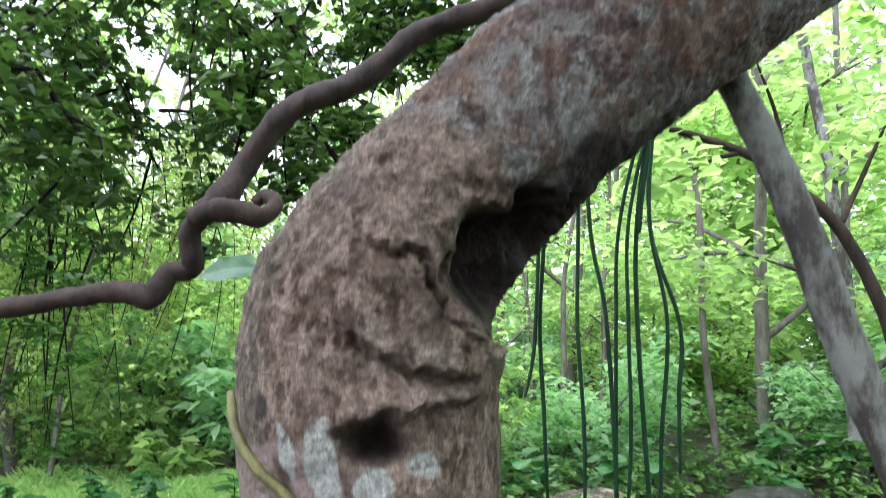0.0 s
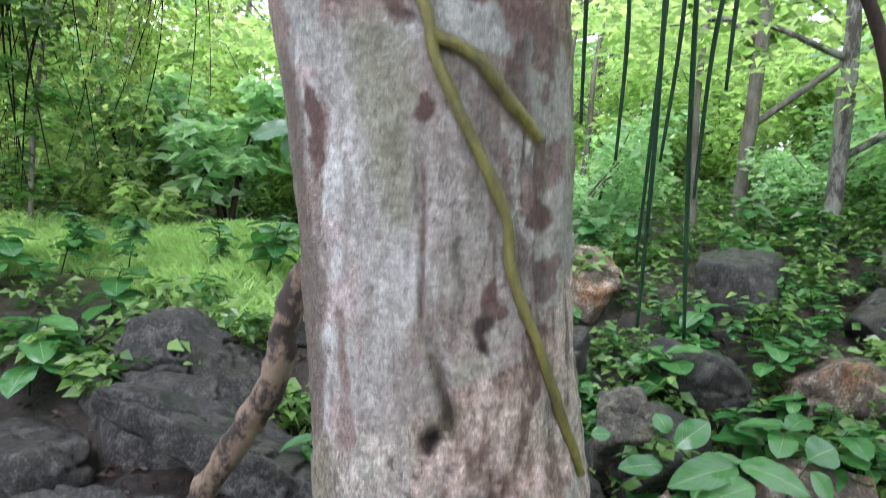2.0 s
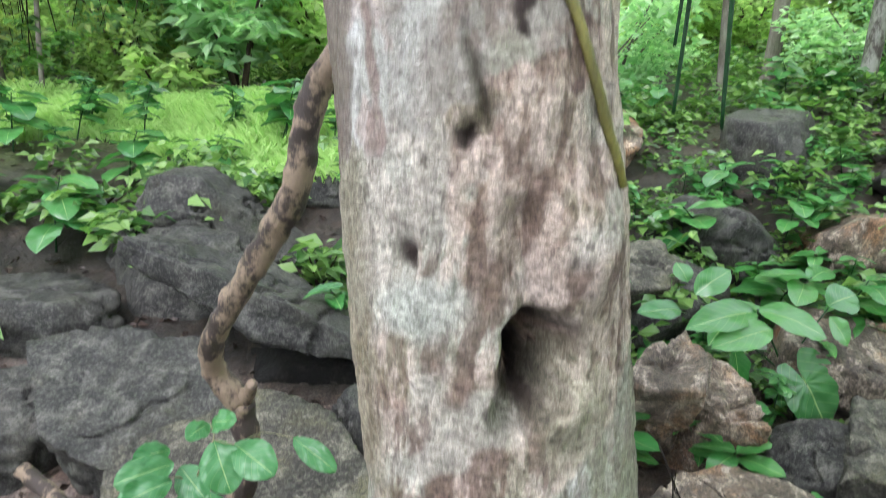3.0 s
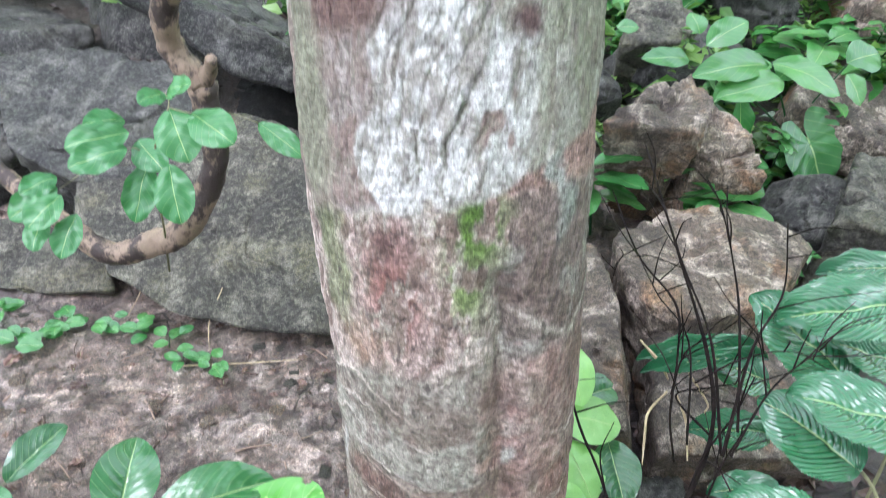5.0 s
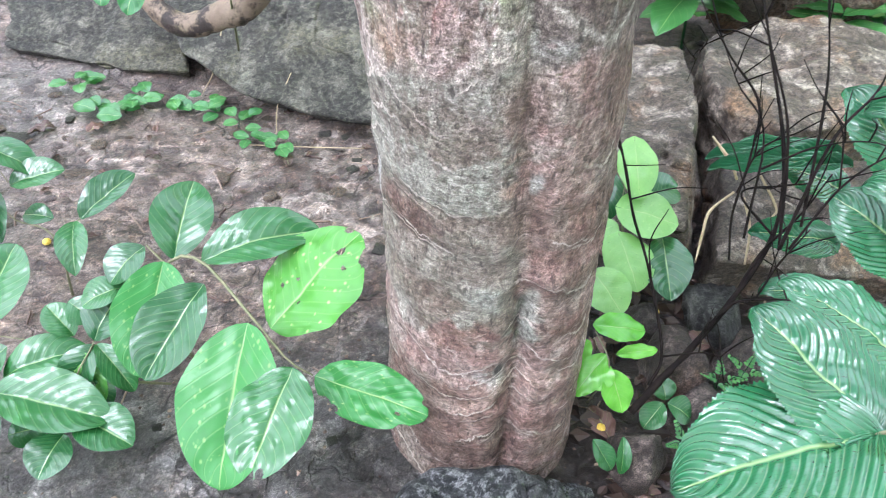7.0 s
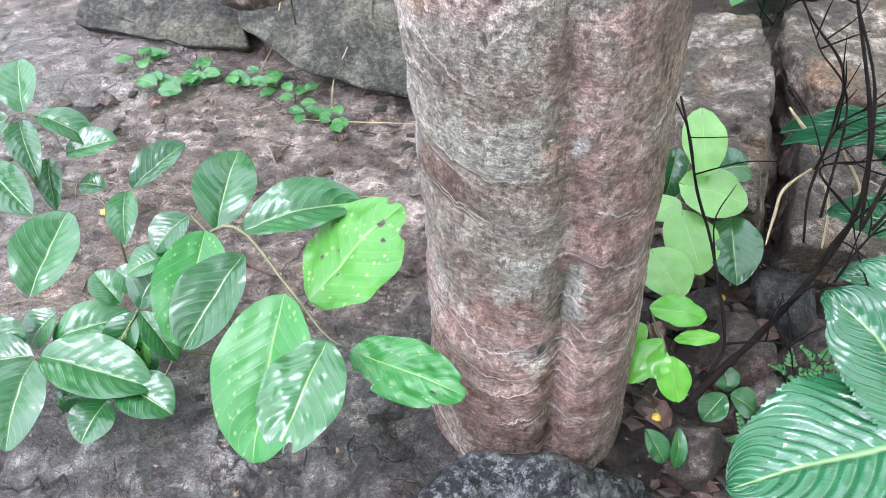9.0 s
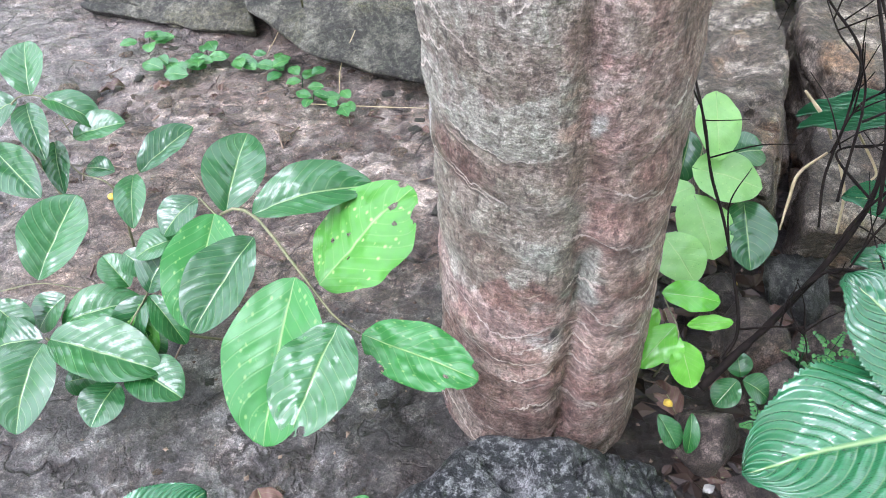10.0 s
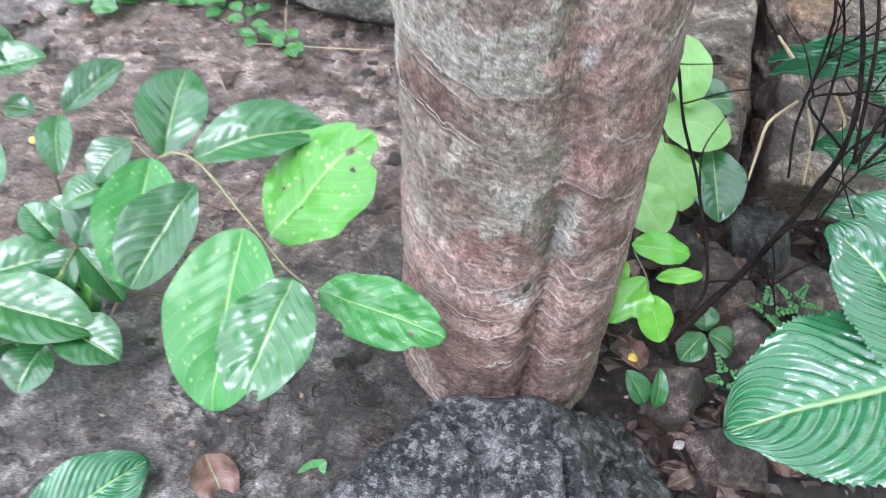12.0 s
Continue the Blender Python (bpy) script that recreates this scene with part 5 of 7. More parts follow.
LEAF_Y = [leaf_mesh("leaf", YOUNG_LEAF, 0.5, 0.56, 0.10, 0.06, quilt=0.008, wavy=0.025, seed=5 + i, nx=48, ny=64,
                    holes=[(0.02, 0.80, 0.04), (0.17, 0.72, 0.02), (-0.12, 0.42, 0.016), (-0.2, 0.3, 0.015), (0.05, 0.3, 0.014), (0.3, 0.93, 0.11), (0.42, 0.8, 0.03), (-0.1, 0.99, 0.05), (0.25, 0.5, 0.012)]) for i in range(2)]
LEAF_BITTEN = leaf_mesh("leaf", BIG_LEAF, 0.5, 0.56, 0.12, 0.08, quilt=0.008, wavy=0.03, seed=33, nx=48, ny=64, holes=[(0.03, 0.99, 0.08), (-0.1, 0.94, 0.05), (0.22, 0.82, 0.018), (0.3, 0.2, 0.02)])
LEAF_M = leaf_mesh("leaf", SOFT_LEAF, 0.5, 0.56, 0.14, 0.18, wavy=0.012, seed=31, nx=24, ny=54, quilt=0.006)
LEAF_NIBBLED = leaf_mesh("leaf", SOFT_LEAF, 0.5, 0.56, 0.14, 0.08, quilt=0.006, wavy=0.03, seed=37, nx=48, ny=64, holes=[(0.40, 0.24, 0.07), (0.33, 0.17, 0.06), (0.36, 0.90, 0.10), (0.14, 0.77, 0.022), (-0.17, 0.99, 0.07), (-0.36, 0.87, 0.05)])
LEAF_B = [leaf_mesh("leaf", BRIGHT_LEAF, 0.5, 0.62, 0.16, 0.06, wavy=0.03, seed=41 + i) for i in range(2)]
LEAF_L = [leaf_mesh("leaf", LIME_LEAF, 0.44, 0.60, 0.15, 0.08, heart=0.13, wavy=0.02, seed=8 + i) for i in range(2)]
LEAF_R = [leaf_mesh("leaf", RIB_LEAF, 0.42, 0.62, 0.16, 0.10, ribs=13, rib_depth=0.026, wavy=0.03, heart=0.06, seed=11 + i) for i in range(2)]
LEAF_H = [leaf_mesh("leaf", HERB_LEAF, 0.48, 0.68, 0.2, 0.12, wavy=0.03, nx=6, ny=10, seed=14 + i) for i in range(3)]
LEAF_S = [leaf_mesh("leaf", MATTE_LEAF, 0.54, 0.55, 0.22, 0.10, wavy=0.04, nx=12, ny=24, seed=51 + i) for i in range(3)]
LEAF_HEART = heart_mesh("leaf", HERB_LEAF, 19)
LEAF_D = [leaf_mesh("leaf", DEAD_LEAF, 0.45, 0.8, 0.35, 0.3, wavy=0.08, seed=22 + i) for i in range(3)]


def plant_from(name, label, root, leaves, stems, group="", stalk=PLANT_STALK, category="plant"):
    """leaves: (mesh, base, tip, width, up); stems: lists of (x, y, z, radius)."""
    p = thing(name, root, label, category, group)
    for pts in stems:
        part("stem", tube("stem", pts, stalk, 18, 6, 0.1), p)
    for me, b, t, w, up in leaves:
        add_leaf(p, me, b, t, w, up)
    return p

SAPLING = [
    (LEAF_M, (-0.239, 0.666, 0.288), (-0.237, 0.497, 0.162), 0.138, (-0.115, -0.210, 0.950)),
    (LEAF_BITTEN, (-0.158, 0.604, 0.293), (-0.175, 0.475, 0.255), 0.104, (-0.057, -0.189, 0.950)),
    (LEAF_NIBBLED, (-0.140, 0.626, 0.254), (0.011, 0.588, 0.267), 0.079, (0.055, -0.377, 0.950)),
    (LEAF_Y[0], (-0.222, 0.697, 0.244), (-0.130, 0.808, 0.347), 0.170, (-0.214, -0.107, 0.950)),
    (LEAF_A[1], (-0.344, 0.767, 0.285), (-0.194, 0.841, 0.323), 0.089, (-0.106, -0.318, 0.950)),
    (LEAF_A[2], (-0.393, 0.779, 0.264), (-0.396, 0.881, 0.339), 0.089, (0.218, -0.235, 0.950)),
    (LEAF_M, (-0.398, 0.761, 0.277), (-0.382, 0.617, 0.201), 0.103, (0.148, -0.233, 0.950)),
    (LEAF_A[0], (-0.328, 0.733, 0.275), (-0.374, 0.610, 0.206), 0.092, (0.061, -0.347, 0.950)),
    (LEAF_A[1], (-0.446, 0.796, 0.266), (-0.479, 0.738, 0.244), 0.064, (0.059, -0.096, 0.950)),
    (LEAF_A[2], (-0.464, 0.749, 0.223), (-0.511, 0.710, 0.224), 0.057, (0.010, -0.141, 0.950)),
]
plant_from("sapling", "sapling with large glossy green leaves, some pale and insect-bitten", (-0.330, 0.800, 0.000), SAPLING, [[(-0.330, 0.800, -0.030, 0.0031), (-0.435, 0.719, 0.172, 0.0028), (-0.401, 0.771, 0.259, 0.0025), (-0.344, 0.766, 0.284, 0.0022), (-0.249, 0.689, 0.285, 0.0019), (-0.177, 0.633, 0.270, 0.0015), (-0.142, 0.626, 0.254, 0.0012)],
    [(-0.401, 0.771, 0.259, 0.0019), (-0.442, 0.797, 0.266, 0.0012)]], "", PLANT_STALK, "plant")
SPRAY = [
    (LEAF_A[0], (-0.630, 0.908, 0.191), (-0.569, 0.996, 0.236), 0.063, (0.075, -0.378, 0.950)),
    (LEAF_A[1], (-0.640, 0.903, 0.188), (-0.594, 0.811, 0.172), 0.051, (0.114, -0.193, 0.950)),
    (LEAF_A[2], (-0.683, 0.912, 0.179), (-0.736, 0.908, 0.187), 0.041, (-0.087, -0.389, 0.950)),
    (LEAF_A[0], (-0.762, 0.935, 0.220), (-0.682, 0.974, 0.240), 0.064, (0.161, -0.235, 0.950)),
    (LEAF_A[1], (-0.791, 0.923, 0.215), (-0.725, 0.835, 0.198), 0.042, (0.096, -0.092, 0.950)),
    (LEAF_A[2], (-0.824, 0.969, 0.268), (-0.719, 0.968, 0.243), 0.062, (0.094, -0.078, 0.950)),
    (LEAF_A[0], (-0.845, 0.965, 0.270), (-0.888, 1.042, 0.327), 0.073, (-0.046, -0.120, 0.950)),
    (LEAF_A[1], (-0.835, 0.941, 0.271), (-0.752, 0.853, 0.250), 0.052, (-0.024, -0.073, 0.950)),
    (LEAF_A[2], (-0.851, 0.941, 0.275), (-0.913, 0.895, 0.245), 0.083, (0.167, -0.366, 0.950)),
    (LEAF_A[0], (-0.850, 0.858, 0.236), (-0.731, 0.793, 0.214), 0.072, (-0.160, -0.324, 0.950)),
]
plant_from("seedling", "spray of small glossy dark green leaves over the wet rock", (-0.850, 0.950, 0.000), SPRAY, [[(-0.850, 0.950, -0.020, 0.0025), (-0.859, 0.927, 0.249, 0.0019), (-0.824, 0.969, 0.268, 0.0012), (-0.763, 0.937, 0.222, 0.0009)],
    [(-0.700, 0.900, -0.020, 0.0025), (-0.671, 0.884, 0.162, 0.0015), (-0.744, 0.897, 0.178, 0.0012), (-0.790, 0.921, 0.213, 0.0009)],
    [(-0.671, 0.884, 0.162, 0.0015), (-0.629, 0.908, 0.191, 0.0011)]], "glossy seedlings", PLANT_STALK, "plant")
CLUMP = [
    (LEAF_A[0], (-0.673, 0.677, 0.157), (-0.667, 0.802, 0.225), 0.100, (0.205, -0.247, 0.950)),
    (LEAF_A[1], (-0.616, 0.661, 0.156), (-0.652, 0.616, 0.12), 0.061, (0.056, -0.295, 0.950)),
    (LEAF_A[2], (-0.609, 0.625, 0.133), (-0.509, 0.68, 0.165), 0.073, (0.003, -0.265, 0.950)),
    (LEAF_A[0], (-0.594, 0.589, 0.151), (-0.428, 0.59, 0.132), 0.090, (-0.066, -0.195, 0.950)),
    (LEAF_A[1], (-0.603, 0.587, 0.151), (-0.698, 0.551, 0.137), 0.077, (0.037, -0.084, 0.950)),
    (LEAF_A[2], (-0.596, 0.578, 0.155), (-0.578, 0.462, 0.126), 0.091, (0.080, -0.075, 0.950)),
    (LEAF_A[0], (-0.479, 0.59, 0.125), (-0.388, 0.566, 0.116), 0.073, (0.157, -0.053, 0.950)),
    (LEAF_A[1], (-0.491, 0.569, 0.107), (-0.497, 0.505, 0.099), 0.066, (0.075, -0.343, 0.950)),
    (LEAF_A[2], (-0.482, 0.672, 0.179), (-0.51, 0.609, 0.123), 0.060, (0.159, -0.062, 0.950)),
]
plant_from("seedling", "clump of glossy dark green leaves, wet and shining", (-0.550, 0.660, 0.000), CLUMP, [[(-0.550, 0.660, -0.020, 0.0025), (-0.583, 0.593, 0.124, 0.0019), (-0.598, 0.588, 0.151, 0.0012)],
    [(-0.480, 0.680, -0.020, 0.0025), (-0.492, 0.627, 0.136, 0.0019), (-0.483, 0.672, 0.179, 0.0012)],
    [(-0.729, 0.650, 0.143, 0.0012), (-0.666, 0.675, 0.153, 0.0009), (-0.590, 0.686, 0.147, 0.0009), (-0.552, 0.708, 0.159, 0.0006)]], "glossy seedlings", PLANT_STALK, "plant")
CLUMP_B = [
    (LEAF_A[1], (-0.473, 0.668, 0.187), (-0.41, 0.635, 0.14), 0.043, (0.178, -0.201, 0.950)),
    (LEAF_A[2], (-0.494, 0.686, 0.167), (-0.467, 0.756, 0.231), 0.072, (0.094, -0.326, 0.950)),
    (LEAF_A[0], (-0.531, 0.697, 0.158), (-0.578, 0.719, 0.191), 0.048, (0.146, -0.199, 0.950)),
    (LEAF_A[1], (-0.548, 0.729, 0.194), (-0.507, 0.719, 0.175), 0.047, (-0.095, -0.378, 0.950)),
    (LEAF_A[2], (-0.479, 0.641, 0.148), (-0.448, 0.612, 0.111), 0.043, (0.156, -0.054, 0.950)),
    (LEAF_A[0], (-0.695, 0.613, 0.17), (-0.631, 0.594, 0.137), 0.056, (-0.181, -0.120, 0.950)),
    (LEAF_A[1], (-0.575, 0.561, 0.09), (-0.526, 0.58, 0.098), 0.053, (-0.039, -0.347, 0.950)),
    (LEAF_Y[1], (-0.492, 0.661, 0.171), (-0.466, 0.601, 0.104), 0.053, (-0.091, -0.131, 0.950)),
]
plant_from("seedling", "small glossy leaves crowded under a sapling", (-0.420, 0.760, 0.000), CLUMP_B, [[(-0.420, 0.760, -0.020, 0.0025), (-0.486, 0.652, 0.132, 0.0019), (-0.482, 0.675, 0.182, 0.0012)]], "glossy seedlings", PLANT_STALK, "plant")
LOW_LEAVES = [
    (LEAF_R[0], (-0.425, 0.375, 0.01), (-0.335, 0.485, 0.03), 0.105, (0.1, -0.3, 0.95)),
    (LEAF_R[1], (-0.560, 0.412, -0.037), (-0.509, 0.446, -0.012), 0.030, (0.050, -0.384, 0.950)),
    (LEAF_M, (-0.147, 0.497, -0.005), (-0.118, 0.531, 0.023), 0.031, (0.096, -0.284, 0.950)),
]
plant_from("seedling", "young plant with quilted green leaves on the wet rock", (-0.360, 0.380, 0.000), LOW_LEAVES, [[(-0.450, 0.400, -0.020, 0.0025), (-0.528, 0.449, -0.034, 0.0019), (-0.473, 0.423, -0.036, 0.0019)]], "glossy seedlings", PLANT_STALK, "plant")
RIBBED = [
    (LEAF_R[0], (0.499, 0.597, 0.353), (0.284, 0.519, 0.322), 0.182, (-0.200, -0.050, 0.980)),
    (LEAF_R[1], (0.507, 0.611, 0.338), (0.375, 0.716, 0.406), 0.150, (-0.100, -0.100, 0.980)),
    (LEAF_R[0], (0.591, 0.723, 0.332), (0.444, 0.823, 0.367), 0.131, (0.168, -0.057, 0.950)),
    (LEAF_R[1], (0.505, 0.595, 0.350), (0.485, 0.496, 0.305), 0.087, (0.002, -0.051, 0.950)),
    (LEAF_R[0], (0.643, 0.877, 0.360), (0.530, 0.975, 0.405), 0.136, (-0.084, -0.373, 0.950)),
    (LEAF_R[1], (0.703, 1.045, 0.387), (0.566, 1.155, 0.477), 0.163, (0.044, -0.389, 0.950)),
    (LEAF_R[0], (0.637, 1.180, 0.320), (0.403, 1.134, 0.324), 0.053, (-0.133, -0.257, 0.950)),
    (LEAF_R[1], (0.637, 1.089, 0.221), (0.484, 1.067, 0.243), 0.082, (0.049, -0.345, 0.950)),
    (LEAF_R[0], (0.668, 1.193, 0.256), (0.546, 1.213, 0.290), 0.128, (-0.201, -0.096, 0.950)),
    (LEAF_R[1], (0.600, 0.954, 0.226), (0.481, 0.942, 0.226), 0.072, (-0.082, -0.064, 0.950)),
]
plant_from("ribbed_plant", "shrub with large deeply ribbed glossy green leaves", (0.620, 0.720, 0.000), RIBBED, [[(0.620, 0.720, -0.030, 0.0043), (0.606, 0.621, 0.235, 0.0037), (0.523, 0.603, 0.343, 0.0025), (0.498, 0.597, 0.353, 0.0019)],
    [(0.620, 0.720, -0.030, 0.0037), (0.671, 0.818, 0.293, 0.0031), (0.662, 0.932, 0.344, 0.0025)]], "", PLANT_STALK, "plant")
RIBBED_B = [
    (LEAF_R[1], (0.784, 1.080, 0.517), (0.556, 1.054, 0.500), 0.136, (0.175, -0.268, 0.950)),
    (LEAF_R[0], (0.892, 1.219, 0.503), (0.701, 1.222, 0.498), 0.089, (-0.017, -0.218, 0.950)),
    (LEAF_R[1], (0.794, 1.054, 0.412), (0.675, 1.076, 0.444), 0.124, (0.063, -0.192, 0.950)),
    (LEAF_R[0], (0.623, 1.206, 0.326), (0.406, 1.182, 0.314), 0.062, (0.026, -0.183, 0.950)),
    (LEAF_R[1], (0.712, 0.892, 0.426), (0.532, 0.918, 0.463), 0.139, (0.194, -0.223, 0.950)),
]
plant_from("ribbed_plant", "ribbed green leaves beside a split rock", (0.850, 1.050, 0.000), RIBBED_B, [[(0.850, 1.050, -0.030, 0.0037), (0.830, 1.059, 0.423, 0.0031), (0.791, 1.093, 0.520, 0.0019)]], "", PLANT_STALK, "plant")
LIME = [
    (LEAF_L[0], (0.283, 1.198, 0.296), (0.299, 1.099, 0.251), 0.073, (-0.030, -0.148, 0.950)),
    (LEAF_L[1], (0.274, 1.097, 0.226), (0.373, 1.085, 0.220), 0.100, (-0.115, -0.295, 0.950)),
    (LEAF_L[0], (0.273, 1.044, 0.202), (0.311, 0.960, 0.166), 0.099, (0.210, -0.218, 0.950)),
    (LEAF_L[1], (0.233, 0.962, 0.187), (0.280, 0.899, 0.170), 0.081, (0.021, -0.396, 0.950)),
    (LEAF_L[0], (0.263, 1.073, 0.204), (0.218, 1.048, 0.190), 0.054, (-0.037, -0.197, 0.950)),
    (LEAF_A[0], (0.351, 1.079, 0.190), (0.365, 0.961, 0.156), 0.083, (-0.211, -0.184, 0.950)),
    (LEAF_A[1], (0.326, 1.175, 0.206), (0.389, 1.200, 0.216), 0.069, (0.058, -0.379, 0.950)),
    (LEAF_A[2], (0.257, 1.188, 0.235), (0.253, 1.121, 0.169), 0.056, (0.056, -0.237, 0.950)),
]
plant_from("heart_leaf_plant", "plant with pale lime-green heart-shaped leaves behind the trunk", (0.300, 1.080, 0.000), LIME, [[(0.300, 1.080, -0.030, 0.0025), (0.297, 1.029, 0.139, 0.0019), (0.275, 1.112, 0.212, 0.0012), (0.283, 1.197, 0.294, 0.0009)],
    [(0.320, 1.080, -0.030, 0.0019), (0.354, 1.086, 0.182, 0.0012)]], "", PLANT_STALK, "plant")
BRIGHT = [
    (LEAF_B[0], (0.228, 0.847, 0.188), (0.313, 0.860, 0.181), 0.050, (0.079, -0.277, 0.950)),
    (LEAF_B[0], (0.252, 0.808, 0.171), (0.209, 0.754, 0.128), 0.045, (0.091, -0.142, 0.950)),
    (LEAF_B[0], (0.227, 0.829, 0.171), (0.194, 0.798, 0.147), 0.042, (-0.210, -0.379, 0.950)),
    (LEAF_B[0], (0.255, 0.798, 0.161), (0.245, 0.766, 0.132), 0.037, (0.077, -0.063, 0.950)),
    (LEAF_B[0], (0.261, 0.793, 0.155), (0.290, 0.752, 0.107), 0.049, (-0.110, -0.240, 0.950)),
    (LEAF_B[0], (0.270, 0.824, 0.155), (0.335, 0.844, 0.160), 0.025, (0.041, -0.288, 0.950)),
    (LEAF_A[0], (0.367, 0.821, 0.058), (0.340, 0.787, 0.030), 0.043, (-0.060, -0.291, 0.950)),
    (LEAF_A[1], (0.375, 0.823, 0.058), (0.420, 0.815, 0.040), 0.049, (-0.058, -0.192, 0.950)),
    (LEAF_A[2], (0.374, 0.832, 0.052), (0.362, 0.856, 0.080), 0.039, (-0.088, -0.268, 0.950)),
    (LEAF_A[0], (0.246, 0.704, 0.099), (0.280, 0.679, 0.066), 0.034, (0.120, -0.391, 0.950)),
    (LEAF_A[1], (0.290, 0.716, 0.100), (0.296, 0.676, 0.059), 0.023, (0.030, -0.143, 0.950)),
]
plant_from("seedling", "bright green seedling with shining oval leaves by the trunk", (0.260, 0.860, 0.000), BRIGHT, [[(0.260, 0.860, -0.030, 0.0019), (0.258, 0.793, 0.156, 0.0012), (0.232, 0.843, 0.183, 0.0009)]], "glossy seedlings", PLANT_STALK, "plant")
FIVE = [
    (LEAF_S[0], (-0.54, 1.33, 0.616), (-0.628, 1.27, 0.61), 0.066, (0.1, -0.75, 0.65)),
    (LEAF_S[1], (-0.534, 1.3, 0.599), (-0.613, 1.24, 0.586), 0.060, (0.1, -0.75, 0.65)),
    (LEAF_S[2], (-0.556, 1.36, 0.628), (-0.6, 1.3, 0.643), 0.047, (0.1, -0.75, 0.65)),
    (LEAF_S[0], (-0.484, 1.37, 0.68), (-0.503, 1.31, 0.686), 0.042, (0.1, -0.75, 0.65)),
    (LEAF_S[1], (-0.482, 1.37, 0.68), (-0.423, 1.31, 0.723), 0.046, (0.1, -0.75, 0.65)),
    (LEAF_S[2], (-0.464, 1.33, 0.668), (-0.419, 1.27, 0.597), 0.081, (0.1, -0.75, 0.65)),
    (LEAF_S[0], (-0.425, 1.33, 0.661), (-0.343, 1.27, 0.64), 0.075, (0.1, -0.75, 0.65)),
    (LEAF_S[1], (-0.514, 1.33, 0.563), (-0.532, 1.27, 0.467), 0.062, (0.1, -0.75, 0.65)),
]
FIVE_LOW = [
    (LEAF_S[2], (-0.469, 1.31, 0.57), (-0.439, 1.25, 0.483), 0.071, (0.1, -0.75, 0.65)),
    (LEAF_S[0], (-0.541, 1.36, 0.59), (-0.48, 1.3, 0.567), 0.064, (0.1, -0.75, 0.65)),
    (LEAF_S[1], (-0.691, 1.33, 0.499), (-0.759, 1.27, 0.46), 0.061, (0.1, -0.75, 0.65)),
    (LEAF_S[2], (-0.675, 1.31, 0.493), (-0.717, 1.25, 0.454), 0.062, (0.1, -0.75, 0.65)),
    (LEAF_S[0], (-0.719, 1.31, 0.443), (-0.717, 1.25, 0.409), 0.047, (0.1, -0.75, 0.65)),
    (LEAF_S[1], (-0.698, 1.35, 0.511), (-0.737, 1.29, 0.503), 0.049, (0.1, -0.75, 0.65)),
    (LEAF_S[2], (-0.654, 1.31, 0.456), (-0.671, 1.25, 0.394), 0.055, (0.1, -0.75, 0.65)),
    (LEAF_S[0], (-0.339, 1.45, 0.606), (-0.247, 1.39, 0.573), 0.051, (0.1, -0.75, 0.65)),
]
plant_from("seedling", "seedling with soft round matte green leaves in front of the rocks", (-0.599, 1.56, 0.195), FIVE + FIVE_LOW, [[(-0.61, 1.58, 0.166, 0.003), (-0.553, 1.45, 0.363, 0.0025), (-0.515, 1.35, 0.549, 0.002), (-0.464, 1.33, 0.668, 0.0015), (-0.482, 1.37, 0.68, 0.001)],
    [(-0.515, 1.35, 0.549, 0.0015), (-0.538, 1.33, 0.587, 0.0012), (-0.609, 1.33, 0.551, 0.001), (-0.687, 1.33, 0.494, 0.0008)],
    [(-0.464, 1.33, 0.668, 0.0012), (-0.425, 1.33, 0.661, 0.001), (-0.391, 1.42, 0.633, 0.001), (-0.339, 1.45, 0.606, 0.0008)]], "", PLANT_STALK, "plant")
AROID = [
    (LEAF_HEART, (1.287, 2.42, 0.302), (1.387, 2.36, 0.142), 0.270, (0.05, -0.62, 0.78)),
    (LEAF_H[0], (1.114, 2.5, 0.545), (0.825, 2.36, 0.544), 0.125, (0.1, -0.6, 0.8)),
    (LEAF_H[1], (1.111, 2.5, 0.552), (1.342, 2.42, 0.494), 0.125, (0.1, -0.6, 0.8)),
    (LEAF_H[2], (1.14, 2.42, 0.507), (0.903, 2.34, 0.475), 0.114, (0.1, -0.6, 0.8)),
    (LEAF_H[0], (0.983, 2.36, 0.464), (1.024, 2.34, 0.28), 0.102, (0.3, -0.8, 0.4)),
    (LEAF_H[1], (0.919, 2.6, 0.566), (1.064, 2.65, 0.657), 0.109, (0.1, -0.6, 0.8)),
    (LEAF_H[2], (0.841, 2.5, 0.538), (0.67, 2.45, 0.552), 0.087, (0.1, -0.6, 0.8)),
]
AROID_SMALL = [
    (LEAF_H[0], (0.602, 2.6, 0.604), (0.677, 2.6, 0.614), 0.061, (0.1, -0.6, 0.8)),
    (LEAF_HEART, (1.402, 2.5, 0.336), (1.473, 2.46, 0.273), 0.138, (0.05, -0.62, 0.78)),
    (LEAF_H[1], (0.926, 2.7, 0.582), (0.894, 2.75, 0.648), 0.088, (0.1, -0.6, 0.8)),
    (LEAF_H[2], (1.392, 2.55, 0.555), (1.526, 2.6, 0.591), 0.134, (0.1, -0.6, 0.8)),
    (LEAF_H[0], (1.376, 2.5, 0.53), (1.44, 2.45, 0.443), 0.099, (0.1, -0.6, 0.8)),
]
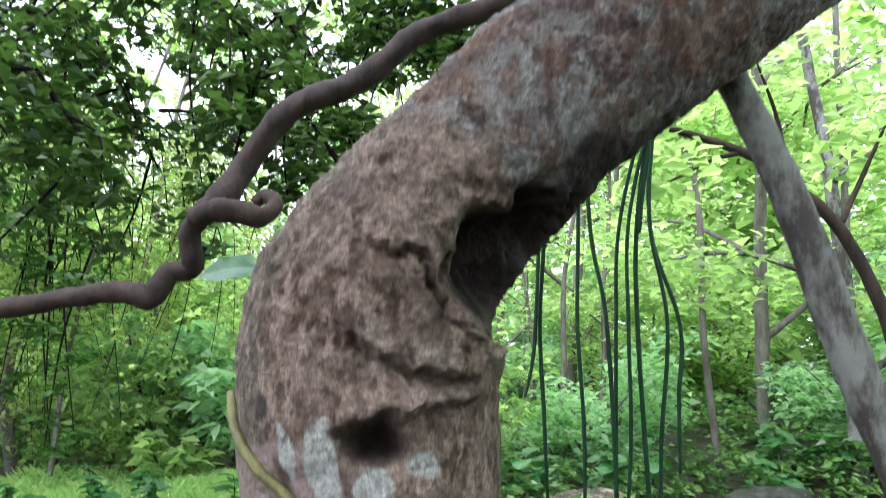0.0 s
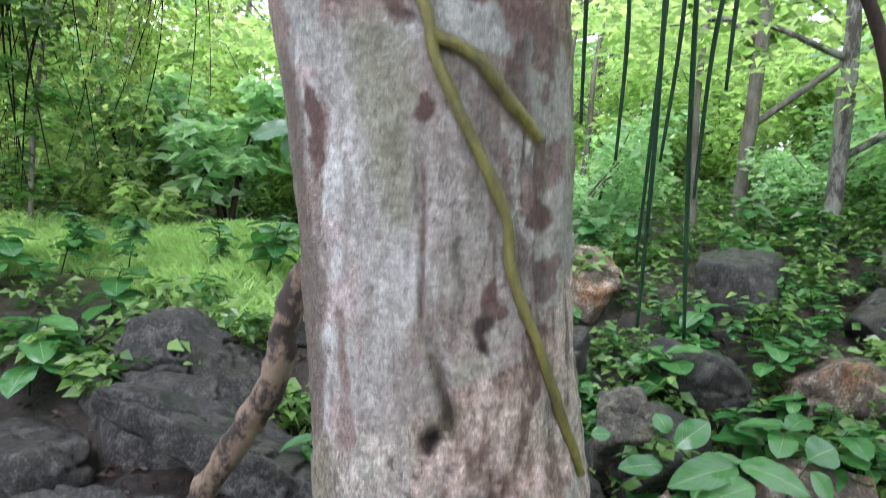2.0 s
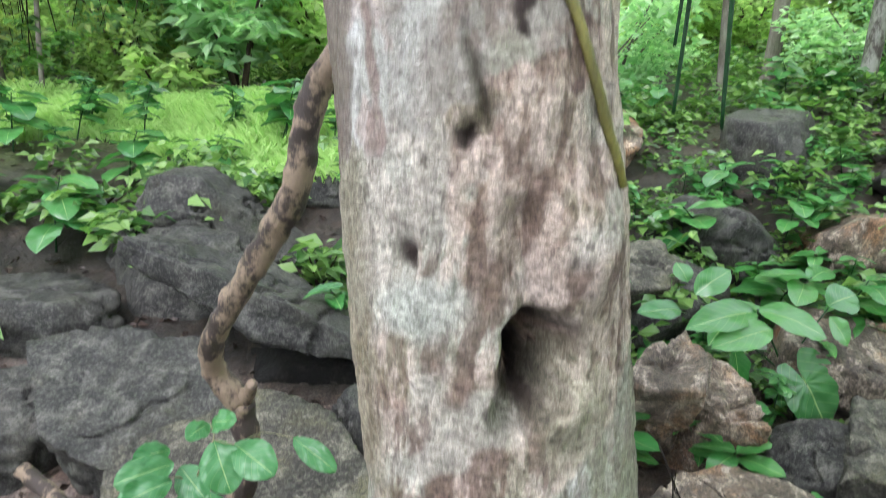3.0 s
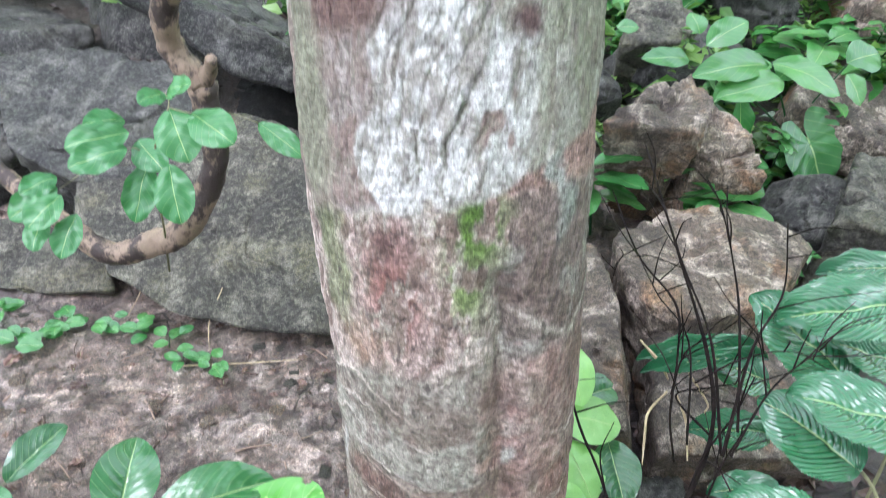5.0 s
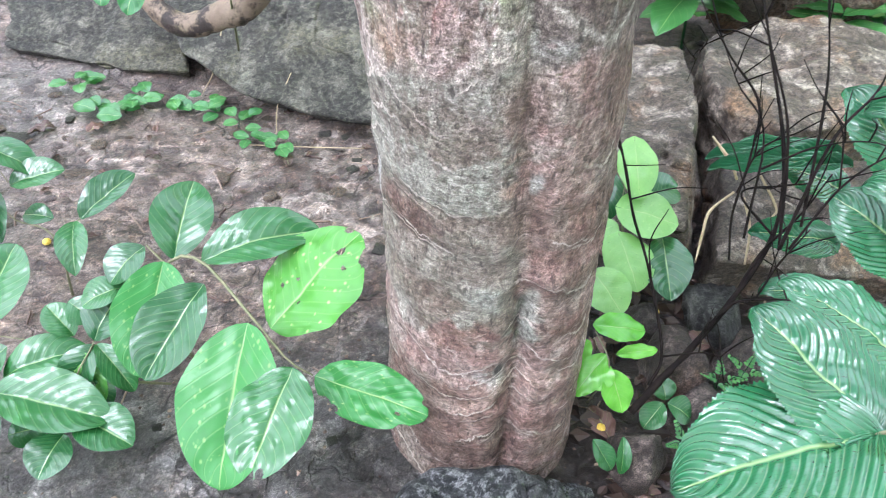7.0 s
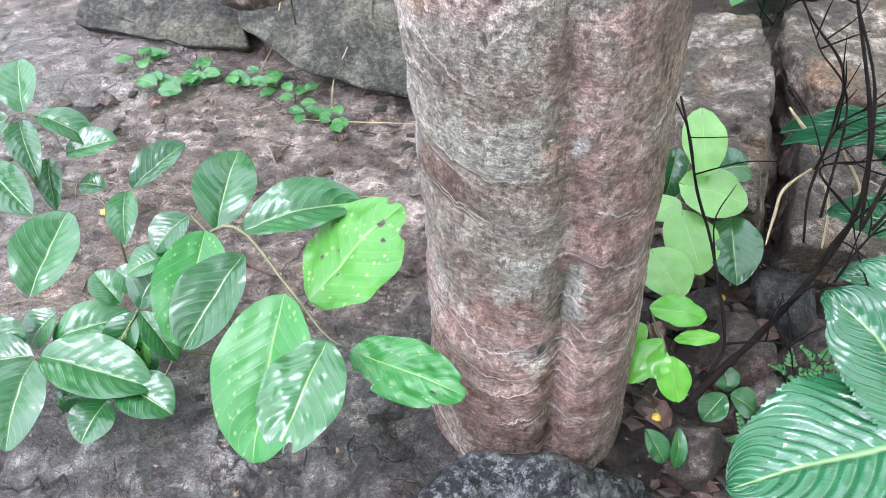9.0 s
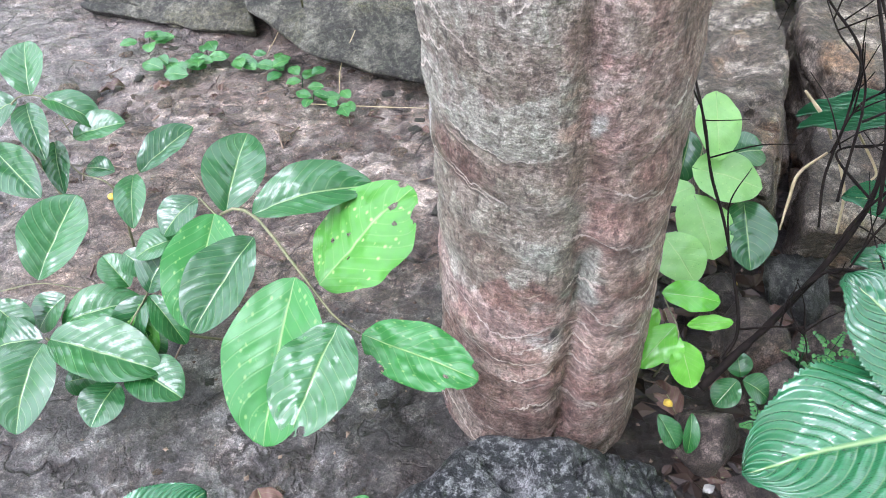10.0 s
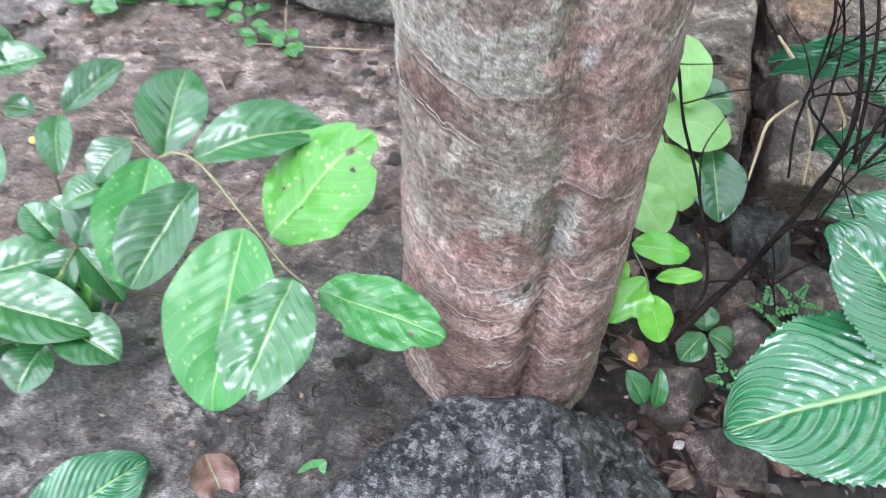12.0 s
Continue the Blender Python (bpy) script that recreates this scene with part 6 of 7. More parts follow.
plant_from("aroid", "aroid with broad arrow-shaped green leaves growing between rocks", (1.361, 2.45, 0.1), AROID + AROID_SMALL, [[(1.365, 2.45, -0.025, 0.006), (1.333, 2.44, 0.137, 0.005), (1.287, 2.42, 0.302, 0.003)],
    [(1.38, 2.5, -0.051, 0.006), (1.258, 2.52, 0.293, 0.004), (1.112, 2.5, 0.549, 0.003)],
    [(1.258, 2.52, 0.293, 0.003), (1.306, 2.52, 0.42, 0.003), (1.395, 2.55, 0.546, 0.002)], [(1.258, 2.52, 0.293, 0.003), (1.039, 2.58, 0.463, 0.003), (0.923, 2.65, 0.574, 0.002)]], "", GREEN_STEM, "plant")
TWIGS = [
    [(0.304, 0.768, 0.091, 0.0100), (0.347, 0.815, 0.129, 0.0100), (0.383, 0.853, 0.157, 0.0090), (0.450, 0.935, 0.224, 0.0080), (0.496, 1.018, 0.296, 0.0070), (0.499, 1.123, 0.371, 0.0060), (0.466, 1.262, 0.475, 0.0040), (0.423, 1.460, 0.611, 0.0030)],
    [(0.327, 0.802, 0.120, 0.0050), (0.340, 0.842, 0.157, 0.0040), (0.306, 0.942, 0.235, 0.0040), (0.273, 1.001, 0.287, 0.0040), (0.250, 1.049, 0.341, 0.0040), (0.227, 1.100, 0.383, 0.0030)],
    [(0.383, 0.853, 0.157, 0.0060), (0.431, 0.899, 0.221, 0.0050), (0.479, 0.909, 0.234, 0.0030), (0.531, 0.905, 0.246, 0.0020)],
    [(0.444, 1.003, 0.221, 0.0030), (0.443, 1.065, 0.269, 0.0040), (0.464, 1.146, 0.331, 0.0040), (0.469, 1.224, 0.393, 0.0040), (0.404, 1.297, 0.452, 0.0030), (0.352, 1.380, 0.547, 0.0020)],
    [(0.445, 1.090, 0.294, 0.0030), (0.468, 1.130, 0.357, 0.0030), (0.519, 1.145, 0.389, 0.0025), (0.554, 1.153, 0.417, 0.0020)],
]
TWIGS_B = [
    [(0.490, 1.005, 0.284, 0.0040), (0.443, 1.065, 0.312, 0.0030), (0.494, 1.061, 0.339, 0.0030), (0.531, 1.056, 0.354, 0.0020)],
    [(0.449, 0.938, 0.227, 0.0040), (0.471, 0.968, 0.281, 0.0040), (0.510, 0.993, 0.339, 0.0030), (0.542, 1.028, 0.395, 0.0020)],
    [(0.341, 0.837, 0.151, 0.0030), (0.400, 0.847, 0.162, 0.0020), (0.429, 0.846, 0.154, 0.0020), (0.440, 0.825, 0.131, 0.0015)],
    [(0.479, 0.933, 0.215, 0.0030), (0.498, 0.958, 0.264, 0.0030), (0.528, 0.981, 0.323, 0.0020)],
]
SHOOTS = [
    [(0.428, 0.95, 0.313, 0.0035), (0.438, 1.067, 0.425, 0.0028), (0.413, 1.183, 0.441, 0.0021), (0.396, 1.3, 0.464, 0.0014)],
    [(0.469, 0.92, 0.325, 0.0045), (0.442, 1.002, 0.473, 0.0038), (0.405, 1.085, 0.553, 0.0031), (0.38, 1.167, 0.616, 0.0025), (0.367, 1.25, 0.625, 0.0018)],
    [(0.487, 0.93, 0.364, 0.004), (0.481, 1.01, 0.498, 0.0034), (0.489, 1.09, 0.546, 0.0028), (0.474, 1.17, 0.622, 0.0022), (0.47, 1.25, 0.64, 0.0016)],
    [(0.459, 0.9, 0.342, 0.005), (0.505, 1.0, 0.467, 0.004), (0.581, 1.1, 0.512, 0.003), (0.607, 1.2, 0.587, 0.002)],
]
SHOOTS_LOW = [
    [(0.399, 1.3, 0.465, 0.002), (0.368, 1.29, 0.445, 0.0014), (0.357, 1.28, 0.384, 0.0008)],
    [(0.471, 0.9, 0.344, 0.004), (0.526, 0.95, 0.437, 0.0028), (0.614, 1.0, 0.484, 0.0016)],
    [(0.409, 0.95, 0.438, 0.003), (0.477, 0.967, 0.475, 0.0024), (0.557, 0.983, 0.481, 0.0018), (0.636, 1.0, 0.438, 0.0012)],
]
STALKS = [
    [(0.404, 1.183, 0.339, 0.0020), (0.442, 1.160, 0.307, 0.0030), (0.457, 1.142, 0.285, 0.0020)],
    [(0.454, 1.126, 0.270, 0.0020), (0.417, 1.094, 0.247, 0.0025), (0.409, 1.063, 0.218, 0.0025), (0.403, 1.027, 0.184, 0.0015)],
    [(0.480, 1.141, 0.251, 0.0020), (0.498, 1.107, 0.212, 0.0025), (0.497, 1.061, 0.167, 0.0015)],
    [(0.497, 1.157, 0.291, 0.0020), (0.532, 1.125, 0.251, 0.0020), (0.526, 1.111, 0.238, 0.0015)],
]


def dead_twigs():
    p = thing("dead_shrub", (0.33, 0.86, 0.0), "bare dead shrub with thin blackish wet twigs", "shrub")
    rnd = np.random.RandomState(44)
    for pts in TWIGS + TWIGS_B + SHOOTS + SHOOTS_LOW:
        main = part("twig", tube("twig", [(x, y, z, 0.58 * r) for x, y, z, r in pts], TWIG, 50, 7, 0.25, len(pts), 60), p)
        line = spline(pts, 31)
        for k in range(4):
            b = line[rnd.randint(8, 31)]
            d = np.array([rnd.normal(0.1, 0.6), rnd.normal(0, 0.5), rnd.uniform(0.1, 1.2)])
            d *= rnd.uniform(0.05, 0.15) / np.linalg.norm(d)
            m = b[:3] + d * 0.5 + rnd.normal(0, 0.008, 3)
            part("twig", tube("twig", [(*b[:3], 0.0014), (*m, 0.0011), (*(b[:3] + d), 0.0006)], TWIG, 12, 5, 0.2), main)
    for pts in STALKS:
        part("stalk", tube("stalk", pts, PALE_TWIG, 16, 6, 0.15), p, "thin pale dry stalk")


dead_twigs()


def weeds():
    rnd = random.Random(21)
    for x, y, s in [(-0.93, 1.455, 1.5), (-0.90, 1.50, 1.2), (-0.865, 1.535, 1.5), (-0.776, 1.565, 1.3), (-0.683, 1.546, 1.2), (-0.604, 1.498, 1.1), (-0.55, 1.435, 1.2), (-0.47, 1.406, 1.1), (0.55, 0.93, 1.0), (-1.06, 1.58, 1.2)]:
        z = float(ground_z(x, y))
        p = thing("weed", (x, y, z), "tiny bright green weed on bare soil", "weed", "weeds on the ground")
        for i in range(rnd.randint(4, 7)):
            a, L = rnd.uniform(0, 6.28), 0.033 * s * rnd.uniform(0.7, 1.3)
            b = Vector((x + rnd.uniform(-0.025, 0.025), y + rnd.uniform(-0.025, 0.025), z + rnd.uniform(0.008, 0.035)))
            add_leaf(p, LEAF_H[i % 3], b, b + Vector((math.cos(a), math.sin(a), 0.1)) * L, L * 0.7, (0, -0.3, 1))
        part("stem", tube("stem", [(x, y, z - 0.01, 0.001), (x + 0.005, y, z + 0.02, 0.001), (x, y + 0.01, z + 0.03, 0.0006)], GREEN_STEM, 6, 5), p)


weeds()


def litter():
    rnd = random.Random(8)
    spots = [(-1.02, 1.40, 0.07), (-0.93, 1.38, 0.05), (-0.717, 1.321, 0.045), (-0.429, 1.357, 0.05), (-0.276, 0.515, 0.095), (-0.60, 0.62, 0.06)]
    spots += [(rnd.uniform(0.24, 0.75), rnd.uniform(0.62, 1.25), rnd.uniform(0.03, 0.075)) for i in range(46)]
    spots += [(rnd.uniform(-1.2, -0.1), rnd.uniform(0.95, 1.6), rnd.uniform(0.012, 0.03)) for i in range(40)]
    spots += [(rnd.uniform(0.35, 2.8), rnd.uniform(1.3, 4.5), rnd.uniform(0.05, 0.10)) for i in range(60)]
    for i, (x, y, L) in enumerate(spots):
        a = rnd.uniform(0, 6.28)
        z = float(ground_z(x, y)) + 0.004
        b = Vector((x, y, z + rnd.uniform(0, 0.01)))
        ob = new("fallen_leaf", LEAF_D[i % 3])
        ob.matrix_world = leaf_pose(b, b + Vector((math.cos(a), math.sin(a), 0.02 if i < 6 else rnd.uniform(-0.05, 0.2))) * L, L * rnd.uniform(0.45, 0.7), (rnd.uniform(-0.3, 0.3), rnd.uniform(-0.3, 0.3), 1))
        tagged(ob, "curled brown dead leaf lying on the soil", "dead leaf", "fallen leaves")


litter()


def berries():
    for x, y in [(-0.80, 1.0), (0.395, 1.10), (0.28, 0.80)]:
        bm = bmesh.new()
        bmesh.ops.create_icosphere(bm, subdivisions=2, radius=0.008)
        for v in bm.verts:
            v.co.z *= 0.9
        me = bpy.data.meshes.new("berry")
        bm.to_mesh(me)
        bm.free()
        me.materials.append(BERRY)
        ob = new("berry", me)
        ob.location = (x, y, float(ground_z(x, y)) + 0.006)
        tagged(ob, "small fallen yellow berry on the ground", "berry", "fallen berries")


berries()


def ground_debris():
    """Bits of bark, sticks and crumbs on the rock and soil round the tree."""
    rnd = np.random.RandomState(17)
    sticks = []
    for i in range(150):
        x, y = (rnd.uniform(-1.25, 0.0), rnd.uniform(0.75, 1.75)) if i < 70 else (rnd.uniform(0.22, 0.9), rnd.uniform(0.5, 1.35))
        a, L = rnd.uniform(0, 6.28), rnd.uniform(0.015, 0.09)
        d = np.array([math.cos(a), math.sin(a)]) * L
        r = rnd.uniform(0.0006, 0.0022)
        q = [(x, y), (x + d[0] * 0.5 + rnd.normal(0, 0.004), y + d[1] * 0.5 + rnd.normal(0, 0.004)), (x + d[0], y + d[1])]
        sticks.append([(u, v, float(ground_z(u, v)) + r * 1.2, r) for u, v in q])
    tagged(new("fallen_sticks", join_tubes("fallen_sticks", sticks, DEBRIS, 6, 5)), "small brown sticks and stalks strewn on the ground", "sticks", kind="stuff")
    v, f = [], []
    for i in range(1500):
        x, y = (rnd.uniform(-1.3, 0.05), rnd.uniform(0.5, 1.75)) if i < 850 else (rnd.uniform(0.2, 1.0), rnd.uniform(0.45, 1.4))
        s, a = rnd.uniform(0.0012, 0.006), rnd.uniform(0, 6.28)
        z = float(slope_z(x, y))
        n = len(v)
        for k in range(4):
            rr = s * rnd.uniform(0.5, 1.0)
            v.append((x + rr * math.cos(a + k * 1.57), y + rr * math.sin(a + k * 1.57), k % 2 * 0.3 * s))
        v.append((x, y, 0.5 * s))
        f += [(n, n + 1, n + 4), (n + 1, n + 2, n + 4), (n + 2, n + 3, n + 4), (n + 3, n, n + 4)]
    v = np.array(v)
    v[:, 2] += ground_z(v[:, 0], v[:, 1]) + 0.001
    tagged(new("crumbs", fast_mesh("crumbs", v, np.array(f), DEBRIS, False)), "crumbs of bark and dead leaf on wet rock", "debris", kind="stuff")


ground_debris()


def surface_roots():
    p = thing("surface_root", (0.55, 0.48, 0.0), "weathered brown root lying half buried in leaf litter", "root")
    part("root", tube("root", [(0.30, 0.40, -0.03, 0.03), (0.42, 0.47, 0.0, 0.036), (0.58, 0.50, 0.01, 0.034), (0.78, 0.49, -0.01, 0.03), (0.98, 0.54, -0.04, 0.026)], DULL_WOOD, 60, 14, 0.35, 2, 25), p)
    part("rootlet", tube("rootlet", [(0.50, 0.49, 0.01, 0.014), (0.58, 0.58, 0.0, 0.012), (0.70, 0.63, -0.01, 0.009)], DULL_WOOD, 24, 8, 0.3, 3, 30), p)


surface_roots()


def pebble():
    # pebble shape stands in for a tiny translucent drop-like thing
    ob = new("pebble", rock_mesh("pebble", (0.008, 0.007, 0.006), PALE_BEAD, 7, subdiv=3))
    ob.location = (0.305, 0.60, 0.115)
    tagged(ob, "tiny pale bead in place of a translucent drop-like bit on the dark stone", "pebble")


pebble()


def stone_chips():
    """Flat pale and brown chips lying on the bedrock."""
    rnd = random.Random(91)
    shapes = [rock_mesh("stone_chip", (1.0, 0.75, 0.3), m, 200 + i, cuts=9, subdiv=3, rough=0.1, crisp=30) for i, m in enumerate((BROWN_ROCK, CHIP, BROWN_ROCK, CHIP, LICHEN_ROCK))]
    spots = [(rnd.uniform(-1.2, -0.15), rnd.uniform(1.0, 1.62), rnd.uniform(0.008, 0.026)) for i in range(60)]
    spots += [(rnd.uniform(-0.95, -0.1), rnd.uniform(0.40, 0.95), rnd.uniform(0.005, 0.014)) for i in range(26)]
    spots += [(-0.99, 1.27, 0.05), (-0.86, 1.23, 0.045), (-0.72, 1.36, 0.03), (-1.08, 1.33, 0.04), (-0.30, 1.30, 0.022), (-0.24, 1.12, 0.02)]
    for i, (x, y, s) in enumerate(spots):
        ob = new("stone_chip", shapes[i % 5])
        ob.matrix_world = pose(x, y, float(ground_z(x, y)) + 0.02 * s, rnd.uniform(-10, 10), rnd.uniform(-10, 10), rnd.uniform(0, 360)) @ Matrix.Diagonal((s, s * rnd.uniform(0.7, 1.3), s * 0.8, 1))
        tagged(ob, ("flat brown chip of stone on the bedrock", "flat pale pinkish chip of stone on the bedrock")[i % 2], "stone", "stone chips")


stone_chips()


def fern_seedlings():
    """Small feathery seedlings in the dark soil beside the trunk."""
    for k, (x, y, s) in enumerate([(0.475, 0.90, 0.036), (0.52, 0.93, 0.032), (0.40, 0.76, 0.034), (0.34, 1.72, 0.05)]):
        z = max(float(ground_z(x, y)), 0.03)
        p = thing("fern", (x, y, z), "tiny feathery green fern in dark soil", "fern", "ferns by the trunk")
        for j in range(4):
            a = j * 1.6 + k
            d = Vector((math.cos(a), math.sin(a), 0.35)) * s
            b = Vector((x, y, z + 0.012))
            part("stem", tube("stem", [(x, y, z - 0.02, 0.0010), (*(b + d * 0.5 + Vector((0, 0, 0.008))), 0.0009), (*(b + d), 0.0004)], GREEN_STEM, 8, 5), p)
            for q in range(5):
                f = 0.3 + 0.17 * q
                o = b + d * f
                n = Vector((-d.y, d.x, 0)).normalized() * s * 0.34 * (1.15 - f)
                for side in (1, -1):
                    add_leaf(p, LEAF_H[q % 3], o, o + n * side + d * 0.12, 0.0065, (0, -0.3, 1))


fern_seedlings()


def hanging_stalks():
    """Dry stalks that lean over the flat ground beside the slab."""
    for i, pts in enumerate([[(-0.50, 1.62, 0.10, 0.0015), (-0.52, 1.56, 0.04, 0.0015), (-0.50, 1.48, 0.012, 0.001)], [(-0.70, 1.70, 0.16, 0.0015), (-0.72, 1.66, 0.06, 0.0015), (-0.74, 1.60, 0.01, 0.001)], [(-0.55, 1.42, 0.01, 0.0015), (-0.40, 1.44, 0.014, 0.0015), (-0.28, 1.47, 0.01, 0.001)]]):
        tagged(new("dry_stalk", tube("dry_stalk", pts, PALE_TWIG, 16, 6, 0.2, i)), "thin dry stalk lying on the ground", "stalk", "dry stalks")


hanging_stalks()


# ---- herbs on the slope ----


def herb(seed, size, leaves, me_list, label, name="herb"):
    rnd = random.Random(seed)
    p = thing(name, (0, 0, 0), label, "herb", "herbs on the slope")
    stems = rnd.randint(1, 3)
    for s in range(stems):
        top = Vector((rnd.uniform(-0.4, 0.4) * size, rnd.uniform(-0.4, 0.4) * size, size * rnd.uniform(0.6, 1.0)))
        pts = [(0, 0, -0.03, 0.004), (top.x * 0.3, top.y * 0.3, top.z * 0.55, 0.003), (*top, 0.0018)]
        part("stem", tube("stem", pts, GREEN_STEM, 8, 5), p)
        n = leaves // stems + 1
        for i in range(n):
            f = 0.35 + 0.65 * i / max(1, n - 1)
            b = Vector((top.x * f ** 1.6, top.y * f ** 1.6, top.z * f))
            a = i * 2.4 + rnd.uniform(-0.4, 0.4)
            L = size * rnd.uniform(0.35, 0.6)
            d = Vector((math.cos(a), math.sin(a), rnd.uniform(-0.35, 0.25))).normalized() * L
            add_leaf(p, rnd.choice(me_list), b, b + d, L * rnd.uniform(0.5, 0.72), (d.x * 0.2, d.y * 0.2 - 0.15, 1))
    return p


def scatter_herbs():
    rnd = random.Random(5)
    kinds = [herb(1, 0.22, 9, LEAF_H, "leafy green herb with oval leaves among rocks"),
             herb(2, 0.30, 11, LEAF_H, "tall green herb with drooping leaves"),
             herb(3, 0.18, 7, [LEAF_HEART], "low plant with heart-shaped green leaves"),
             herb(4, 0.26, 12, LEAF_H + LEAF_L[:1], "fresh green seedling cluster")]
    spots = []
    for i in range(105):
        if i < 62:
            x, y = rnd.uniform(0.5, 3.2), rnd.uniform(2.0, 5.2)
        elif i < 92:
            x, y = rnd.uniform(-3.2, -0.25), rnd.uniform(2.6, 5.0)
        else:
            x, y = rnd.uniform(-0.4, 0.6), rnd.uniform(2.4, 4.6)
        spots.append((x, y))
    for i, (x, y) in enumerate(spots):
        src = kinds[i % 4]
        m = pose(x, y, float(ground_z(x, y)) + rnd.uniform(0.0, 0.12), rnd.uniform(-10, 10), rnd.uniform(-10, 10), rnd.uniform(0, 360))
        s = rnd.uniform(0.7, 1.5)
        c = copy_thing(src, m)
        c.scale = (s, s, s)
    for i in range(64):
        x, y = rnd.uniform(0.75, 2.9), rnd.uniform(2.35, 4.4)
        c = copy_thing(kinds[i % 4], pose(x, y, float(ground_z(x, y)) + rnd.uniform(0.0, 0.2), rnd.uniform(-10, 10), rnd.uniform(-10, 10), rnd.uniform(0, 360)))
        s = rnd.uniform(0.45, 0.95)
        c.scale = (s, s, s)
    for k, (x, y) in zip(kinds, [(0.85, 2.75), (1.1, 2.4), (1.05, 1.95), (0.35, 2.9)]):
        k.location = (x, y, float(ground_z(x, y)))


scatter_herbs()

# ---- foliage in bulk ----


def foliage_arrays(centres, radii, n, length, seed, flat=0.6, droop=0.4):
    rnd = np.random.RandomState(seed)
    k = rnd.randint(0, len(centres), n)
    d = rnd.normal(size=(n, 3))
    d /= np.linalg.norm(d, axis=1)[:, None]
    rr = rnd.uniform(0.25, 1, n) ** 0.6
    p = np.asarray(centres)[k] + d * (np.asarray(radii)[k] * rr)[:, None] * np.array([1, 1, flat])
    a = rnd.uniform(0, 2 * np.pi, n)
    y = np.stack([np.cos(a), np.sin(a), rnd.uniform(-1.0, 0.5, n) * droop * 1.6], -1)
    y /= np.linalg.norm(y, axis=1)[:, None]
    up = np.stack([rnd.normal(0, 0.7, n), rnd.normal(0, 0.7, n), np.ones(n)], -1)
    x = np.cross(y, up)
    x /= np.linalg.norm(x, axis=1)[:, None]
    z = np.cross(x, y)
    L = (length * rnd.uniform(0.6, 1.35, n))[:, None]
    W = L * rnd.uniform(0.22, 0.33, n)[:, None]
    v = np.stack([p, p + y * L * 0.35 - x * W + z * W * 0.3, p + y * L * 0.4 - z * W * 0.1, p + y * L * 0.35 + x * W + z * W * 0.3, p + y * L - z * L * 0.12], 1)
    b = np.arange(n)[:, None] * 5
    f = np.concatenate([b + np.array([[0, 2, 1, 1]])[:, :3], b + np.array([[0, 3, 2]]), b + np.array([[1, 2, 4]]), b + np.array([[2, 3, 4]])], 0)
    return v.reshape(-1, 3), f


def foliage(name, centres, radii, n, length, material, seed, **kw):
    v, f = foliage_arrays(centres, radii, n, length, seed, **kw)
    return fast_mesh(name, v, f, material, False)


def forest_tree(seed, height, spread, leaves, length, radius, material, bark, label, name="tree"):
    """A slender forest tree: tapered trunk, limbs, an open crown of separate leaves."""
    rnd = np.random.RandomState(seed)
    t = thing(name, (0, 0, 0), label, "tree", "trees of the wood")
    lean = rnd.uniform(-0.12, 0.12, 2) * height
    pts = [(lean[0] * f ** 1.5 + rnd.normal(0, 0.03), lean[1] * f ** 1.5 + rnd.normal(0, 0.03), height * f - 0.15 * (f == 0), radius * (1 - 0.75 * f)) for f in np.linspace(0, 1, 6)]
    part("trunk", tube("trunk", pts, bark, 40, 12, 0.15, seed, 12), t)
    cs, rs = [], []
    for i in range(9):
        f = 0.14 + 0.86 * i / 8
        b = spline(pts, 41)[int(f * 40)]
        a = i * 2.4 + rnd.uniform(-0.5, 0.5)
        L = spread * rnd.uniform(0.6, 1.1) * (1.15 - 0.5 * f)
        e = b[:3] + np.array([math.cos(a) * L, math.sin(a) * L, L * rnd.uniform(0.0, 0.6)])
        mid = (b[:3] + e) / 2 + np.array([0, 0, 0.12 * L])
        part("limb", tube("limb", [(*b[:3], b[3] * 0.6), (*mid, b[3] * 0.35), (*e, 0.006)], bark, 14, 6, 0.1), t)
        for g in (0.45, 0.75, 1.0):
            c = b[:3] + (e - b[:3]) * g
            cs.append(c + rnd.normal(0, 0.15, 3) * spread * 0.4)
            rs.append(spread * rnd.uniform(0.22, 0.42))
    part("crown", foliage("crown", cs, rs, leaves, length, material, seed), t)
    return t


def shrub(seed, height, spread, leaves, length, material, label):
    rnd = np.random.RandomState(seed)
    t = thing("shrub", (0, 0, 0), label, "shrub", "shrubs of the wood")
    cs, rs = [], []
    for i in range(7):
        a, L = i * 2.4, spread * rnd.uniform(0.3, 1.0)
        e = np.array([math.cos(a) * L, math.sin(a) * L, height * rnd.uniform(0.5, 1.0)])
        part("stem", tube("stem", [(0, 0, -0.1, 0.018), (*(e * np.array([0.3, 0.3, 0.5])), 0.012), (*e, 0.004)], FAR_BARK, 12, 6, 0.1), t)
        for g in (0.22, 0.5, 0.8, 1.0):
            cs.append(e * np.array([g, g, g]) + rnd.normal(0, 0.1, 3))
            rs.append(spread * rnd.uniform(0.2, 0.4))
    part("foliage", foliage("foliage", cs, rs, leaves, length, material, seed), t)
    return t


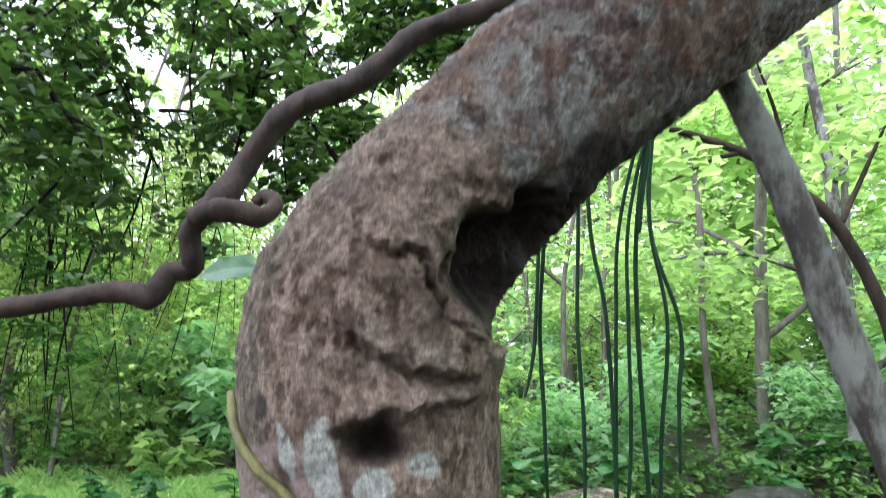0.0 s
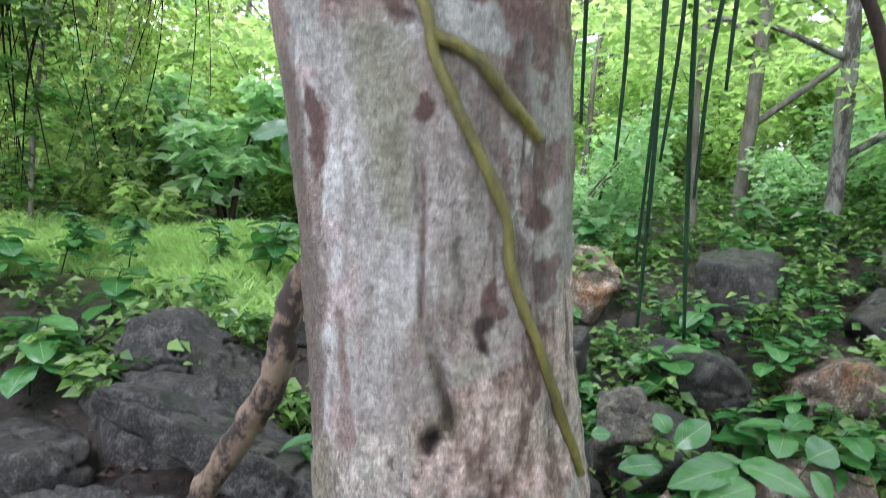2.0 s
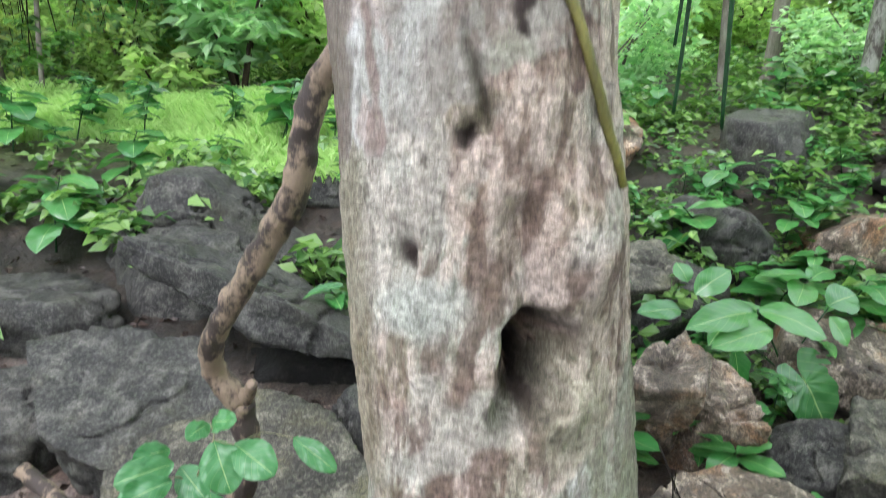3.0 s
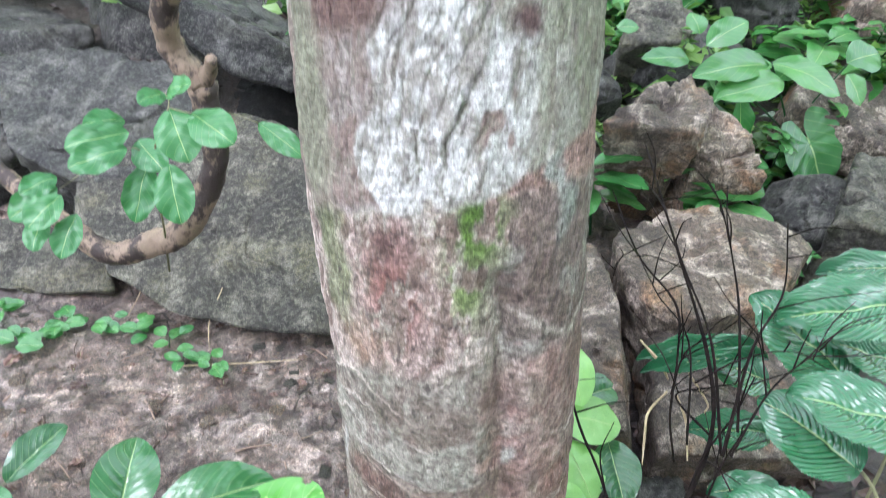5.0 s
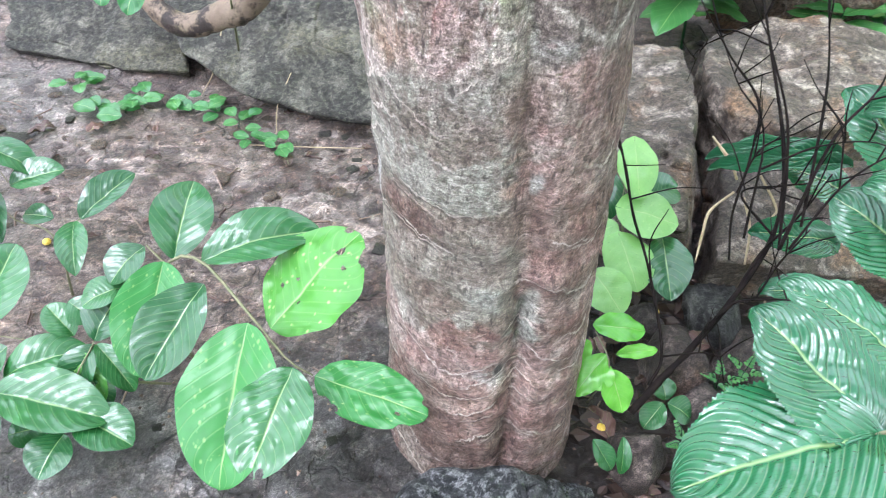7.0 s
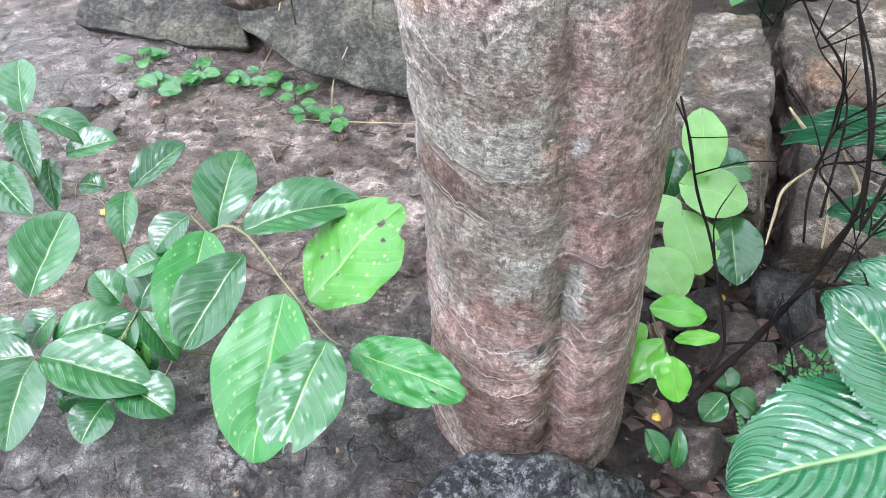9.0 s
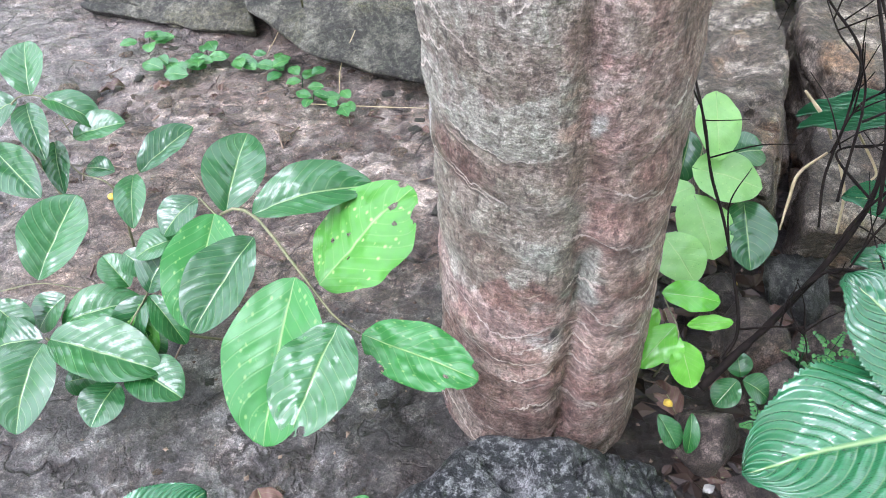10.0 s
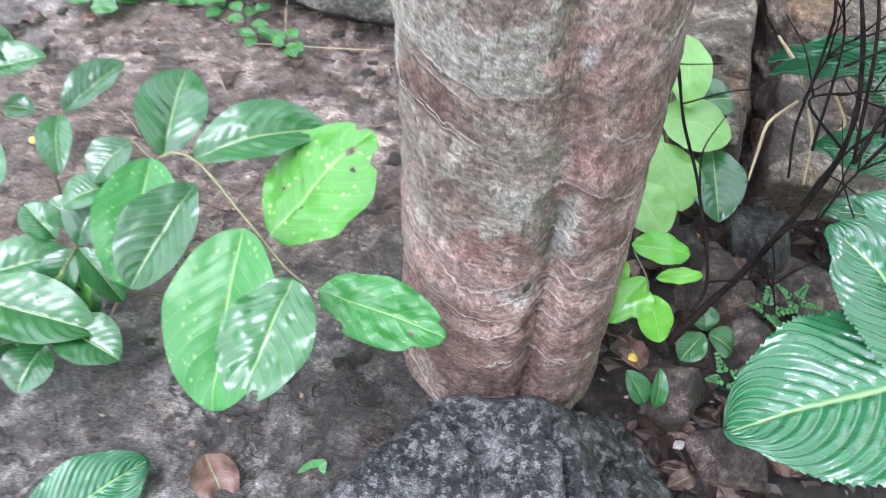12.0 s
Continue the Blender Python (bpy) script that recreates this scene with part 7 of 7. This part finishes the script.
def plant_wood():
    rnd = random.Random(11)
    trees = [forest_tree(1, 6.0, 1.7, 3900, 0.11, 0.06, FAR_LEAF, PALE_BARK, "slender grey tree with bright green leaves"),
             forest_tree(2, 7.5, 2.1, 4400, 0.11, 0.075, FAR_LEAF, FAR_BARK, "tall forest tree with light green crown"),
             forest_tree(3, 5.0, 1.5, 3200, 0.13, 0.045, FAR_LEAF, FAR_BARK, "young tree with broad green leaves"),
             forest_tree(4, 6.5, 2.0, 4200, 0.14, 0.075, DIM_LEAF, FAR_BARK, "tall forest tree with dark green crown")]
    shrubs = [shrub(1, 1.6, 1.0, 3000, 0.10, FAR_LEAF, "bright green shrub under the trees"),
              shrub(2, 1.2, 0.9, 2600, 0.09, BLUE_LEAF, "low leafy shrub with pale bluish-green leaves"),
              shrub(3, 2.2, 1.2, 2400, 0.16, FAR_LEAF, "tall green bush with long leaves")]
    spots = []
    for ring, (n, r0, r1) in enumerate([(2, 8.0, 9.5), (3, 11, 13), (6, 15, 20), (14, 20, 30)]):
        for i in range(n):
            a = radians(-62 + 124 * (i + rnd.uniform(0.15, 0.85)) / n)
            r = rnd.uniform(r0, r1)
            spots.append((math.sin(a) * r, math.cos(a) * r, 1.0 + 0.25 * ring))
    # unseen trees all round behind, added to cut low sky light; gap left open
    for i in range(15):
        a = radians(75 + 210 * (i + 0.5) / 15)
        r = (5.0, 6.5, 8.0)[i % 3]
        if 190 < math.degrees(a) < 262:
            continue
        spots.append((math.sin(a) * r, math.cos(a) * r, 1.1))
    for i, (x, y, s) in enumerate(spots):
        if -4.5 < x < 0.3 and 4.5 < y < 11.0:
            continue
        src = trees[rnd.choice((0, 1, 2, 2, 3))]
        m = pose(x, y, float(slope_z(x, y)) - 0.05, 0, 0, rnd.uniform(0, 360))
        k = s * rnd.uniform(0.85, 1.2)
        c = copy_thing(src, m)
        c.scale = (k, k, k)
    for x, y in ((1.7, 9.5), (1.0, 12.5), (3.0, 13.0)):
        copy_thing(trees[1], pose(x, y, float(slope_z(x, y)) - 0.05, 0, 0, 40 * x))
    for k, (x, y) in zip(trees, [(2.75, 4.85), (3.2, 7.0), (-4.8, 7.2), (-6.5, 11.0)]):
        k.location = (x, y, float(slope_z(x, y)) - 0.05)
    for i in range(52):
        a = radians(-58 + 116 * rnd.random())
        r = 6.0 + 12 * rnd.random() ** 1.4
        x, y = math.sin(a) * r, math.cos(a) * r
        if -2.5 < x < -0.2 and y < 6.2:
            continue
        c = copy_thing(shrubs[i % 3], pose(x, y, float(slope_z(x, y)), 0, 0, rnd.uniform(0, 360)))
        k = rnd.uniform(0.7, 1.2) + 0.05 * max(0.0, r - 6)
        c.scale = (k, k, k)
    # more unseen shrubs behind, placed to block light near the horizon, gap kept
    for i in range(34):
        a, r = radians(68 + 224 * (i + rnd.random()) / 34), rnd.uniform(5.5, 9.0)
        x, y = math.sin(a) * r, math.cos(a) * r
        if 185 < math.degrees(a) < 262:
            continue
        c = copy_thing(shrubs[i % 3], pose(x, y, float(slope_z(x, y)), 0, 0, rnd.uniform(0, 360)))
        k = rnd.uniform(1.0, 1.6)
        c.scale = (k, k, k)
    for i in range(12):
        a, r = radians(-56 + 112 * (i + rnd.random()) / 12), rnd.uniform(13, 24)
        x, y = math.sin(a) * r, math.cos(a) * r
        c = copy_thing(shrubs[i % 3], pose(x, y, float(slope_z(x, y)), 0, 0, rnd.uniform(0, 360)))
        k = rnd.uniform(1.8, 3.2)
        c.scale = (k, k, k)
    for k, (x, y) in zip(shrubs, [(-1.5, 7.6), (1.5, 6.4), (-3.1, 8.6)]):
        k.location = (x, y, float(slope_z(x, y)))


plant_wood()


def thin_stems():
    """Slender leaning stems of young trees in the wood behind."""
    rnd = random.Random(44)
    spots = [(3.02, 4.6, 0.045, 0.16), (2.1, 5.6, 0.03, -0.1), (3.6, 6.2, 0.05, 0.05), (1.2, 7.2, 0.035, 0.12), (-3.55, 6.0, 0.05, 0.02), (-2.9, 5.4, 0.02, 0.25)]
    spots += [(rnd.uniform(-6.5, 6.5), rnd.uniform(7.0, 13.0), rnd.uniform(0.015, 0.045), rnd.uniform(-0.25, 0.25)) for i in range(26)]
    for x, y, r, lean in spots:
        z = float(slope_z(x, y))
        t = thing("young_tree", (x, y, z), "slender leaning young tree with bare brown stem", "tree", "young trees")
        h = rnd.uniform(3.5, 6.0)
        pts = [(x + lean * h * f * f + rnd.uniform(-0.06, 0.06), y + rnd.uniform(-0.1, 0.1), z - 0.1 + h * f, r * (1 - 0.6 * f)) for f in (0, 0.2, 0.4, 0.6, 0.8, 1.0)]
        part("trunk", tube("trunk", pts, FAR_BARK, 30, 8, 0.15, 3, 15), t)
        cs, rs = [], []
        for k in range(5):
            f = 0.3 + 0.16 * k
            b = spline(pts, 21)[int(20 * f)][:3]
            d = np.array([rnd.uniform(-1, 1), rnd.uniform(-0.6, 0.6), rnd.uniform(0.1, 0.7)]) * rnd.uniform(0.4, 0.9)
            part("limb", tube("limb", [(*b, r * 0.4), (*(b + d * 0.5 + np.array([0, 0, 0.06])), r * 0.28), (*(b + d), 0.004)], FAR_BARK, 10, 5, 0.1), t)
            cs += [b + d * 0.7, b + d * 1.05]
            rs += [0.22, 0.3]
        part("crown", foliage("crown", cs, rs, 420, 0.10, rnd.choice((FAR_LEAF, BLUE_LEAF, FAR_LEAF)), int(100 * x) % 97), t)


thin_stems()


def grass_field():
    rnd = np.random.RandomState(3)
    n = 34000
    x = rnd.uniform(-3.1, -0.1, n)
    y = 4.1 + 1.6 * rnd.uniform(0, 1, n) + 0.3 * np.sin(x * 2.1)
    z = ground_z(x, y)
    a = rnd.uniform(0, 2 * np.pi, n)
    h = rnd.uniform(0.04, 0.14, n) * (0.5 + fbm(np.stack([x, y, 0 * x], -1), 2.2, 3, 8))
    d = np.stack([np.cos(a), np.sin(a), 0 * a], -1)
    s = np.stack([-np.sin(a), np.cos(a), 0 * a], -1) * 0.0028
    p = np.stack([x, y, z - 0.01], -1)
    up = np.array([0, 0, 1.0])
    v = np.stack([p - s, p + s, p + d * (0.25 * h)[:, None] + up * (0.65 * h)[:, None] + s * 0.8, p + d * (0.7 * h)[:, None] + up * h[:, None]], 1).reshape(-1, 3)
    b = np.arange(n)[:, None] * 4
    ob = new("grass", fast_mesh("grass", v, np.vstack([b + np.array([[0, 1, 2]]), b + np.array([[0, 2, 3]])]), GRASS, False))
    tagged(ob, "bright fresh green grass in the clearing", "grass", kind="stuff")


grass_field()

# ---- hanging things ----


def hanging_roots():
    p = thing("hanging_roots", (0.364, 1.15, 2.35), "long dark green aerial roots hanging in a bunch", "aerial roots")
    rows = [(0.17, 0.158, 0.164, 1.60, 0.0042), (0.229, 0.222, 0.222, 1.55, 0.0042), (0.24, 0.262, 0.261, 1.31, 0.0045), (0.30, 0.285, 0.262, 1.40, 0.004),
            (0.327, 0.318, 0.341, 1.29, 0.005), (0.34, 0.36, 0.33, 1.50, 0.0042), (0.35, 0.392, 0.379, 1.66, 0.0045), (0.16, 0.15, 0.13, 1.78, 0.004), (0.31, 0.30, 0.28, 1.55, 0.004)]
    for i, (xt, xm, xb, zb, r) in enumerate(rows):
        r *= 0.8
        yo = 1.15 + 0.02 * math.sin(i * 2.3)
        top = (0.364 + 0.002 * i, 1.15, 2.34) if i in (3, 4, 5, 6, 8) else (xt + 0.01, yo, 2.45)
        pts = [(*top, r), (xt, yo, 2.08, r), (xm, yo, 1.90, r), ((xm + xb) / 2 + 0.006 * math.sin(i), yo, (1.9 + zb) / 2, r), (xb, yo, zb, r * 0.7)]
        part("root", tube("root", pts, GREEN_STEM, 40, 7, 0.12, i, 60), p)
    part("knot", tube("knot", [(0.40, 1.15, 2.60, 0.004), (0.375, 1.15, 2.40, 0.0045), (0.355, 1.15, 2.22, 0.006), (0.335, 1.15, 2.12, 0.005), (0.327, 1.15, 2.05, 0.003)], GREEN_STEM, 30, 8, 0.2), p)


hanging_roots()


def liana():
    p = thing("liana", (-0.9, 2.5, 2.2), "thick twisted brown liana with a curled knot, hanging behind the tree", "liana")
    pts = [(-2.6, 2.5, 1.95, 0.028), (-1.9, 2.5, 2.02, 0.034), (-1.575, 2.5, 2.045, 0.036), (-1.178, 2.5, 2.105, 0.038), (-1.036, 2.48, 2.085, 0.046), (-0.98, 2.5, 2.17, 0.04), (-0.901, 2.5, 2.195, 0.036),
           (-0.90, 2.46, 2.33, 0.038), (-0.80, 2.44, 2.42, 0.05), (-0.737, 2.5, 2.56, 0.046), (-0.578, 2.5, 2.78, 0.048), (-0.307, 2.5, 2.912, 0.047), (-0.095, 2.5, 3.09, 0.046), (0.143, 2.5, 3.188, 0.046), (0.6, 2.5, 3.35, 0.04), (1.4, 2.6, 3.9, 0.04)]
    stem = part("stem", tube("stem", pts, LIANA_BARK, 160, 14, 0.22, 8, 22), p)
    knot = [(-0.88, 2.42, 2.36, 0.036), (-0.76, 2.38, 2.38, 0.042), (-0.64, 2.40, 2.36, 0.036), (-0.60, 2.44, 2.41, 0.030), (-0.64, 2.46, 2.45, 0.026), (-0.68, 2.46, 2.42, 0.022)]
    part("knot", tube("knot", knot, LIANA_BARK, 50, 14, 0.2, 9, 22), stem)


liana()


def shoots_behind():
    """Single soft leaves on thin shoots that reach out from behind the trunk."""
    for root, tips in [((-0.20, 1.1, 1.95), [((-0.31, 1.2, 2.0), (-0.425, 1.2, 1.995), 0.075), ((-0.24, 1.2, 2.0), (-0.32, 1.2, 1.965), 0.07)]),
                       ((-0.18, 1.5, 1.55), [((-0.345, 1.7, 1.61), (-0.435, 1.7, 1.59), 0.062), ((-0.33, 1.7, 1.60), (-0.36, 1.7, 1.53), 0.055)])]:
        q = thing("vine_shoot", root, "thin shoot with soft blue-green leaves behind the trunk", "vine")
        for s, t, w in tips:
            part("stem", tube("stem", [(*root, 0.003), (*((Vector(root) + Vector(s)) / 2 + Vector((0, 0, 0.03))), 0.002), (*s, 0.0015)], PLANT_STALK, 12, 6), q)
            add_leaf(q, LEAF_H[0], s, t, w, (0.1, -0.7, 0.7))


shoots_behind()


def low_root():
    p = thing("dead_branch", (-0.7, 1.5, 0.25), "crooked dead branch with flaking pale bark, resting on rocks", "branch")
    pts = [(-0.10, 1.20, 1.50, 0.024), (-0.235, 1.33, 1.36, 0.024), (-0.281, 1.35, 1.27, 0.026), (-0.305, 1.36, 1.15, 0.026), (-0.365, 1.38, 1.04, 0.025), (-0.455, 1.42, 0.89, 0.025), (-0.50, 1.46, 0.80, 0.024),
           (-0.505, 1.5, 0.72, 0.027), (-0.456, 1.5, 0.66, 0.028), (-0.448, 1.5, 0.49, 0.027), (-0.524, 1.5, 0.338, 0.030), (-0.61, 1.5, 0.285, 0.029), (-0.70, 1.5, 0.255, 0.026), (-0.80, 1.52, 0.31, 0.022), (-1.0, 1.6, 0.42, 0.02)]
    stem = part("stem", tube("stem", pts[:9], ROOT_BARK, 100, 14, 0.22, 4, 40), p)
    part("lower_limb", tube("lower_limb", pts[8:], ROOT_BARK, 80, 14, 0.22, 5, 40), p)
    part("stub", tube("stub", [(-0.456, 1.5, 0.66, 0.02), (-0.43, 1.47, 0.70, 0.014), (-0.42, 1.45, 0.725, 0.011)], ROOT_BARK, 14, 10, 0.25, 6, 60), stem)


low_root()


def unseen_shade_crown():
    """Boughs and leaves high over the ground, unseen, added to dim the light from above."""
    rnd = np.random.RandomState(77)
    cs, rs = [], []
    top = np.array([1.45, 1.1, 4.4])
    for i in range(18):
        a, L = i * 2.4, 0.5 + 3.4 * (i / 17) ** 0.6
        e = np.array([0.2 + math.cos(a) * L, -0.7 + math.sin(a) * L, rnd.uniform(3.9, 5.4)])
        mid = (top + e) / 2 + np.array([0, 0, 0.25])
        part("bough", tube("bough", [(*top, 0.05), (*mid, 0.03), (*e, 0.012)], FAR_BARK, 20, 8, 0.15, i), tree)
        for g in (0.35, 0.7, 1.0):
            c = top + (e - top) * g + rnd.normal(0, 0.25, 3)
            if c[1] < 1.1:
                cs.append(c)
                rs.append(rnd.uniform(0.5, 0.95))
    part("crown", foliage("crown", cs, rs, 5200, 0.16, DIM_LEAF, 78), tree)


unseen_shade_crown()


def overhanging_boughs():
    """Dark drooping twigs with small leaves in the upper left."""
    rnd = np.random.RandomState(31)
    starts = [(-2.9, 3.8, 4.4), (-2.2, 3.6, 4.25), (-1.7, 4.0, 4.4), (-3.1, 3.3, 3.8), (-1.2, 4.4, 4.6), (-3.7, 4.9, 3.9), (-0.6, 4.2, 4.5)]
    for i, s in enumerate(starts):
        s = np.array(s)
        p = thing("hanging_bough", tuple(s), "dark drooping bough with thin twigs and small leaves", "bough", "boughs overhead")
        e = s + np.array([1.2 + rnd.uniform(-0.2, 0.5), rnd.uniform(-0.3, 0.3), -1.0 - rnd.uniform(0, 0.5)])
        mid = (s + e) / 2 + np.array([0.1, 0, 0.25])
        line = spline([(*s, 0.022), (*mid, 0.015), (*e, 0.006)], 21)
        limb = part("limb", tube("limb", [(*s, 0.022), (*mid, 0.015), (*e, 0.006)], TWIG, 24, 8, 0.2, i), p)
        cs, rs = [], []
        for k in range(11):
            b = line[3 + int(k * 1.6)]
            d = np.array([rnd.normal(0, 0.28), rnd.normal(0, 0.2), -rnd.uniform(0.35, 1.15) * (1.7 if i == 5 else 1.0)])
            m = b[:3] + d * 0.5 + np.array([rnd.normal(0, 0.08), 0, 0.06])
            t = b[:3] + d
            part("twig", tube("twig", [(*b[:3], 0.010), (*m, 0.007), (*t, 0.003)], TWIG, 16, 6, 0.2, k), limb)
            for g in (0.15, 0.4, 0.7, 1.0):
                cs.append(b[:3] + d * g)
                rs.append(rnd.uniform(0.08, 0.17) if g > 0.5 else rnd.uniform(0.15, 0.32))
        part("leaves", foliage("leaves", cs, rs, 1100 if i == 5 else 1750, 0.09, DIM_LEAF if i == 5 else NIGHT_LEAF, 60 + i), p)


overhanging_boughs()


def leaf_curtain():
    """Thin yellow-green twigs hanging down at the edge of the clearing."""
    rnd = np.random.RandomState(52)
    for i, s in enumerate([(-4.0, 5.6, 3.9), (-3.4, 5.4, 4.0), (-3.0, 5.9, 4.1), (-4.6, 5.9, 3.9), (-2.5, 5.9, 4.1), (-4.2, 5.2, 3.8)]):
        s = np.array(s)
        p = thing("hanging_bough", tuple(s), "airy hanging bough with fine yellow-green leaves", "bough", "boughs overhead")
        e = s + np.array([0.9, rnd.uniform(-0.3, 0.3), -0.5])
        line = spline([(*s, 0.02), (*((s + e) / 2 + np.array([0, 0, 0.15])), 0.014), (*e, 0.006)], 21)
        limb = part("limb", tube("limb", [tuple(q) for q in line[::5]], TWIG, 20, 7, 0.2, i), p)
        cs, rs = [], []
        for k in range(9):
            b = line[2 + 2 * k][:3]
            L = rnd.uniform(1.2, 2.7) if i < 4 else rnd.uniform(0.9, 2.0)
            t = b + np.array([rnd.normal(0.1, 0.3), rnd.normal(0, 0.2), -L])
            m = (b + t) / 2 + np.array([rnd.normal(0.12, 0.12), 0, 0.1])
            twig = spline([(*b, 0.008), (*m, 0.005), (*t, 0.002)], 13)
            part("twig", tube("twig", [tuple(q) for q in twig[::3]], TWIG, 18, 5, 0.2, k), limb)
            for q in twig[2:]:
                cs.append(q[:3])
                rs.append(rnd.uniform(0.10, 0.24))
        part("leaves", foliage("leaves", cs, rs, 1900, 0.055, CURTAIN_LEAF, 160 + i, flat=1.1, droop=0.9), p)


leaf_curtain()


def clearing_bushes():
    """Bushes at the far edge of the grass, the dark fork of one showing, and a leafy tuft by the boulders."""
    rnd = np.random.RandomState(61)
    for x, y, h, w, n, L, m, label in [(-1.6, 5.9, 1.2, 0.6, 1300, 0.15, BLUE_LEAF, "dark forked bush with long pale green leaves"), (-2.1, 5.6, 0.4, 0.35, 420, 0.12, FAR_LEAF, "low yellow-green bush at the edge of the grass"),
                                       (-2.5, 6.2, 1.3, 0.6, 1300, 0.13, BLUE_LEAF, "tall bush with pale green leaves behind the grass"), (-0.9, 6.3, 1.1, 0.6, 1200, 0.12, FAR_LEAF, "bright bush behind the clearing"), (-0.55, 3.15, 0.20, 0.17, 120, 0.10, LOW_LEAF, "dark glossy tuft of leaves between boulder and tree"),
                                       (-1.75, 3.5, 0.2, 0.3, 170, 0.09, LOW_LEAF, "low leafy weeds beside the boulder"), (-1.95, 2.7, 0.24, 0.25, 130, 0.10, LOW_LEAF, "low leafy weeds over dark rocks")]:
        z = float(ground_z(x, y))
        t = thing("bush", (x, y, z), label, "bush", "bushes round the clearing")
        cs, rs = [], []
        for k in range(6):
            a = k * 1.05 + rnd.uniform(-0.3, 0.3)
            e = np.array([x + math.cos(a) * w * rnd.uniform(0.4, 1.0), y + math.sin(a) * w * 0.6, z + h * rnd.uniform(0.6, 1.0)])
            b = np.array([x, y, z - 0.05])
            part("stem", tube("stem", [(*b, 0.012 + 0.014 * h), (*(b + (e - b) * np.array([0.35, 0.35, 0.5])), 0.008 + 0.008 * h), (*e, 0.003)], LIANA_BARK, 10, 6, 0.15, k), t)
            for g in (0.55, 0.8, 1.0):
                cs.append(b + (e - b) * np.array([g, g, g]))
                rs.append(w * rnd.uniform(0.25, 0.45))
        part("foliage", foliage("foliage", cs, rs, n, L, m, int(100 * y)), t)


clearing_bushes()


def arching_stem():
    t = thing("arching_sapling", (2.75, 4.05, float(ground_z(2.75, 4.05))), "thin dark sapling bent over in an arch", "tree")
    z = float(ground_z(2.75, 4.05))
    part("trunk", tube("trunk", [(2.80, 4.05, z - 0.08, 0.05), (2.72, 4.0, 1.2, 0.045), (2.603, 4.0, 1.693, 0.042), (2.503, 4.0, 2.171, 0.040), (2.298, 4.0, 2.646, 0.036), (2.031, 4.0, 2.926, 0.032), (1.766, 4.0, 3.109, 0.027), (1.2, 4.1, 3.35, 0.018)], LIANA_BARK, 60, 10, 0.15, 6, 14), t)
    for a, b in (((2.298, 4.0, 2.646), (2.75, 4.1, 3.4)), ((2.031, 4.0, 2.926), (1.8, 3.8, 3.6)), ((1.766, 4.0, 3.109), (1.3, 3.9, 2.9))):
        mid = [(p + q) / 2 + 0.05 for p, q in zip(a, b)]
        part("limb", tube("limb", [(*a, 0.018), (*mid, 0.013), (*b, 0.005)], LIANA_BARK, 16, 7, 0.15, 2), t)
    part("crown", foliage("crown", [(2.75, 4.1, 3.4), (2.6, 4.1, 3.2), (1.8, 3.8, 3.6), (1.3, 3.9, 2.95), (1.2, 4.1, 3.35)], [0.45, 0.4, 0.45, 0.3, 0.4], 420, 0.13, FAR_LEAF, 71), t)


arching_stem()


def undergrowth():
    """Low leafy cover on the slope behind the rocks."""
    rnd = np.random.RandomState(9)
    x = rnd.uniform(-6.5, 6.5, 900)
    y = 2.5 + 8.5 * rnd.uniform(0, 1, 900) ** 1.5
    ok = ~((np.abs(x + 1.5) < 1.3) & (y > 4.1) & (y < 6.4)) & ~((x < -0.2) & (x > -3.0) & (y < 5.0) & (rnd.uniform(0, 1, 900) < 0.3)) & ~((x > -1.9) & (x < -0.3) & (y < 3.1)) & (np.abs(x) < 0.75 * y + 0.6)
    ok &= ~((x > 0.2) & (y < 6) & (rnd.uniform(0, 1, 900) < 0.4))
    x, y = x[ok], y[ok]
    c = np.stack([x, y, ground_z(x, y) + rnd.uniform(0.02, 0.28, len(x))], -1)
    me = foliage("undergrowth", c, rnd.uniform(0.1, 0.3, len(x)), 34000, 0.08, LOW_LEAF, 90, droop=0.3)
    tagged(new("undergrowth", me), "dense low green undergrowth among the rocks", "undergrowth", kind="stuff")


undergrowth()


def leaf_litter():
    """Brown fallen leaves on the slope and on the dark soil by the tree, past counting."""
    rnd = np.random.RandomState(29)
    n = 3300
    x = np.where(np.arange(n) < 2900, rnd.uniform(-3.5, 4.0, n), rnd.uniform(0.2, 1.0, n))
    y = np.where(np.arange(n) < 2900, rnd.uniform(2.0, 6.0, n), rnd.uniform(0.5, 1.4, n))
    c = np.stack([x, y, ground_z(x, y) + 0.008], -1)
    me = foliage("leaf_litter", c, np.full(n, 0.004), n * 2, 0.042, LITTER, 91, flat=0.3, droop=0.08)
    tagged(new("leaf_litter", me), "brown rotting leaf litter on the forest floor", "leaf litter", kind="stuff")


leaf_litter()


def slope_cover():
    rnd = np.random.RandomState(39)
    x, y = rnd.uniform(0.3, 4.0, 420), rnd.uniform(2.3, 5.5, 420)
    c = np.stack([x, y, ground_z(x, y) + rnd.uniform(0.03, 0.2, 420)], -1)
    me = foliage("ground_cover", c, rnd.uniform(0.05, 0.14, 420), 8500, 0.06, LOW_LEAF, 92, droop=0.3)
    tagged(new("ground_cover", me), "small-leaved green ground cover on the rocky slope", "ground cover", kind="stuff")


slope_cover()
